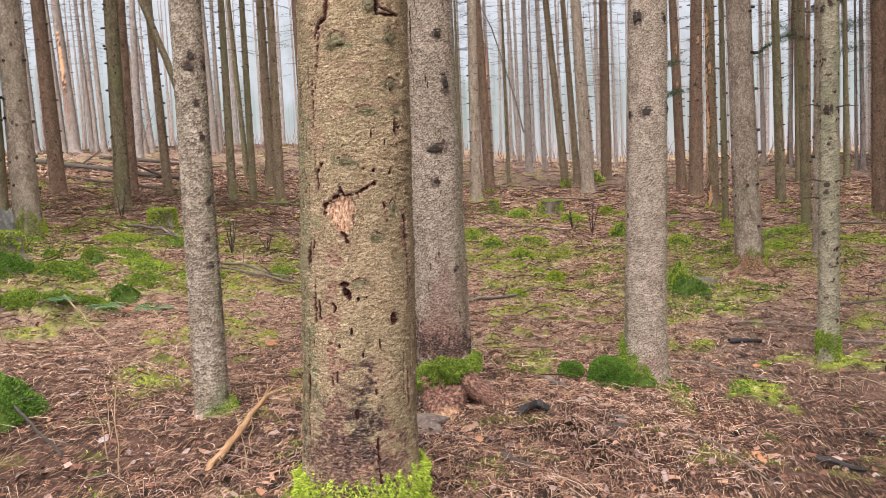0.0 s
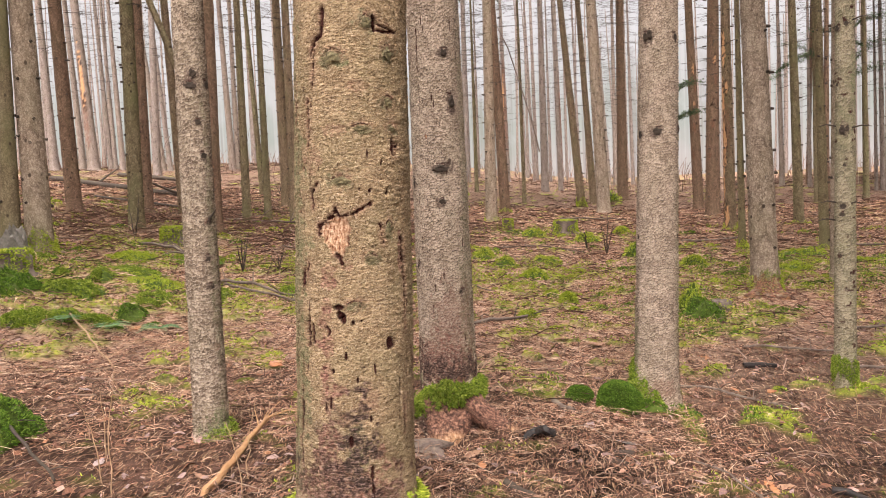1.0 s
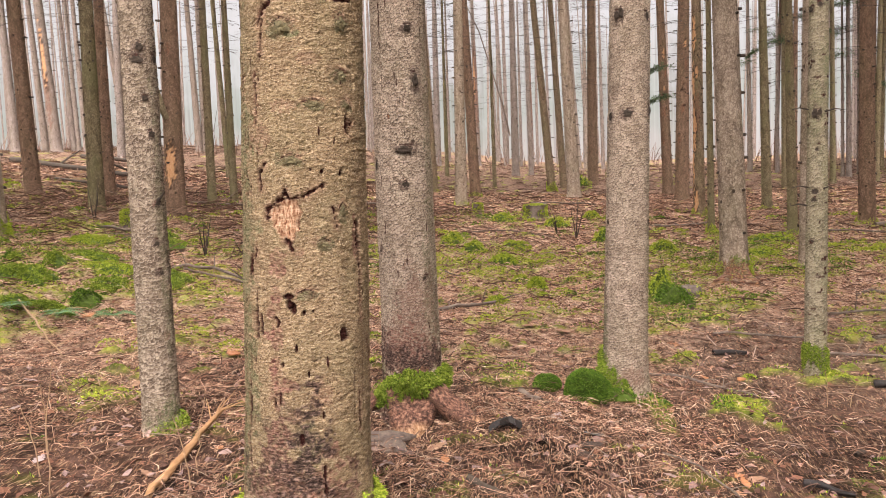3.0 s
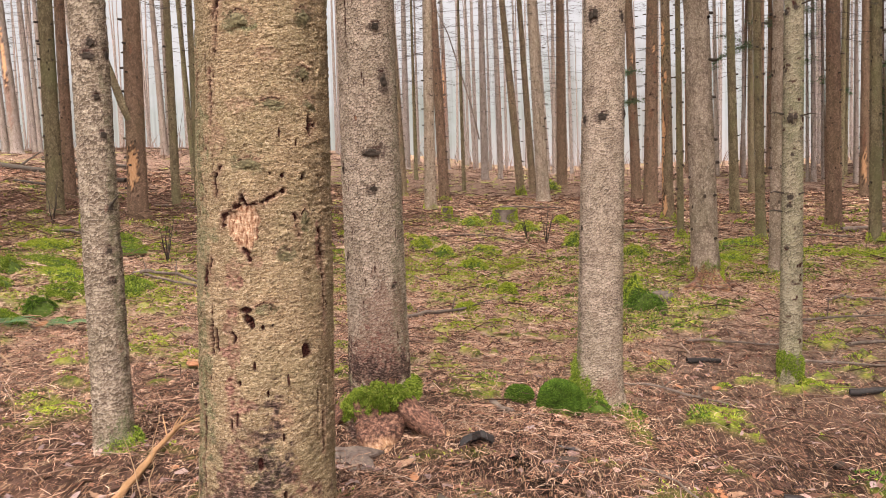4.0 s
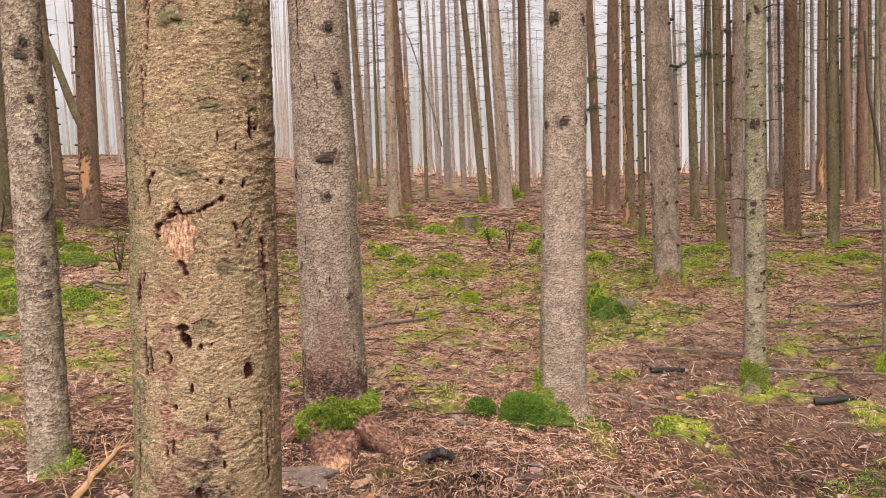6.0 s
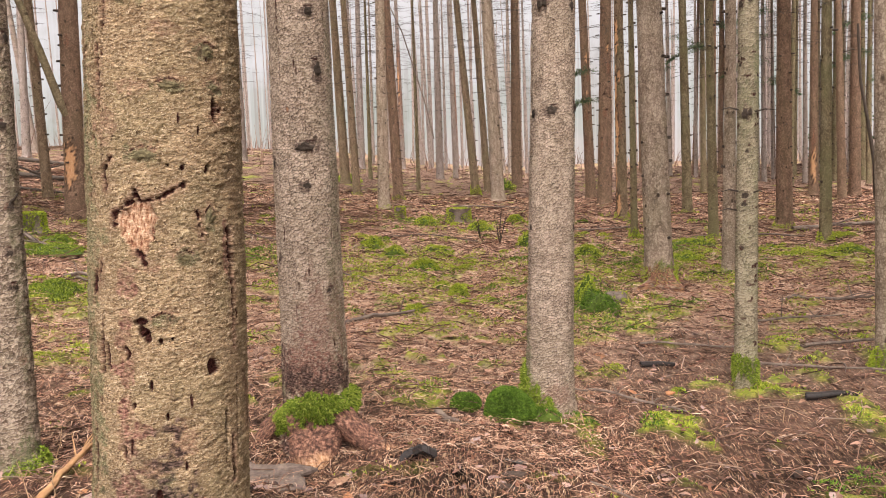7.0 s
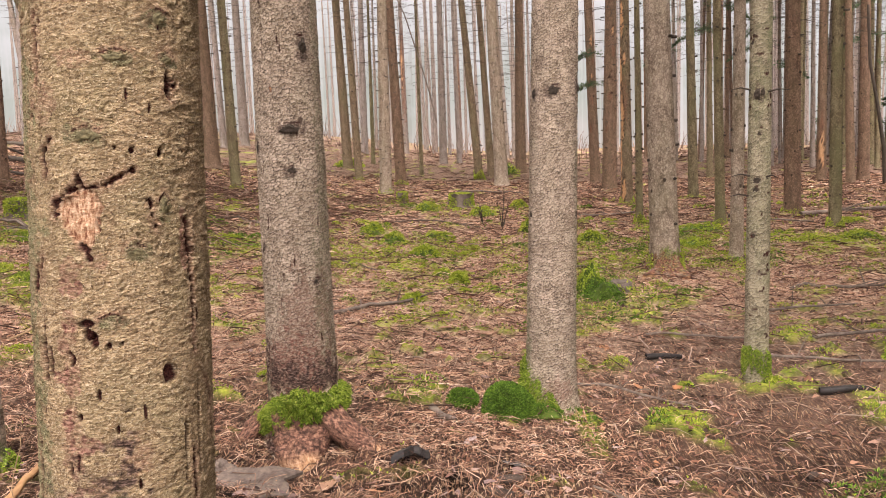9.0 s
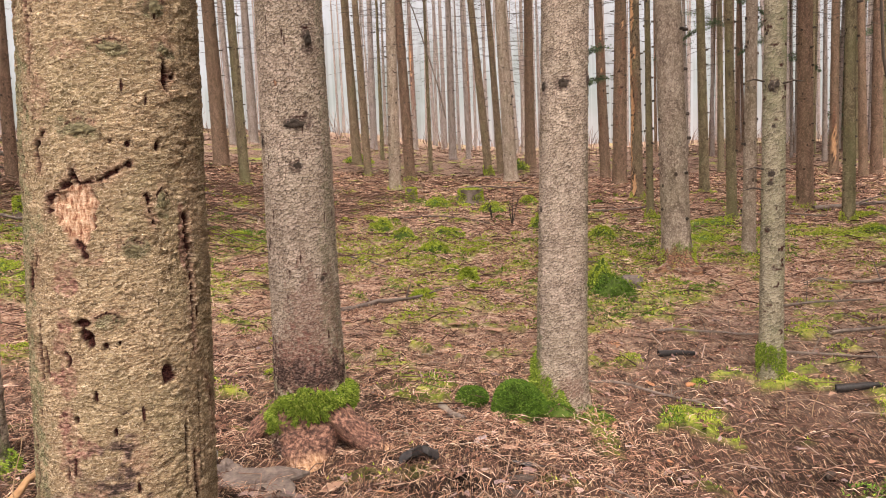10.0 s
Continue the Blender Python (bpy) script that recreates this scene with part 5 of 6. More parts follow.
spruce(11.43, 26.91, 0.273, -0.005, 0.002, "red", marks=R12_SCAR, sides=20, seed=6)
spruce(6.91, 14.64, 0.198, -0.007, 0.003, "olive", foot_moss=0.8, sides=28, dz=0.05, seed=13)
spruce(11.64, 25.29, 0.241, -0.029, 0.012, "red", seed=20)
spruce(12.38, 26.17, 0.331, -0.007, 0.003, "red", seed=27)
spruce(15.21, 31.55, 0.180, -0.010, 0.004, "olive", seed=34)
spruce(3.93, 6.00, 0.175, -0.030, 0.000, "pale", foot_moss=1.0, sides=48, dz=0.02, zd=3.0, seed=75)

# the dark dense side of the stand, closing the place: near rows unseen, added for shade
closing = np.random.default_rng(5)
for cx, cy in [(6.5 + 2.9 * i + closing.normal(0, 0.6), -7 + 2.8 * j + closing.normal(0, 0.6)) for i in range(6) for j in range(8)]:
    if cx > 0.75 * cy + 3.5:
        spruce(cx, cy, closing.uniform(0.2, 0.36), closing.normal(0, 0.012), 0.0, "brown" if closing.random() < 0.6 else "red", sides=14, dz=0.3, shade_crown=True)
for cx, cy in [(11 + 4.2 * i + closing.normal(0, 1.2), 32 + 6 * j + closing.normal(0, 1.5)) for i in range(6) for j in range(4)]:
    spruce(cx, cy, closing.uniform(0.14, 0.3), closing.normal(0, 0.015), 0.0, "olive" if closing.random() < 0.5 else "red", sides=12, dz=0.4)


# unseen spruces added on the other hand to darken that side
for cx, cy in [(-6.5 - 2.9 * i + closing.normal(0, 0.6), -7 + 2.8 * j + closing.normal(0, 0.6)) for i in range(5) for j in range(7)]:
    if cx < -0.9 * cy - 4.5:
        spruce(cx, cy, closing.uniform(0.2, 0.36), closing.normal(0, 0.012), 0.0, "brown" if closing.random() < 0.6 else "olive", sides=14, dz=0.3, shade_crown=True)
for i in range(40):
    a, d = radians(19 + 0.5 * i + closing.normal(0, 0.5)), closing.uniform(33, 62)
    spruce(0.7 + d * math.sin(a), d * math.cos(a), closing.uniform(0.16, 0.36), closing.normal(0, 0.012), 0.0, ("red", "brown", "olive")[i % 3], sides=12, dz=0.4)


def young_spruce(x, y, tall, seed):
    """A spruce still green down to the ground."""
    root = thing("young_spruce", None, "young dark green spruce with boughs to the ground", "tree", group="young spruces", m=Matrix.Translation((x, y, float(floor_height(x, y)) - 0.05)))
    v, f = tube(np.stack([0 * np.arange(5), 0 * np.arange(5), np.linspace(0, tall, 5)], 1), np.linspace(0.09, 0.01, 5), 8)
    part("trunk", mesh_of("trunk", v, f, BARK["brown"], uv=v[:, ::2]), root)
    part("crown", YOUNG_CROWN, root, m=Matrix.Rotation(seed, 4, "Z") @ Matrix.Diagonal((tall / 22 * 1.3, tall / 22 * 1.3, tall / 22, 1)))


YOUNG_CROWN = crown_mesh(90, 22, 0.08, 320)
for q in range(5):
    a, d = radians((22, 26, 29.5, 33, 37)[q]), 48 + (q * 7) % 18
    young_spruce(0.7 + d * math.sin(a), d * math.cos(a), 6.0 + (q * 3.7) % 5, q)


def build_far_thicket():
    """Bare saplings and brush along the far edge of the stand."""
    rng, pieces = np.random.default_rng(33), []
    for _ in range(1500):
        a, d = math.radians(rng.uniform(-44, 44)), rng.uniform(40, 118)
        x, y = 0.7 + d * math.sin(a), d * math.cos(a)
        z, tall = float(lie(x, y)), rng.uniform(0.4, 1.0) * rng.choice([1, 1, 2.5])
        lean = rng.normal(0, 0.3, 2) * tall
        pieces.append(tube(np.array([(x, y, z - 0.1), (x + lean[0] * 0.4, y + lean[1] * 0.4, z + tall * 0.55), (x + lean[0], y + lean[1], z + tall)]), np.array([0.00032, 0.00024, 0.0001]) * d * rng.uniform(0.6, 1.4), 3, cap=False))
    v, f = fuse(pieces)
    thing("far_thicket", mesh_of("far_thicket", v, f, TWIG, smooth=False), "bare pale saplings and brush at the far edge of the wood", "brush", kind="stuff")


build_far_thicket()


def build_far_wood():
    """Thin trunks of the farthest rows, their colour paled for haze, closing the gaps before the distance."""
    rng, pieces = np.random.default_rng(21), []
    for _ in range(240):
        a, d = math.radians(rng.uniform(-42, 42)), rng.uniform(62, 120)
        x, y = 0.7 + d * math.sin(a), d * math.cos(a)
        z = float(floor_height(x, y))
        lean = rng.normal(0, 0.02)
        tall = rng.uniform(16, 24)
        ts = np.linspace(0, 1, 6)[:, None]
        pts = np.array([x, y, z - 0.3]) + np.array([lean * tall, 0, tall]) * ts
        pieces.append(tube(pts, np.linspace(1, 0.25, 6) * rng.uniform(0.07, 0.2), 8))
    v, f = fuse(pieces)
    thing("far_wood", mesh_of("far_wood", v, f, BARK["ash"], uv=np.stack([v[:, 0], v[:, 2]], -1)), "thin spruce trunks in the distance, paled for haze", "trees", kind="stuff")


build_far_wood()


# ---- things on the floor ----
def on_floor(x, y, lift=0.0):
    return float(floor_height(x, y)) + lift


def moss_cushion(x, y, wide, deep, high, label, leaf=None, count=900, size=0.02, turn=0.0, seed=0, lift=0.0, dome=False):
    """A rounded, lumpy cushion thickly set with moss leaves."""
    rng = np.random.default_rng(seed + 100)
    rings, sides = 16, 44
    th, q = np.meshgrid(np.linspace(0, 2 * np.pi, sides, endpoint=False), np.linspace(0, 1, rings))

    def surface(a, s):
        wob = 1 + 0.28 * (vnoise((np.cos(a) + 2) * 2.2 + seed, (np.sin(a) + 2) * 2.2, seed=seed % 9) - 0.5) * 2 * s
        px, py = s * np.cos(a) * wide + 9, s * np.sin(a) * deep + 9 + seed
        lump = 1 + 0.6 * (vnoise(px * 7, py * 7, seed=3) - 0.5) + 0.5 * (vnoise(px * 17, py * 17, seed=4) - 0.5)
        if dome:
            wob, lump = 1 + 0.35 * (wob - 1), 1 + 0.25 * (lump - 1)
            bulge = np.sin(np.clip(s, 0, 1.02) * 1.75) / np.sin(1.5708)
            return np.stack([wide / 2 * bulge * np.cos(a) * wob, deep / 2 * bulge * np.sin(a) * wob, high * (np.cos(np.clip(s, 0, 1.02) * 1.75) + 0.18) / 1.18 * lump], -1)
        return np.stack([wide / 2 * s * np.cos(a) * wob, deep / 2 * s * np.sin(a) * wob, high * np.clip(1 - s**2.4, 0, 1) ** 0.75 * lump - 0.02 * s], -1)

    v = surface(th, q).reshape(-1, 3) - [0, 0, 0.012]
    i = np.arange(rings - 1)[:, None] * sides + np.arange(sides)[None]
    j = np.arange(rings - 1)[:, None] * sides + (np.arange(sides)[None] + 1) % sides
    f = np.stack([i, i + sides, j + sides, j], -1).reshape(-1, 4)[:, ::-1]
    m = pose(x, y, on_floor(x, y, lift), 0, 0, turn)
    root = thing("moss_cushion", mesh_of("moss_cushion", v, f, MOSS_BED), label, "moss", group="moss cushions", m=m)
    a, s = rng.random(count) * 6.283, np.sqrt(rng.random(count))
    p = surface(a, s)
    e = 0.01
    du, dv = surface(a + e, s) - p, surface(a, np.clip(s + e, 0, 1.02)) - p
    n = np.cross(dv, du)
    n *= np.sign(n[:, 2:3]) / (np.linalg.norm(n, axis=1, keepdims=True) + 1e-9)
    hollow = vnoise((p[:, 0] + 9) * 15, (p[:, 1] + 9) * 15, seed=seed % 7) * 0.6 + vnoise((p[:, 0] + 9) * 38, (p[:, 1] + 9) * 38, seed=2) * 0.4
    keep = hollow + 0.1 * rng.normal(size=count) > (0.2 if dome else 0.42)
    p, n, hollow = p[keep], n[keep], hollow[keep]
    v, f = sprigs(p + n * (size * 2.0 * (hollow - 0.32))[:, None], n, size, rng, 3, 0.9, 0.28)
    part("moss_leaf", mesh_of("moss_leaf", v, f, leaf or MOSS, smooth=False), root, kind="stuff")
    return root


def tree_stump(x, y, r, high, label, mossy=0.6, seed=0, top_moss=True):
    rng = np.random.default_rng(seed)
    sides, zs = 26, np.array([-0.15, 0.0, 0.04, 0.1, 0.5 * high, 0.85 * high, high])
    th = np.linspace(0, 2 * np.pi, sides, endpoint=False)
    grow = np.array([1.5, 1.35, 1.2, 1.08, 1.0, 0.98, 0.96])
    rr = r * grow[:, None] * (1 + 0.1 * np.cos(4 * th + seed)[None] + 0.07 * rng.normal(size=(7, sides)))
    z = zs[:, None] + np.where(np.arange(7) == 6, 1, 0)[:, None] * rng.normal(0, 0.05 * high, (7, sides))
    v = np.stack([rr * np.cos(th), rr * np.sin(th), z + 0 * rr], -1).reshape(-1, 3)
    i = np.arange(6)[:, None] * sides + np.arange(sides)[None]
    j = np.arange(6)[:, None] * sides + (np.arange(sides)[None] + 1) % sides
    f = np.stack([i, j, j + sides, i + sides], -1).reshape(-1, 4)
    root = thing("tree_stump", None, label, "stump", m=pose(x, y, on_floor(x, y), 0, 0, seed * 40))
    part("stump_side", mesh_of("stump_side", v, f, OLD_WOOD, uv=v[:, :2]), root, "grey crumbling stump wood")
    inner = np.concatenate([v[-sides:], v[-sides:] * [0.5, 0.5, 0.97], [[0, 0, high * 0.93]]])
    a = np.arange(sides)
    b = (a + 1) % sides
    f = np.concatenate([np.stack([a, b, sides + b], 1), np.stack([a, sides + b, sides + a], 1), np.stack([sides + a, sides + b, 0 * a + 2 * sides], 1)])
    part("stump_top", mesh_of("stump_top", inner, f, OLD_WOOD), root)
    n = int(2600 * mossy * max(r, 0.12) * 3)
    aa = rng.random(n) * 6.283
    zz = high * rng.random(n) ** 0.8
    keep = vnoise(aa * 1.6 + 9, zz * 6, seed=seed % 9) > 0.62 - 0.4 * mossy
    aa, zz = aa[keep], zz[keep]
    rad = r * (1.03 + 0.35 * np.exp(-zz / 0.06))
    p, nn = np.stack([rad * np.cos(aa), rad * np.sin(aa), zz], 1), np.stack([np.cos(aa), np.sin(aa), 0.4 + 0 * aa], 1)
    if top_moss:
        k = n // 2
        t2, s2 = rng.random(k) * 6.283, r * np.sqrt(rng.random(k))
        p = np.concatenate([p, np.stack([s2 * np.cos(t2), s2 * np.sin(t2), 0 * s2 + high], 1)])
        nn = np.concatenate([nn, np.tile([0, 0, 1.0], (k, 1))])
    v, f = sprigs(p, nn, 0.035, rng, 3, 0.9, 0.4)
    part("moss", mesh_of("moss", v, f, MOSS, smooth=False), root, "yellow-green moss", kind="stuff")
    return root


def fallen(name, category, label, a, b, r, material, sides=9, sag=0.0, lift=0.0, taper=0.6, rough=0.12, wander=0.03, seed=0, twigs=0):
    """A log, branch or stick lying on the floor from a to b (plan places)."""
    rng = np.random.default_rng(seed + 7)
    n = 11
    t = np.linspace(0, 1, n)
    long = math.hypot(b[0] - a[0], b[1] - a[1])
    x, y = a[0] + (b[0] - a[0]) * t, a[1] + (b[1] - a[1]) * t
    w = np.cumsum(rng.normal(0, wander * long / 4, n))
    w -= w[0] + (w[-1] - w[0]) * t
    x, y = x - w * (b[1] - a[1]) / long, y + w * (b[0] - a[0]) / long
    z = np.array([on_floor(*q) for q in zip(x, y)])
    z = np.maximum(np.convolve(np.pad(z, 2, "edge"), np.ones(5) / 5, "valid"), z) + r * 0.7 + lift + sag * np.sin(np.pi * t)
    pts = np.stack([x, y, z], 1)
    c = pts[0].copy()
    v, f = tube(pts - c, r * (1 - (1 - taper) * t), sides, rough=rough, seed=seed)
    root = thing(name, mesh_of(name, v, f, material, uv=v[:, :2]), label, category, m=Matrix.Translation(c))
    for k in range(twigs):
        q = rng.integers(2, n - 1)
        side = np.array([rng.normal(), rng.normal(), abs(rng.normal()) * 0.6])
        side *= long * rng.uniform(0.08, 0.25) / np.linalg.norm(side)
        p0 = pts[q] - c
        v, f = tube(np.stack([p0, p0 + side * 0.5 + [0, 0, 0.01], p0 + side]), [r * 0.4, r * 0.3, r * 0.12], 5)
        part("twig", mesh_of("twig", v, f, material, uv=v[:, :2]), root)
    return root


def oak_leaf(x, y, long, turn, material, label, curl=0.35, tilt=0, lift=0.012):
    """A lobed dead leaf, folded along its rib and curled."""
    t = np.linspace(0, 1, 25)
    half = 0.3 * np.sin(np.pi * t**0.85) ** 0.8 * (0.72 + 0.28 * np.cos(2 * np.pi * 4.2 * t + 0.6)) + 0.012
    rib = np.stack([0 * t, t - 0.5, curl * (t - 0.4) ** 2 * 0.6], 1)
    left = rib + np.stack([-half, 0.06 * np.cos(8 * np.pi * t) * half / 0.3, half * curl * 0.8], 1)
    right = rib + np.stack([half, 0.06 * np.cos(8 * np.pi * t) * half / 0.3, half * curl * 0.55], 1)
    v = np.concatenate([left, rib, right]) * long
    n = len(t)
    i = np.arange(n - 1)
    f = np.concatenate([np.stack([i, i + n, i + n + 1, i + 1], 1), np.stack([i + n, i + 2 * n, i + 2 * n + 1, i + n + 1], 1)])
    stalk_v, stalk_f = tube(np.array([(0, -0.5, 0.05), (0.01, -0.62, 0.04), (0.03, -0.72, 0.06)]) * long, [0.012 * long, 0.01 * long, 0.008 * long], 4)
    v2, f2 = fuse([(v, f), (v - [0, 0, 0.012 * long], f[:, ::-1])])
    root = thing("oak_leaf", mesh_of("oak_leaf", v2, f2, material), label, "leaf", group="fallen leaves", m=pose(x, y, on_floor(x, y, lift), tilt, tilt * 0.6, turn))
    part("leaf_stalk", mesh_of("leaf_stalk", stalk_v, stalk_f, material), root)
    return root


def spruce_cone(x, y, long, turn, seed=0):
    """A lying cone: overlapping scales in spirals on a core."""
    v, f = tube(np.stack([np.linspace(-0.5, 0.5, 9), 0 * np.arange(9), 0 * np.arange(9)], 1) * long, long * 0.14 * np.sin(np.linspace(0.5, 2.85, 9)) ** 0.6, 10)
    pieces = [(v, f)]
    for k in range(80):
        q, a = k / 80 - 0.5, k * 2.399
        rad = long * 0.15 * math.sin(0.45 + (q + 0.5) * 2.4) ** 0.6
        c = np.array([q * long, rad * math.cos(a), rad * math.sin(a)])
        out, side, ahead = np.array([0, math.cos(a), math.sin(a)]), np.array([0, -math.sin(a), math.cos(a)]), np.array([1.0, 0, 0])
        w = long * 0.06
        quad = np.stack([c - side * w, c + side * w, c + side * w * 0.6 + ahead * w * 2 + out * w * 0.55, c - side * w * 0.6 + ahead * w * 2 + out * w * 0.55])
        pieces.append((quad, np.array([[0, 1, 2, 3]])))
    v, f = fuse(pieces)
    return thing("spruce_cone", mesh_of("spruce_cone", v, f, CONE, smooth=False), "dark wet spruce cone lying in the litter", "cone", group="fallen cones", m=pose(x, y, on_floor(x, y, long * 0.12), 0, 6, turn))


def slab(name, category, label, x, y, wide, long, thick, material, turn=0, tilt=0, arch=0.0, lift=0.0, seed=0, ragged=0.16):
    """A ragged flat piece with thickness: bark, chip or stone."""
    rng = np.random.default_rng(seed + 31)
    sides, rings = 22, 6
    th = np.linspace(0, 2 * np.pi, sides, endpoint=False)
    edge = 1 / (np.abs(np.cos(th)) ** 5 + np.abs(np.sin(th)) ** 5) ** 0.2 * (1 + ragged * rng.normal(size=sides))
    top = []
    for q in np.linspace(0, 1, rings):
        px, py = wide / 2 * q * edge * np.cos(th), long / 2 * q * edge * np.sin(th)
        pz = arch * (1 - (2 * px / wide) ** 2) + 0.2 * thick * rng.normal(size=sides) + (thick / 2 if q < 0.95 else thick * 0.3)
        top.append(np.stack([px, py, pz], -1))
    top = np.concatenate(top)
    low = top - [0, 0, thick]
    i = np.arange(rings - 1)[:, None] * sides + np.arange(sides)[None]
    j = np.arange(rings - 1)[:, None] * sides + (np.arange(sides)[None] + 1) % sides
    f = np.stack([i, i + sides, j + sides, j], -1).reshape(-1, 4)
    n = len(top)
    a = (rings - 1) * sides + np.arange(sides)
    b = (rings - 1) * sides + (np.arange(sides) + 1) % sides
    rim = np.stack([a, a + n, b + n, b], 1)
    f = np.concatenate([f, f[:, ::-1] + n, rim])
    return thing(name, mesh_of(name, np.concatenate([top, low]), f, material, smooth=False), label, category, m=pose(x, y, on_floor(x, y, lift + thick / 2), tilt, 0, turn))


def fern(x, y, size, seed, label):
    """A low fern: arching fronds with paired, narrowing leaflets."""
    rng = np.random.default_rng(seed)
    root = thing("fern", None, label, "fern", group="ferns on the bank", m=pose(x, y, on_floor(x, y, 0.06)))
    for k in range(7):
        a = 6.283 * k / 6 + rng.normal(0, 0.3)
        d, s = np.array([math.cos(a), math.sin(a), 0]), np.array([-math.sin(a), math.cos(a), 0])
        long = size * rng.uniform(0.75, 1.15)
        t = np.linspace(0, 1, 17)[:, None]
        rib = d * long * t + np.array([0, 0, 1]) * long * (0.55 * t - 0.6 * t**2)
        frond = part("frond", mesh_of("frond", *tube(rib, np.linspace(0.003, 0.001, 17), 4), FERN), root)
        pieces = []
        for i in range(2, 17):
            reach = long * 0.24 * math.sin(math.pi * (i / 17) ** 0.7) + 0.008
            for sign in (-1, 1):
                tip = rib[i] + (s * sign + d * 0.45) * reach + np.array([0, 0, -0.12 * reach])
                w = d * long * 0.022
                mid = (rib[i] + tip) / 2 + np.array([0, 0, 0.04 * reach])
                pieces.append((np.stack([rib[i] - w * 0.6, rib[i] + w * 0.6, mid + w, mid - w]), np.array([[0, 1, 2, 3]])))
                pieces.append((np.stack([mid - w, mid + w, tip + w * 0.1, tip - w * 0.1]), np.array([[0, 1, 2, 3]])))
        v, f = fuse(pieces)
        part("leaflet", mesh_of("leaflet", v, f, FERN, smooth=False), frond, kind="stuff")
    return root


def dry_stalk(x, y, high, lean, turn, seed=0):
    rng = np.random.default_rng(seed)
    t = np.linspace(0, 1, 9)[:, None]
    d = np.array([math.cos(turn), math.sin(turn), 0])
    pts = d * lean * t**2 + np.array([0, 0, high]) * t * (1 - 0.12 * t) + rng.normal(0, 0.004, (9, 3))
    v, f = tube(pts, np.linspace(0.0035, 0.0014, 9), 5)
    return thing("dry_stalk", mesh_of("dry_stalk", v, f, STALK), "thin dry tan plant stalk standing in the litter", "stalk", group="dry stalks", m=Matrix.Translation((x, y, on_floor(x, y, -0.02))))


STALK = simple("dry_stalk_tan", (0.2, 0.12, 0.07), (0.4, 0.27, 0.16), 60)

# moss cushions
moss_cushion(1.05, 4.64, 0.285, 0.27, 0.19, "dense dark green moss cushion against a spruce foot", MOSS_DEEP, 9000, 0.015, seed=1, lift=-0.02, dome=True)
moss_cushion(0.80, 4.72, 0.16, 0.14, 0.09, "small dark green moss cushion in the litter", MOSS_DEEP, 2600, 0.014, seed=2, lift=-0.01, dome=True)
moss_cushion(1.25, 4.66, 0.2, 0.14, 0.03, "flat dark green moss mat at a spruce foot", MOSS_DEEP, 1100, 0.016, seed=12)
moss_cushion(2.08, 8.15, 0.42, 0.5, 0.19, "green moss mound beside a cut stump", MOSS_DEEP, 2600, 0.024, seed=3)
moss_cushion(2.0, 8.45, 0.3, 0.34, 0.26, "yellow-green moss mound beside a cut stump", MOSS, 1500, 0.024, seed=4)
for q, (cx, cy, w, h) in enumerate(((0.43, 10.43, 0.22, 0.12), (0.27, 8.1, 0.26, 0.07), (0.75, 9.0, 0.16, 0.07), (0.66, 9.6, 0.2, 0.09), (-0.41, 12.78, 0.4, 0.14), (0.1, 12.0, 0.45, 0.12), (-0.9, 14.0, 0.4, 0.16),
                                  (1.75, 14.5, 0.4, 0.22), (0.2, 13.4, 0.6, 0.14), (1.83, 20.9, 0.4, 0.15), (0.93, 18.6, 0.6, 0.14), (-0.3, 19.4, 0.6, 0.18), (2.6, 13.2, 0.5, 0.2))):
    moss_cushion(cx, cy, w, w * 0.8, h, "bright lime-green moss cushion in the litter", MOSS, 1100, 0.022 + 0.0012 * cy, seed=20 + q)
for q, (cx, cy, w, h) in enumerate(((-3.7, 5.3, 0.6, 0.14), (-4.45, 5.75, 0.9, 0.22), (-3.4, 6.75, 0.8, 0.12), (-3.0, 7.2, 0.9, 0.15), (-3.8, 7.4, 1.1, 0.18), (-4.4, 8.0, 1.1, 0.16), (-4.6, 10.3, 1.2, 0.13),
                                  (-5.1, 9.4, 1.0, 0.12), (-2.5, 8.3, 0.7, 0.13), (-5.6, 8.0, 0.9, 0.14), (-2.75, 11.6, 1.0, 0.15), (-4.9, 11.1, 0.7, 0.2), (-4.0, 6.3, 0.9, 0.2), (-4.7, 6.4, 0.8, 0.25))):
    moss_cushion(cx, cy, w * 0.85, w * 0.7, h * 0.62, "thick green moss mound on the bank", MOSS_DEEP if q in (1, 13) else (MOSS_LEAF, MOSS, MOSS_LEAF)[q % 3], 9000 if q in (0, 1, 2, 12, 13) else 5500, 0.021, turn=q * 40, seed=50 + q, lift=-0.02)
bank = np.random.default_rng(77)
for q in range(12):
    cx, cy, w = bank.uniform(-4.9, -2.9), bank.uniform(5.0, 7.8), bank.uniform(0.2, 0.42)
    if cx > -3.2 and cy < 6.2:
        cx -= 0.7
    moss_cushion(cx, cy, w, w * 0.75, w * bank.uniform(0.18, 0.32), "lumpy green moss mound on the bank", (MOSS_LEAF, MOSS_DEEP)[q % 2], int(10000 * w), 0.018, turn=q * 50, seed=120 + q, lift=-0.01)
for q, (cx, cy, w, h) in enumerate(((5.9, 12.8, 0.9, 0.06), (6.6, 13.0, 0.6, 0.14), (4.6, 14.6, 0.9, 0.1), (4.0, 12.6, 0.7, 0.08), (5.2, 13.4, 0.7, 0.08), (7.6, 15.6, 0.6, 0.08))):
    moss_cushion(cx, cy, w, w * 0.7, h, "low yellow-green moss cushion among spruces", MOSS, 1000, 0.035, seed=80 + q)
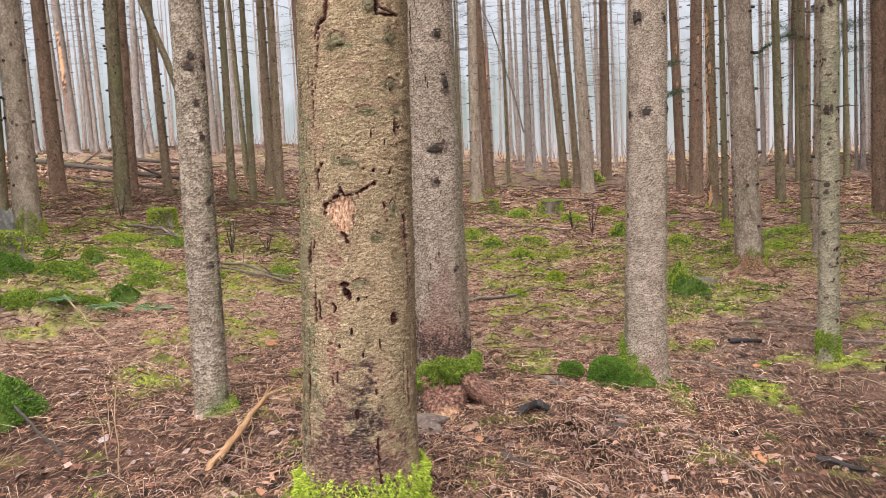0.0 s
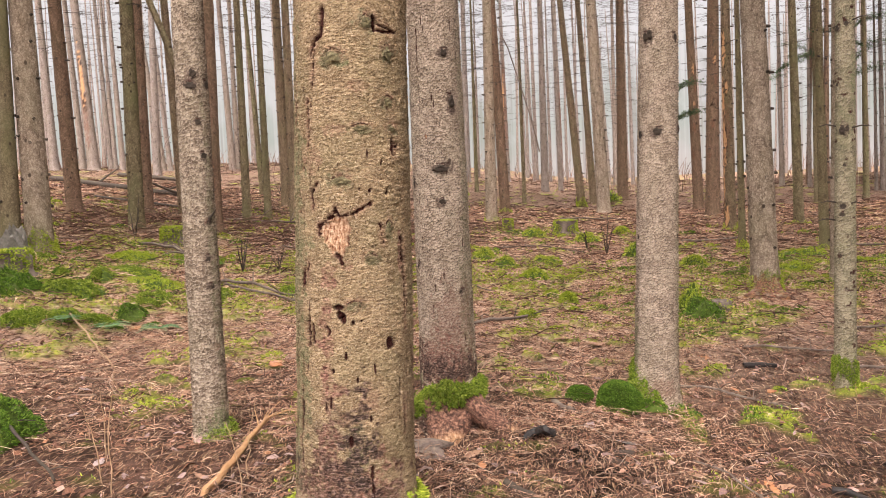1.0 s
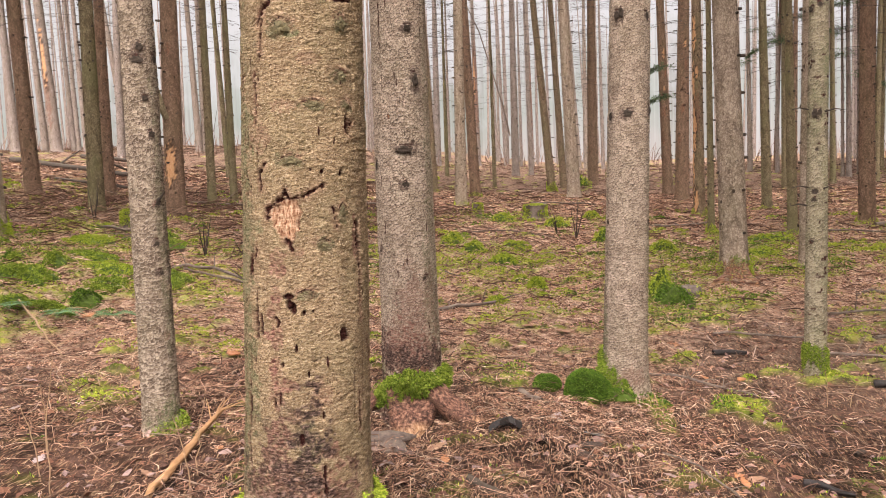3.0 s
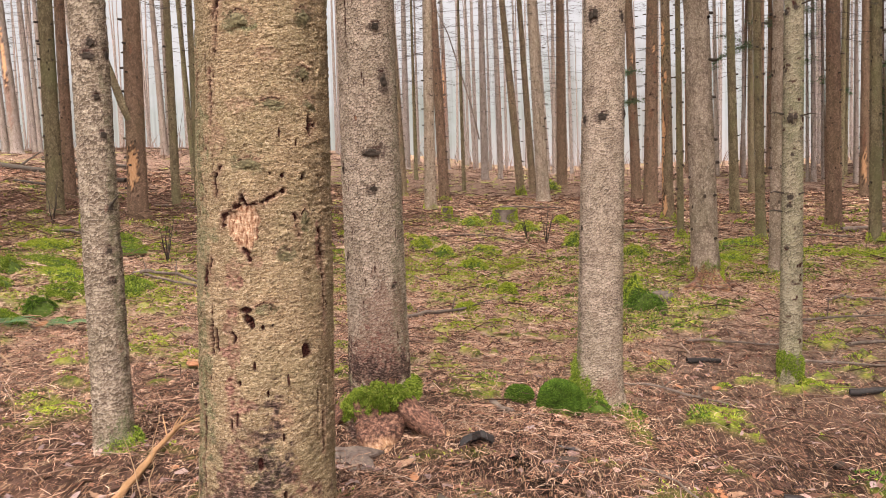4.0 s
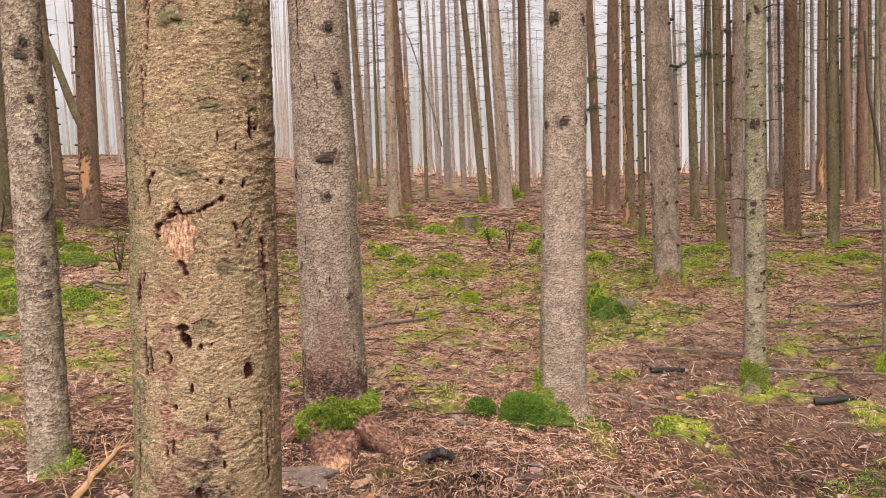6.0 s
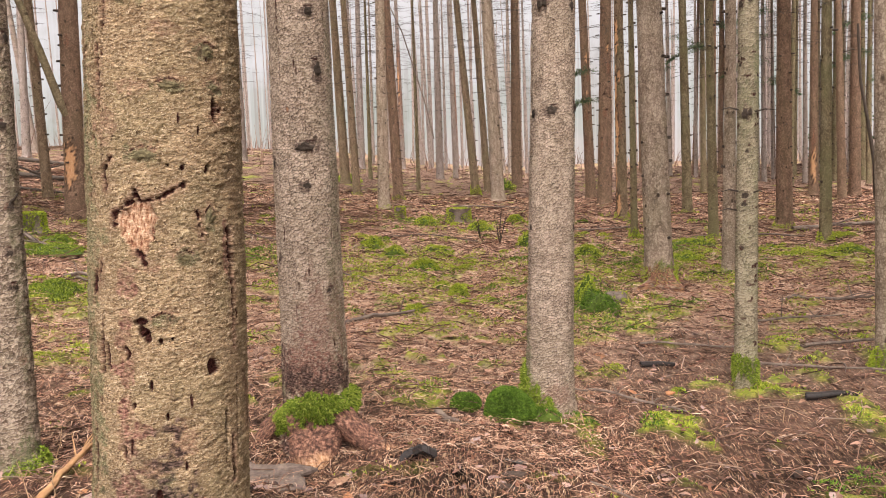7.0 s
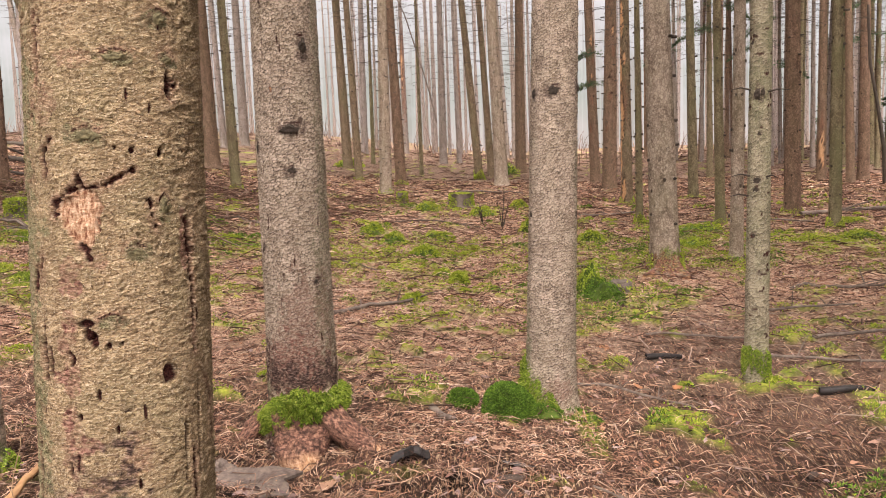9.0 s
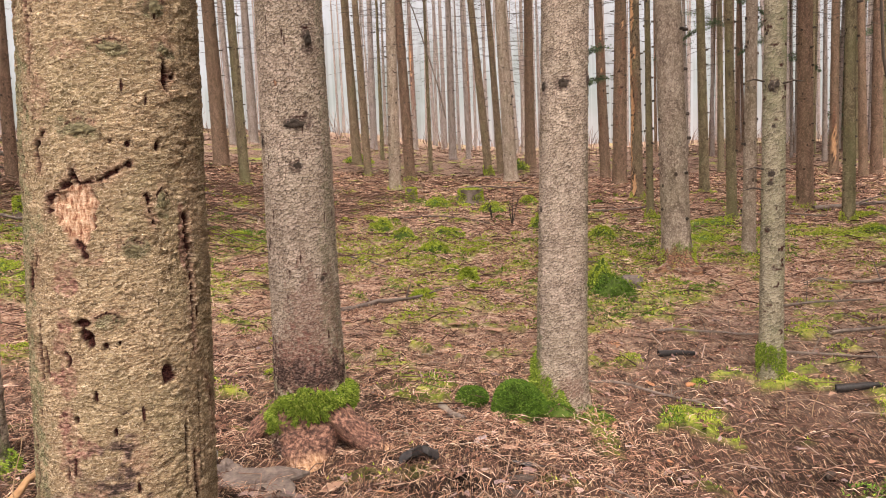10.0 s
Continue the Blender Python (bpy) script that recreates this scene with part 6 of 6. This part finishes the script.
moss_cushion(-2.3, 2.95, 0.46, 0.44, 0.19, "dark moss hummock on the bank", MOSS_DEEP, 6000, 0.022, seed=95)
moss_cushion(-4.6, 36.0, 1.2, 0.8, 0.3, "moss mound at a far spruce foot", MOSS, 500, 0.1, seed=96)
moss_cushion(2.0, 36.5, 1.0, 0.7, 0.35, "moss mound at a far spruce foot", MOSS, 500, 0.1, seed=97)

# stumps and stones
tree_stump(0.45, 20.3, 0.27, 0.36, "low cut stump capped with yellow-green moss", 0.8, 3)
tree_stump(-1.08, 21.6, 0.12, 0.32, "narrow cut stump covered with moss", 1.0, 5)
tree_stump(2.3, 8.5, 0.1, 0.1, "grey cut stump beside a moss mound", 0.15, 8, False)
tree_stump(-5.55, 11.7, 0.2, 0.3, "stump overgrown with bright yellow-green moss", 1.0, 9)
tree_stump(-4.95, 6.75, 0.26, 0.3, "dark rotten stump under moss", 0.5, 11)
slab("stone", "stone", "grey boulder at a mossy spruce foot", -5.75, 8.05, 0.26, 0.3, 0.24, GREY_STONE, 20, 15, 0.1, -0.05, 1)

# fallen wood
fallen("log", "log", "grey fallen log across the slope", (-17.6, 26.8), (-10.3, 22.8), 0.11, DRY_BRANCH, 12, seed=1, twigs=4)
fallen("log", "log", "thin grey fallen log on the slope", (-18, 32.0), (-13.0, 29.0), 0.09, DRY_BRANCH, 10, seed=2)
fallen("log", "log", "thin pale fallen pole on the slope", (-12.2, 20.5), (-8.5, 19.5), 0.05, DRY_BRANCH, 8, seed=3)
fallen("log", "log", "dark fallen pole under the spruces", (7.2, 17.0), (10.2, 17.8), 0.06, OLD_WOOD, 8, seed=4, twigs=3)
fallen("branch", "branch", "dark fallen branch under the spruces", (3.0, 18.4), (4.4, 18.7), 0.035, OLD_WOOD, 7, seed=5, twigs=4)
fallen("branch", "branch", "grey bent dead branch over moss", (-3.5, 8.5), (-2.1, 7.55), 0.02, OLD_WOOD, 7, 0.06, 0.03, seed=6, twigs=2)
fallen("branch", "branch", "grey dead branch over moss", (-3.4, 8.25), (-2.0, 7.35), 0.016, OLD_WOOD, 7, 0.03, 0.02, seed=7, twigs=2)
fallen("branch", "branch", "pale dry branch leaning on the bank", (-3.45, 5.5), (-2.45, 4.45), 0.009, STALK, 7, 0.1, 0.05, seed=8, twigs=2)
fallen("branch", "branch", "brown dead branch in the litter", (-0.35, 6.95), (0.35, 8.2), 0.022, OLD_WOOD, 7, 0.02, 0.02, seed=9, twigs=3)
fallen("branch", "branch", "brown dead branch over needle litter", (-2.2, 5.3), (-1.4, 6.1), 0.007, STALK, 7, 0.12, 0.05, seed=10, twigs=2)
fallen("branch", "branch", "broken branch piece in the litter", (0.62, 4.62), (0.76, 4.4), 0.024, OLD_WOOD, 8, seed=12, wander=0.01)
fallen("branch", "branch", "broken bark-covered branch piece in the litter", (0.45, 2.82), (0.63, 2.75), 0.022, DRY_BRANCH, 9, seed=13, wander=0.01)
fallen("branch", "branch", "dark broken branch piece in the litter", (2.08, 5.95), (2.34, 5.98), 0.025, BLACK_BARK, 8, seed=14, wander=0.01)
fallen("branch", "branch", "wet dark branch piece in the litter", (3.05, 5.3), (3.38, 5.25), 0.03, BLACK_BARK, 8, seed=15, wander=0.01)
fallen("branch", "branch", "dark wet branch piece in the litter", (2.05, 3.4), (2.28, 3.36), 0.02, BLACK_BARK, 8, seed=16, wander=0.01)
fallen("branch", "branch", "dark thin dead branch beside a moss hummock", (-2.35, 3.15), (-1.53, 2.36), 0.011, DRY_BRANCH, 7, 0.05, 0.04, seed=18, twigs=2)
for q, (x0, y0, x1, y1, rr) in enumerate(((3.3, 7.6, 4.4, 7.9, 0.014), (2.2, 6.6, 3.1, 6.5, 0.012), (3.5, 6.6, 4.9, 7.0, 0.016), (1.5, 5.3, 2.2, 5.0, 0.011), (4.1, 8.8, 5.6, 8.7, 0.02), (1.4, 3.6, 1.75, 2.9, 0.006),
                                          (2.9, 6.1, 4.2, 5.6, 0.012), (-4.2, 12.9, -3.0, 12.2, 0.02), (-6.2, 11.6, -4.4, 10.2, 0.03), (-3.9, 14.5, -2.2, 14.0, 0.025), (-7.4, 18, -5.0, 18.6, 0.035), (-1.6, 11.2, -0.4, 10.5, 0.016),
                                          (5.0, 16.2, 7.0, 15.8, 0.025), (8.2, 14.6, 9.8, 14.4, 0.03), (-0.9, 16.6, 0.9, 15.9, 0.018), (1.5, 10.6, 2.4, 9.8, 0.014), (-5.1, 22.0, -2.8, 22.6, 0.03), (0.2, 26.5, 2.2, 25.8, 0.03))):
    fallen("branch", "branch", "thin dead branch lying in the litter", (x0, y0), (x1, y1), rr, OLD_WOOD, 6, 0.04, 0.01, seed=30 + q, twigs=5)


def upright_twigs(x, y, high, seed, label):
    """A dead, much-forked little sapling."""
    rng = np.random.default_rng(seed)
    root = thing("dead_sapling", None, label, "sapling", group="dead saplings", m=Matrix.Translation((x, y, on_floor(x, y))))
    for k in range(4):
        d = rng.normal(0, 0.35, 3) + [0, 0, 1]
        t = np.linspace(0, 1, 6)[:, None]
        pts = d * high * t * rng.uniform(0.6, 1) + rng.normal(0, 0.02 * high, (6, 3)) * t
        stem = part("stem", mesh_of("stem", *tube(pts, np.linspace(0.012, 0.003, 6), 5), DRY_BRANCH), root)
        for _ in range(3):
            p0 = pts[rng.integers(2, 6)]
            v, f = tube(np.stack([p0, p0 + rng.normal(0, 0.12 * high, 3) + [0, 0, 0.1 * high]]), [0.005, 0.002], 4)
            part("twig", mesh_of("twig", v, f, DRY_BRANCH), stem)


upright_twigs(-3.7, 9.9, 0.5, 1, "dark dead sapling twigs standing in litter")
upright_twigs(-3.3, 10.2, 0.35, 2, "dark dead sapling twigs standing in litter")
upright_twigs(-6.4, 12.0, 0.5, 3, "dark dead sapling twigs standing in litter")
upright_twigs(1.3, 15.5, 0.55, 4, "brown dead sapling twigs standing in litter")
upright_twigs(0.95, 16.5, 0.5, 5, "brown dead sapling twigs standing in litter")
upright_twigs(-9.8, 28.4, 1.0, 6, "brushy dead twigs on the slope")


def splintered_stick():
    a, b = np.array([-0.875, 2.45, 0.03]), np.array([-0.90, 3.36, 0.15])
    root = thing("split_stick", None, "split orange-tan wood stick with frayed ends", "stick", m=Matrix.Translation(a))
    t = np.linspace(0, 1, 13)[:, None]
    rng = np.random.default_rng(2)
    pts = (b - a) * t + rng.normal(0, 0.006, (13, 3))
    v, f = tube(pts, 0.02 * (1 - 0.45 * t[:, 0]), 9, rough=0.7, seed=3)
    part("main_splinter", mesh_of("main_splinter", v, f, RAW_WOOD), root, "long split of raw wood")
    for k in range(5):
        p0 = (b - a) * rng.uniform(0.8, 0.98)
        d = np.array([rng.normal(0.04, 0.05), rng.normal(0.03, 0.05), rng.uniform(0.0, 0.1)])
        v, f = tube(np.stack([p0, p0 + d * 0.6 + [0, 0, 0.01], p0 + d * 1.2]), [0.005, 0.004, 0.0015], 4)
        part("splinter", mesh_of("splinter", v, f, RAW_WOOD), root)


splintered_stick()
slab("bark_piece", "bark", "curled wet black bark piece in the litter", 0.575, 3.72, 0.15, 0.11, 0.03, BLACK_BARK, 10, -30, 0.02, 0.02, 2, 0.28)
slab("bark_piece", "bark", "flat grey fallen bark plate at a spruce foot", -0.1, 3.4, 0.34, 0.3, 0.014, SLATE_BARK, 8, 6, 0.012, 0.0, 3, 0.13)
slab("bark_piece", "bark", "small dark bark plate beside a larger one", -0.3, 3.62, 0.15, 0.13, 0.016, SLATE_BARK, 40, 12, 0.01, 0.01, 6, 0.16)
slab("stone", "stone", "dark grey flat stone at a spruce foot", -0.42, 3.74, 0.1, 0.08, 0.04, GREY_STONE, 30, 10, 0.0, 0.0, 4, 0.12)
for q, (cx, cy, w, mat_, lab) in enumerate(((1.74, 3.49, 0.09, LEAF_RUST, "reddish-brown bark chip in the litter"), (1.84, 3.45, 0.08, LEAF_BROWN, "brown bark chip in the litter"), (1.8, 6.18, 0.13, LEAF_RUST, "orange bark chip in the litter"),
                                           (-1.4, 4.85, 0.15, LEAF_RUST, "orange bark chip in the litter"), (0.93, 6.6, 0.14, LEAF_BROWN, "brown bark chip in the litter"), (0.62, 6.75, 0.1, LEAF_BROWN, "brown bark chip in the litter"),
                                           (3.4, 8.3, 0.1, LEAF_BROWN, "brown bark chip in the litter"), (2.2, 5.5, 0.1, LEAF_RUST, "reddish bark chip in the litter"), (-3.0, 5.75, 0.16, LEAF_RUST, "reddish bark chip under a fern"))):
    slab("bark_chip", "bark", lab, cx, cy, w * 1.2, w * 0.6, 0.007, mat_, 37 * q, 4, 0.004, 0.0, 40 + q, 0.16)
oak_leaf(0.85, 4.03, 0.1, -30, LEAF_LILAC, "pale lilac-grey fallen oak leaf", tilt=12)
oak_leaf(0.98, 3.93, 0.1, 20, LEAF_BROWN, "brown curled fallen oak leaf", tilt=-10)
oak_leaf(0.22, 3.45, 0.11, -60, LEAF_BROWN, "tan curled fallen oak leaf", tilt=10)
oak_leaf(1.04, 4.2, 0.08, 100, LEAF_RUST, "rust-orange fallen oak leaf", tilt=24, lift=0.03)
oak_leaf(1.2, 4.05, 0.06, 40, LEAF_RUST, "rust-orange fallen oak leaf", tilt=-8)
oak_leaf(1.06, 3.76, 0.13, 80, LEAF_BLACK, "wet black fallen oak leaf", tilt=6)
oak_leaf(0.3, 3.2, 0.08, 10, LEAF_RUST, "rust-orange fallen oak leaf", tilt=8)
oak_leaf(1.62, 4.35, 0.08, 150, LEAF_LILAC, "pale lilac-grey fallen oak leaf", tilt=10)
oak_leaf(2.6, 4.6, 0.08, 70, LEAF_RUST, "rust-brown fallen oak leaf", tilt=16)
oak_leaf(1.8, 4.2, 0.06, 0, LEAF_RUST, "rust-orange fallen oak leaf", tilt=8)
oak_leaf(1.92, 5.4, 0.09, 30, LEAF_RUST, "reddish fallen oak leaf", tilt=12)
for q, (cx, cy) in enumerate(((-1.55, 2.75), (-1.0, 2.7), (-0.75, 2.9), (-1.3, 3.7), (-2.1, 3.4), (-1.8, 4.2), (-0.65, 3.3), (0.45, 3.35), (0.6, 3.0), (1.4, 3.35), (-0.9, 4.6), (1.75, 3.3), (-2.4, 4.0), (-1.5, 3.1))):
    oak_leaf(cx, cy, 0.085, q * 67, (LEAF_LILAC, LEAF_BROWN, LEAF_LILAC, LEAF_RUST)[q % 4], ("pale lilac-grey fallen oak leaf", "brown fallen oak leaf", "pale lilac-grey fallen oak leaf", "rust-orange fallen oak leaf")[q % 4], tilt=8 + 5 * (q % 3))
spruce_cone(1.03, 3.6, 0.12, 20)
spruce_cone(0.98, 3.42, 0.11, -15, 1)
spruce_cone(2.55, 4.1, 0.11, 50, 2)
spruce_cone(0.82, 6.0, 0.11, 100, 3)
fern(-3.05, 5.4, 0.2, 1, "small green fern on the mossy bank")
fern(-2.75, 5.7, 0.24, 2, "small green fern on the mossy bank")
fern(-3.35, 5.25, 0.18, 3, "small green fern on the mossy bank")
for q, (cx, cy, h, l) in enumerate(((-1.27, 2.38, 0.75, 0.06), (-1.42, 2.55, 0.5, -0.1), (-0.7, 2.5, 0.4, 0.1), (-0.78, 2.75, 0.45, -0.06), (-1.6, 2.9, 0.45, 0.12), (-0.6, 3.0, 0.35, 0.08), (2.65, 5.0, 0.3, 0.05), (2.78, 4.95, 0.25, -0.06), (-1.9, 3.6, 0.4, 0.1))):
    dry_stalk(cx, cy, h, l, q * 1.3, q)


# leaning dead stems and green boughs
def leaning_stem(name, label, pts, r, material):
    pts = np.array(pts, float)
    v, f = tube(pts - pts[0], np.linspace(r, r * 0.6, len(pts)), 9, rough=0.1)
    return thing(name, mesh_of(name, v, f, material, uv=v[:, ::2]), label, "dead stem", m=Matrix.Translation(pts[0]))


leaning_stem("leaning_stem", "mossy dead stem leaning against a spruce", ((-5.7, 13.42, 2.35), (-5.8, 13.38, 2.6), (-6.05, 13.35, 3.4), (-6.4, 13.4, 4.3), (-6.9, 13.4, 5.6), (-7.5, 13.4, 7.2)), 0.075, BARK["olive"])
leaning_stem("leaning_stem", "thin dead stem leaning among far spruces", ((-0.7, 33.0, 2.4), (-0.95, 33.0, 3.6), (-1.35, 33.0, 5.0), (-1.8, 33.0, 6.5), (-2.3, 33.0, 7.6)), 0.032, OLD_WOOD)
leaning_stem("leaning_stem", "thin bent dead stem beside a spruce", ((12.3, 24.6, 0.0), (12.25, 24.6, 1.0), (12.05, 24.6, 2.2), (11.85, 24.7, 3.4), (11.8, 24.8, 5.0)), 0.06, DRY_BRANCH)


def green_bough(x, y, z, long, turn, seed):
    """A living bough with hanging needle sprays, held by a thin stem."""
    rng = np.random.default_rng(seed)
    d = np.array([math.cos(turn), math.sin(turn), 0])
    root = thing("spruce_bough", None, "drooping green needle bough of a young spruce", "bough", group="green boughs", m=Matrix.Translation((x, y, z)))
    t = np.linspace(0, 1, 7)[:, None]
    pts = d * long * t - np.array([0, 0, 0.4 * long]) * t**2
    part("stem", mesh_of("stem", *tube(pts, np.linspace(0.012, 0.003, 7), 5), DRY_BRANCH), root)
    n = 420
    q = rng.random((n, 1))
    p = d * long * q - np.array([0, 0, 0.4 * long]) * q**2 + rng.normal(0, 1, (n, 3)) * [0.16 * long, 0.16 * long, 0.05 * long] * (1.1 - q)
    v, f = sprigs(p, np.tile(d * 0.5 + [0, 0, -0.4], (n, 1)), 0.1, rng, 3, 0.9, 0.16)
    part("needles", mesh_of("needles", v, f, NEEDLES, smooth=False), root, kind="stuff")


for q, (cx, cy, cz, l, a) in enumerate(((12.6, 35.4, 5.2, 1.6, 3.0), (12.9, 35.5, 4.4, 1.5, 0.3), (12.7, 35.6, 6.3, 1.7, 1.9), (12.8, 35.3, 7.2, 1.6, 3.4), (8.9, 30.0, 6.0, 1.5, 0.2), (8.9, 30.1, 5.2, 1.3, 2.8), (15.2, 31.2, 5.0, 1.6, 2.9), (15.3, 31.3, 4.0, 1.6, 0.4), (15.2, 31.2, 6.2, 1.6, 3.3),
                                      (11.1, 44.3, 6.0, 1.8, 2.9), (11.0, 44.4, 7.5, 1.8, 0.1), (4.9, 28.9, 3.4, 1.2, 3.2), (4.8, 28.9, 4.4, 1.2, 2.6))):
    green_bough(cx, cy, cz, l, a, 200 + q)

# ---- loose litter over the floor ----
def build_litter():
    rng = np.random.default_rng(12)

    def floor_points(count, near, far, power, lift):
        x, y, r = spread(count, near, far, rng, power)
        return np.stack([x, y, floor_height(x, y) + lift * rng.random(count)], 1), r

    def needles(p, heading, length, width, arch):
        """Thin strips pointed at both ends and bent in the middle."""
        d = np.stack([np.cos(heading), np.sin(heading), rng.normal(0, 0.13, len(p))], 1)
        s = np.stack([-np.sin(heading), np.cos(heading), rng.normal(0, 0.5, len(p))], 1)
        bend = s * (rng.normal(0, 0.09, len(p)) * length)[:, None]
        bend[:, 2] = arch
        half, w = d * (length / 2)[:, None], s * (width / 2)[:, None]
        v = np.stack([p - half, p + bend - w, p + half, p + bend + w], 1).reshape(-1, 3)
        return v, np.arange(len(v)).reshape(-1, 4)

    def thinned(p, r):
        """Fewer blades where the floor is wet and darkened for shade, and close by."""
        q = wet_shading(p[:, 0], p[:, 1])
        keep = rng.random(len(p)) > q + 0.2 * smooth01((5.5 - r) / 2)
        return p[keep], r[keep]

    p, r = thinned(*floor_points(340000, 1.9, 32, 1.1, 0.022))
    v, f = needles(p, rng.random(len(p)) * 6.283, rng.uniform(0.035, 0.13, len(p)) * (0.75 + r * 0.05), np.maximum(0.0014, 0.0006 * r) * rng.uniform(0.6, 1.6, len(p)), rng.uniform(0.0, 0.02, len(p)))
    p2, r2 = thinned(*floor_points(140000, 4.6, 14, 1.0, 0.02))
    more = needles(p2, rng.random(len(p2)) * 6.283, rng.uniform(0.04, 0.15, len(p2)), 0.0006 * r2 * rng.uniform(0.6, 1.6, len(p2)), rng.uniform(0.0, 0.02, len(p2)))
    v, f = fuse([(v, f), more])
    thing("needle_litter", mesh_of("needle_litter", v, f, STRAW, smooth=False), "dry tan needles strewn thickly on the floor", "litter", kind="stuff")
    p, r = thinned(*floor_points(34000, 1.9, 22, 1.2, 0.035))
    keep = rng.random(len(p)) < 0.3 + smooth01((vnoise(p[:, 0] * 1.7 + 30, p[:, 1] * 1.7, seed=5) - 0.35) * 3)
    p, r = p[keep], r[keep]
    v, f = ribbons(p, rng.random(len(p)) * 6.283, rng.uniform(0.08, 0.3, len(p)), np.maximum(0.0013, 0.00042 * r) * rng.uniform(0.6, 1.7, len(p)), rng.uniform(0.0, 0.05, len(p)), rng)
    thing("straw_litter", mesh_of("straw_litter", v, f, STRAW, smooth=False), "long dry grass blades lying on the floor", "litter", kind="stuff")
    p, r = floor_points(11000, 1.9, 34, 1.2, 0.025)
    v, f = rods(p, rng.random(len(p)) * 6.283, rng.uniform(0.06, 0.42, len(p)) * (0.8 + 0.02 * r), np.maximum(0.0018, 0.00042 * r) * rng.uniform(0.7, 2.0, len(p)), rng.uniform(0.0, 0.05, len(p)), rng)
    thing("twig_litter", mesh_of("twig_litter", v, f, TWIG, smooth=False), "dead brown twigs strewn on the floor", "litter", kind="stuff")
    p, r = floor_points(10000, 1.9, 18, 1.35, 0.012)
    v, f = ribbons(p, rng.random(len(p)) * 6.283, rng.uniform(0.02, 0.07, len(p)), rng.uniform(0.008, 0.035, len(p)), rng.uniform(0.002, 0.014, len(p)), rng)
    thing("leaf_litter", mesh_of("leaf_litter", v, f, LITTER, smooth=False), "small brown leaf and bark scraps on the floor", "litter", kind="stuff")
    p, r = floor_points(14000, 13, 70, 1.15, 0.03)
    v, f = rods(p, rng.random(len(p)) * 6.283, rng.uniform(0.2, 0.9, len(p)), 0.0002 * r * rng.uniform(0.7, 1.8, len(p)), rng.uniform(0.0, 0.12, len(p)), rng)
    thing("brush_litter", mesh_of("brush_litter", v, f, TWIG, smooth=False), "fallen dead branches strewn under the far spruces", "litter", kind="stuff")
    x, y = rng.uniform(-9, -1.2, 2600), rng.uniform(9.5, 22, 2600)
    heap = vnoise(x * 0.9 + 20, y * 0.9 + 70, seed=4) + 0.2 * rng.random(2600) > 0.55
    x, y = x[heap], y[heap]
    p = np.stack([x, y, floor_height(x, y) + 0.16 * rng.random(len(x)) ** 2], 1)
    v, f = rods(p, rng.random(len(p)) * 6.283, rng.uniform(0.3, 1.1, len(p)), rng.uniform(0.004, 0.009, len(p)), rng.uniform(0.0, 0.14, len(p)), rng)
    thing("dead_brush", mesh_of("dead_brush", v, f, TWIG, smooth=False), "heaps of dead brown brushwood on the slope", "brushwood", kind="stuff")
    x, y, r = spread(190000, 1.9, 24, rng, 1.2, 46)
    m = mossiness(x, y)
    keep = rng.random(len(x)) < m * 1.1
    x, y, r = x[keep], y[keep], r[keep]
    lump = 0.03 * vnoise(x * 14, y * 14, seed=2)
    p = np.stack([x, y, floor_height(x, y) + lump - 0.004], 1)
    n = np.stack([(vnoise(x * 14 + 0.3, y * 14, seed=2) - 0.5) * 1.2, (vnoise(x * 14, y * 14 + 0.3, seed=2) - 0.5) * 1.2, np.ones(len(x))], 1)
    tx, ty, tr = spread(9000, 2.2, 22, rng, 1.15, 44)
    chosen = rng.random(len(tx)) < 0.5 * mossiness(tx, ty) ** 2
    tx, ty, tr = tx[chosen], ty[chosen], tr[chosen]
    size = rng.uniform(0.035, 0.11, len(tx)) * (0.8 + 0.03 * tr)
    blades = 60
    ta, ts = rng.random((len(tx), blades)) * 6.283, np.sqrt(rng.random((len(tx), blades)))
    up = np.sqrt(np.clip(1 - ts**2, 0, 1))
    dome_n = np.stack([ts * np.cos(ta), ts * np.sin(ta), up + 0.15], -1).reshape(-1, 3)
    dome_p = np.stack([tx[:, None] + size[:, None] * ts * np.cos(ta), ty[:, None] + size[:, None] * ts * np.sin(ta), floor_height(tx, ty)[:, None] + 0.6 * size[:, None] * up - 0.005], -1).reshape(-1, 3)
    x, y, r = np.concatenate([x, dome_p[:, 0]]), np.concatenate([y, dome_p[:, 1]]), np.concatenate([r, 0.7 * np.repeat(tr, blades)])
    p, n = np.concatenate([p, dome_p]), np.concatenate([n, dome_n])
    deep = vnoise(x * 1.3 + 5, y * 1.3 + 2, seed=9) + 0.12 * rng.normal(size=len(x)) > 0.6
    for name, mask, material, label in (("moss_carpet", ~deep, MOSS, "low yellow-green moss over needle litter"), ("dark_moss_carpet", deep, MOSS_DEEP, "dense deep green moss over needle litter")):
        v, f = sprigs(p[mask], n[mask], np.maximum(0.018, 0.0028 * r[mask]), rng, 3, 0.9, 0.32)
        thing(name, mesh_of(name, v, f, material, smooth=False), label, "moss", kind="stuff")


build_litter()
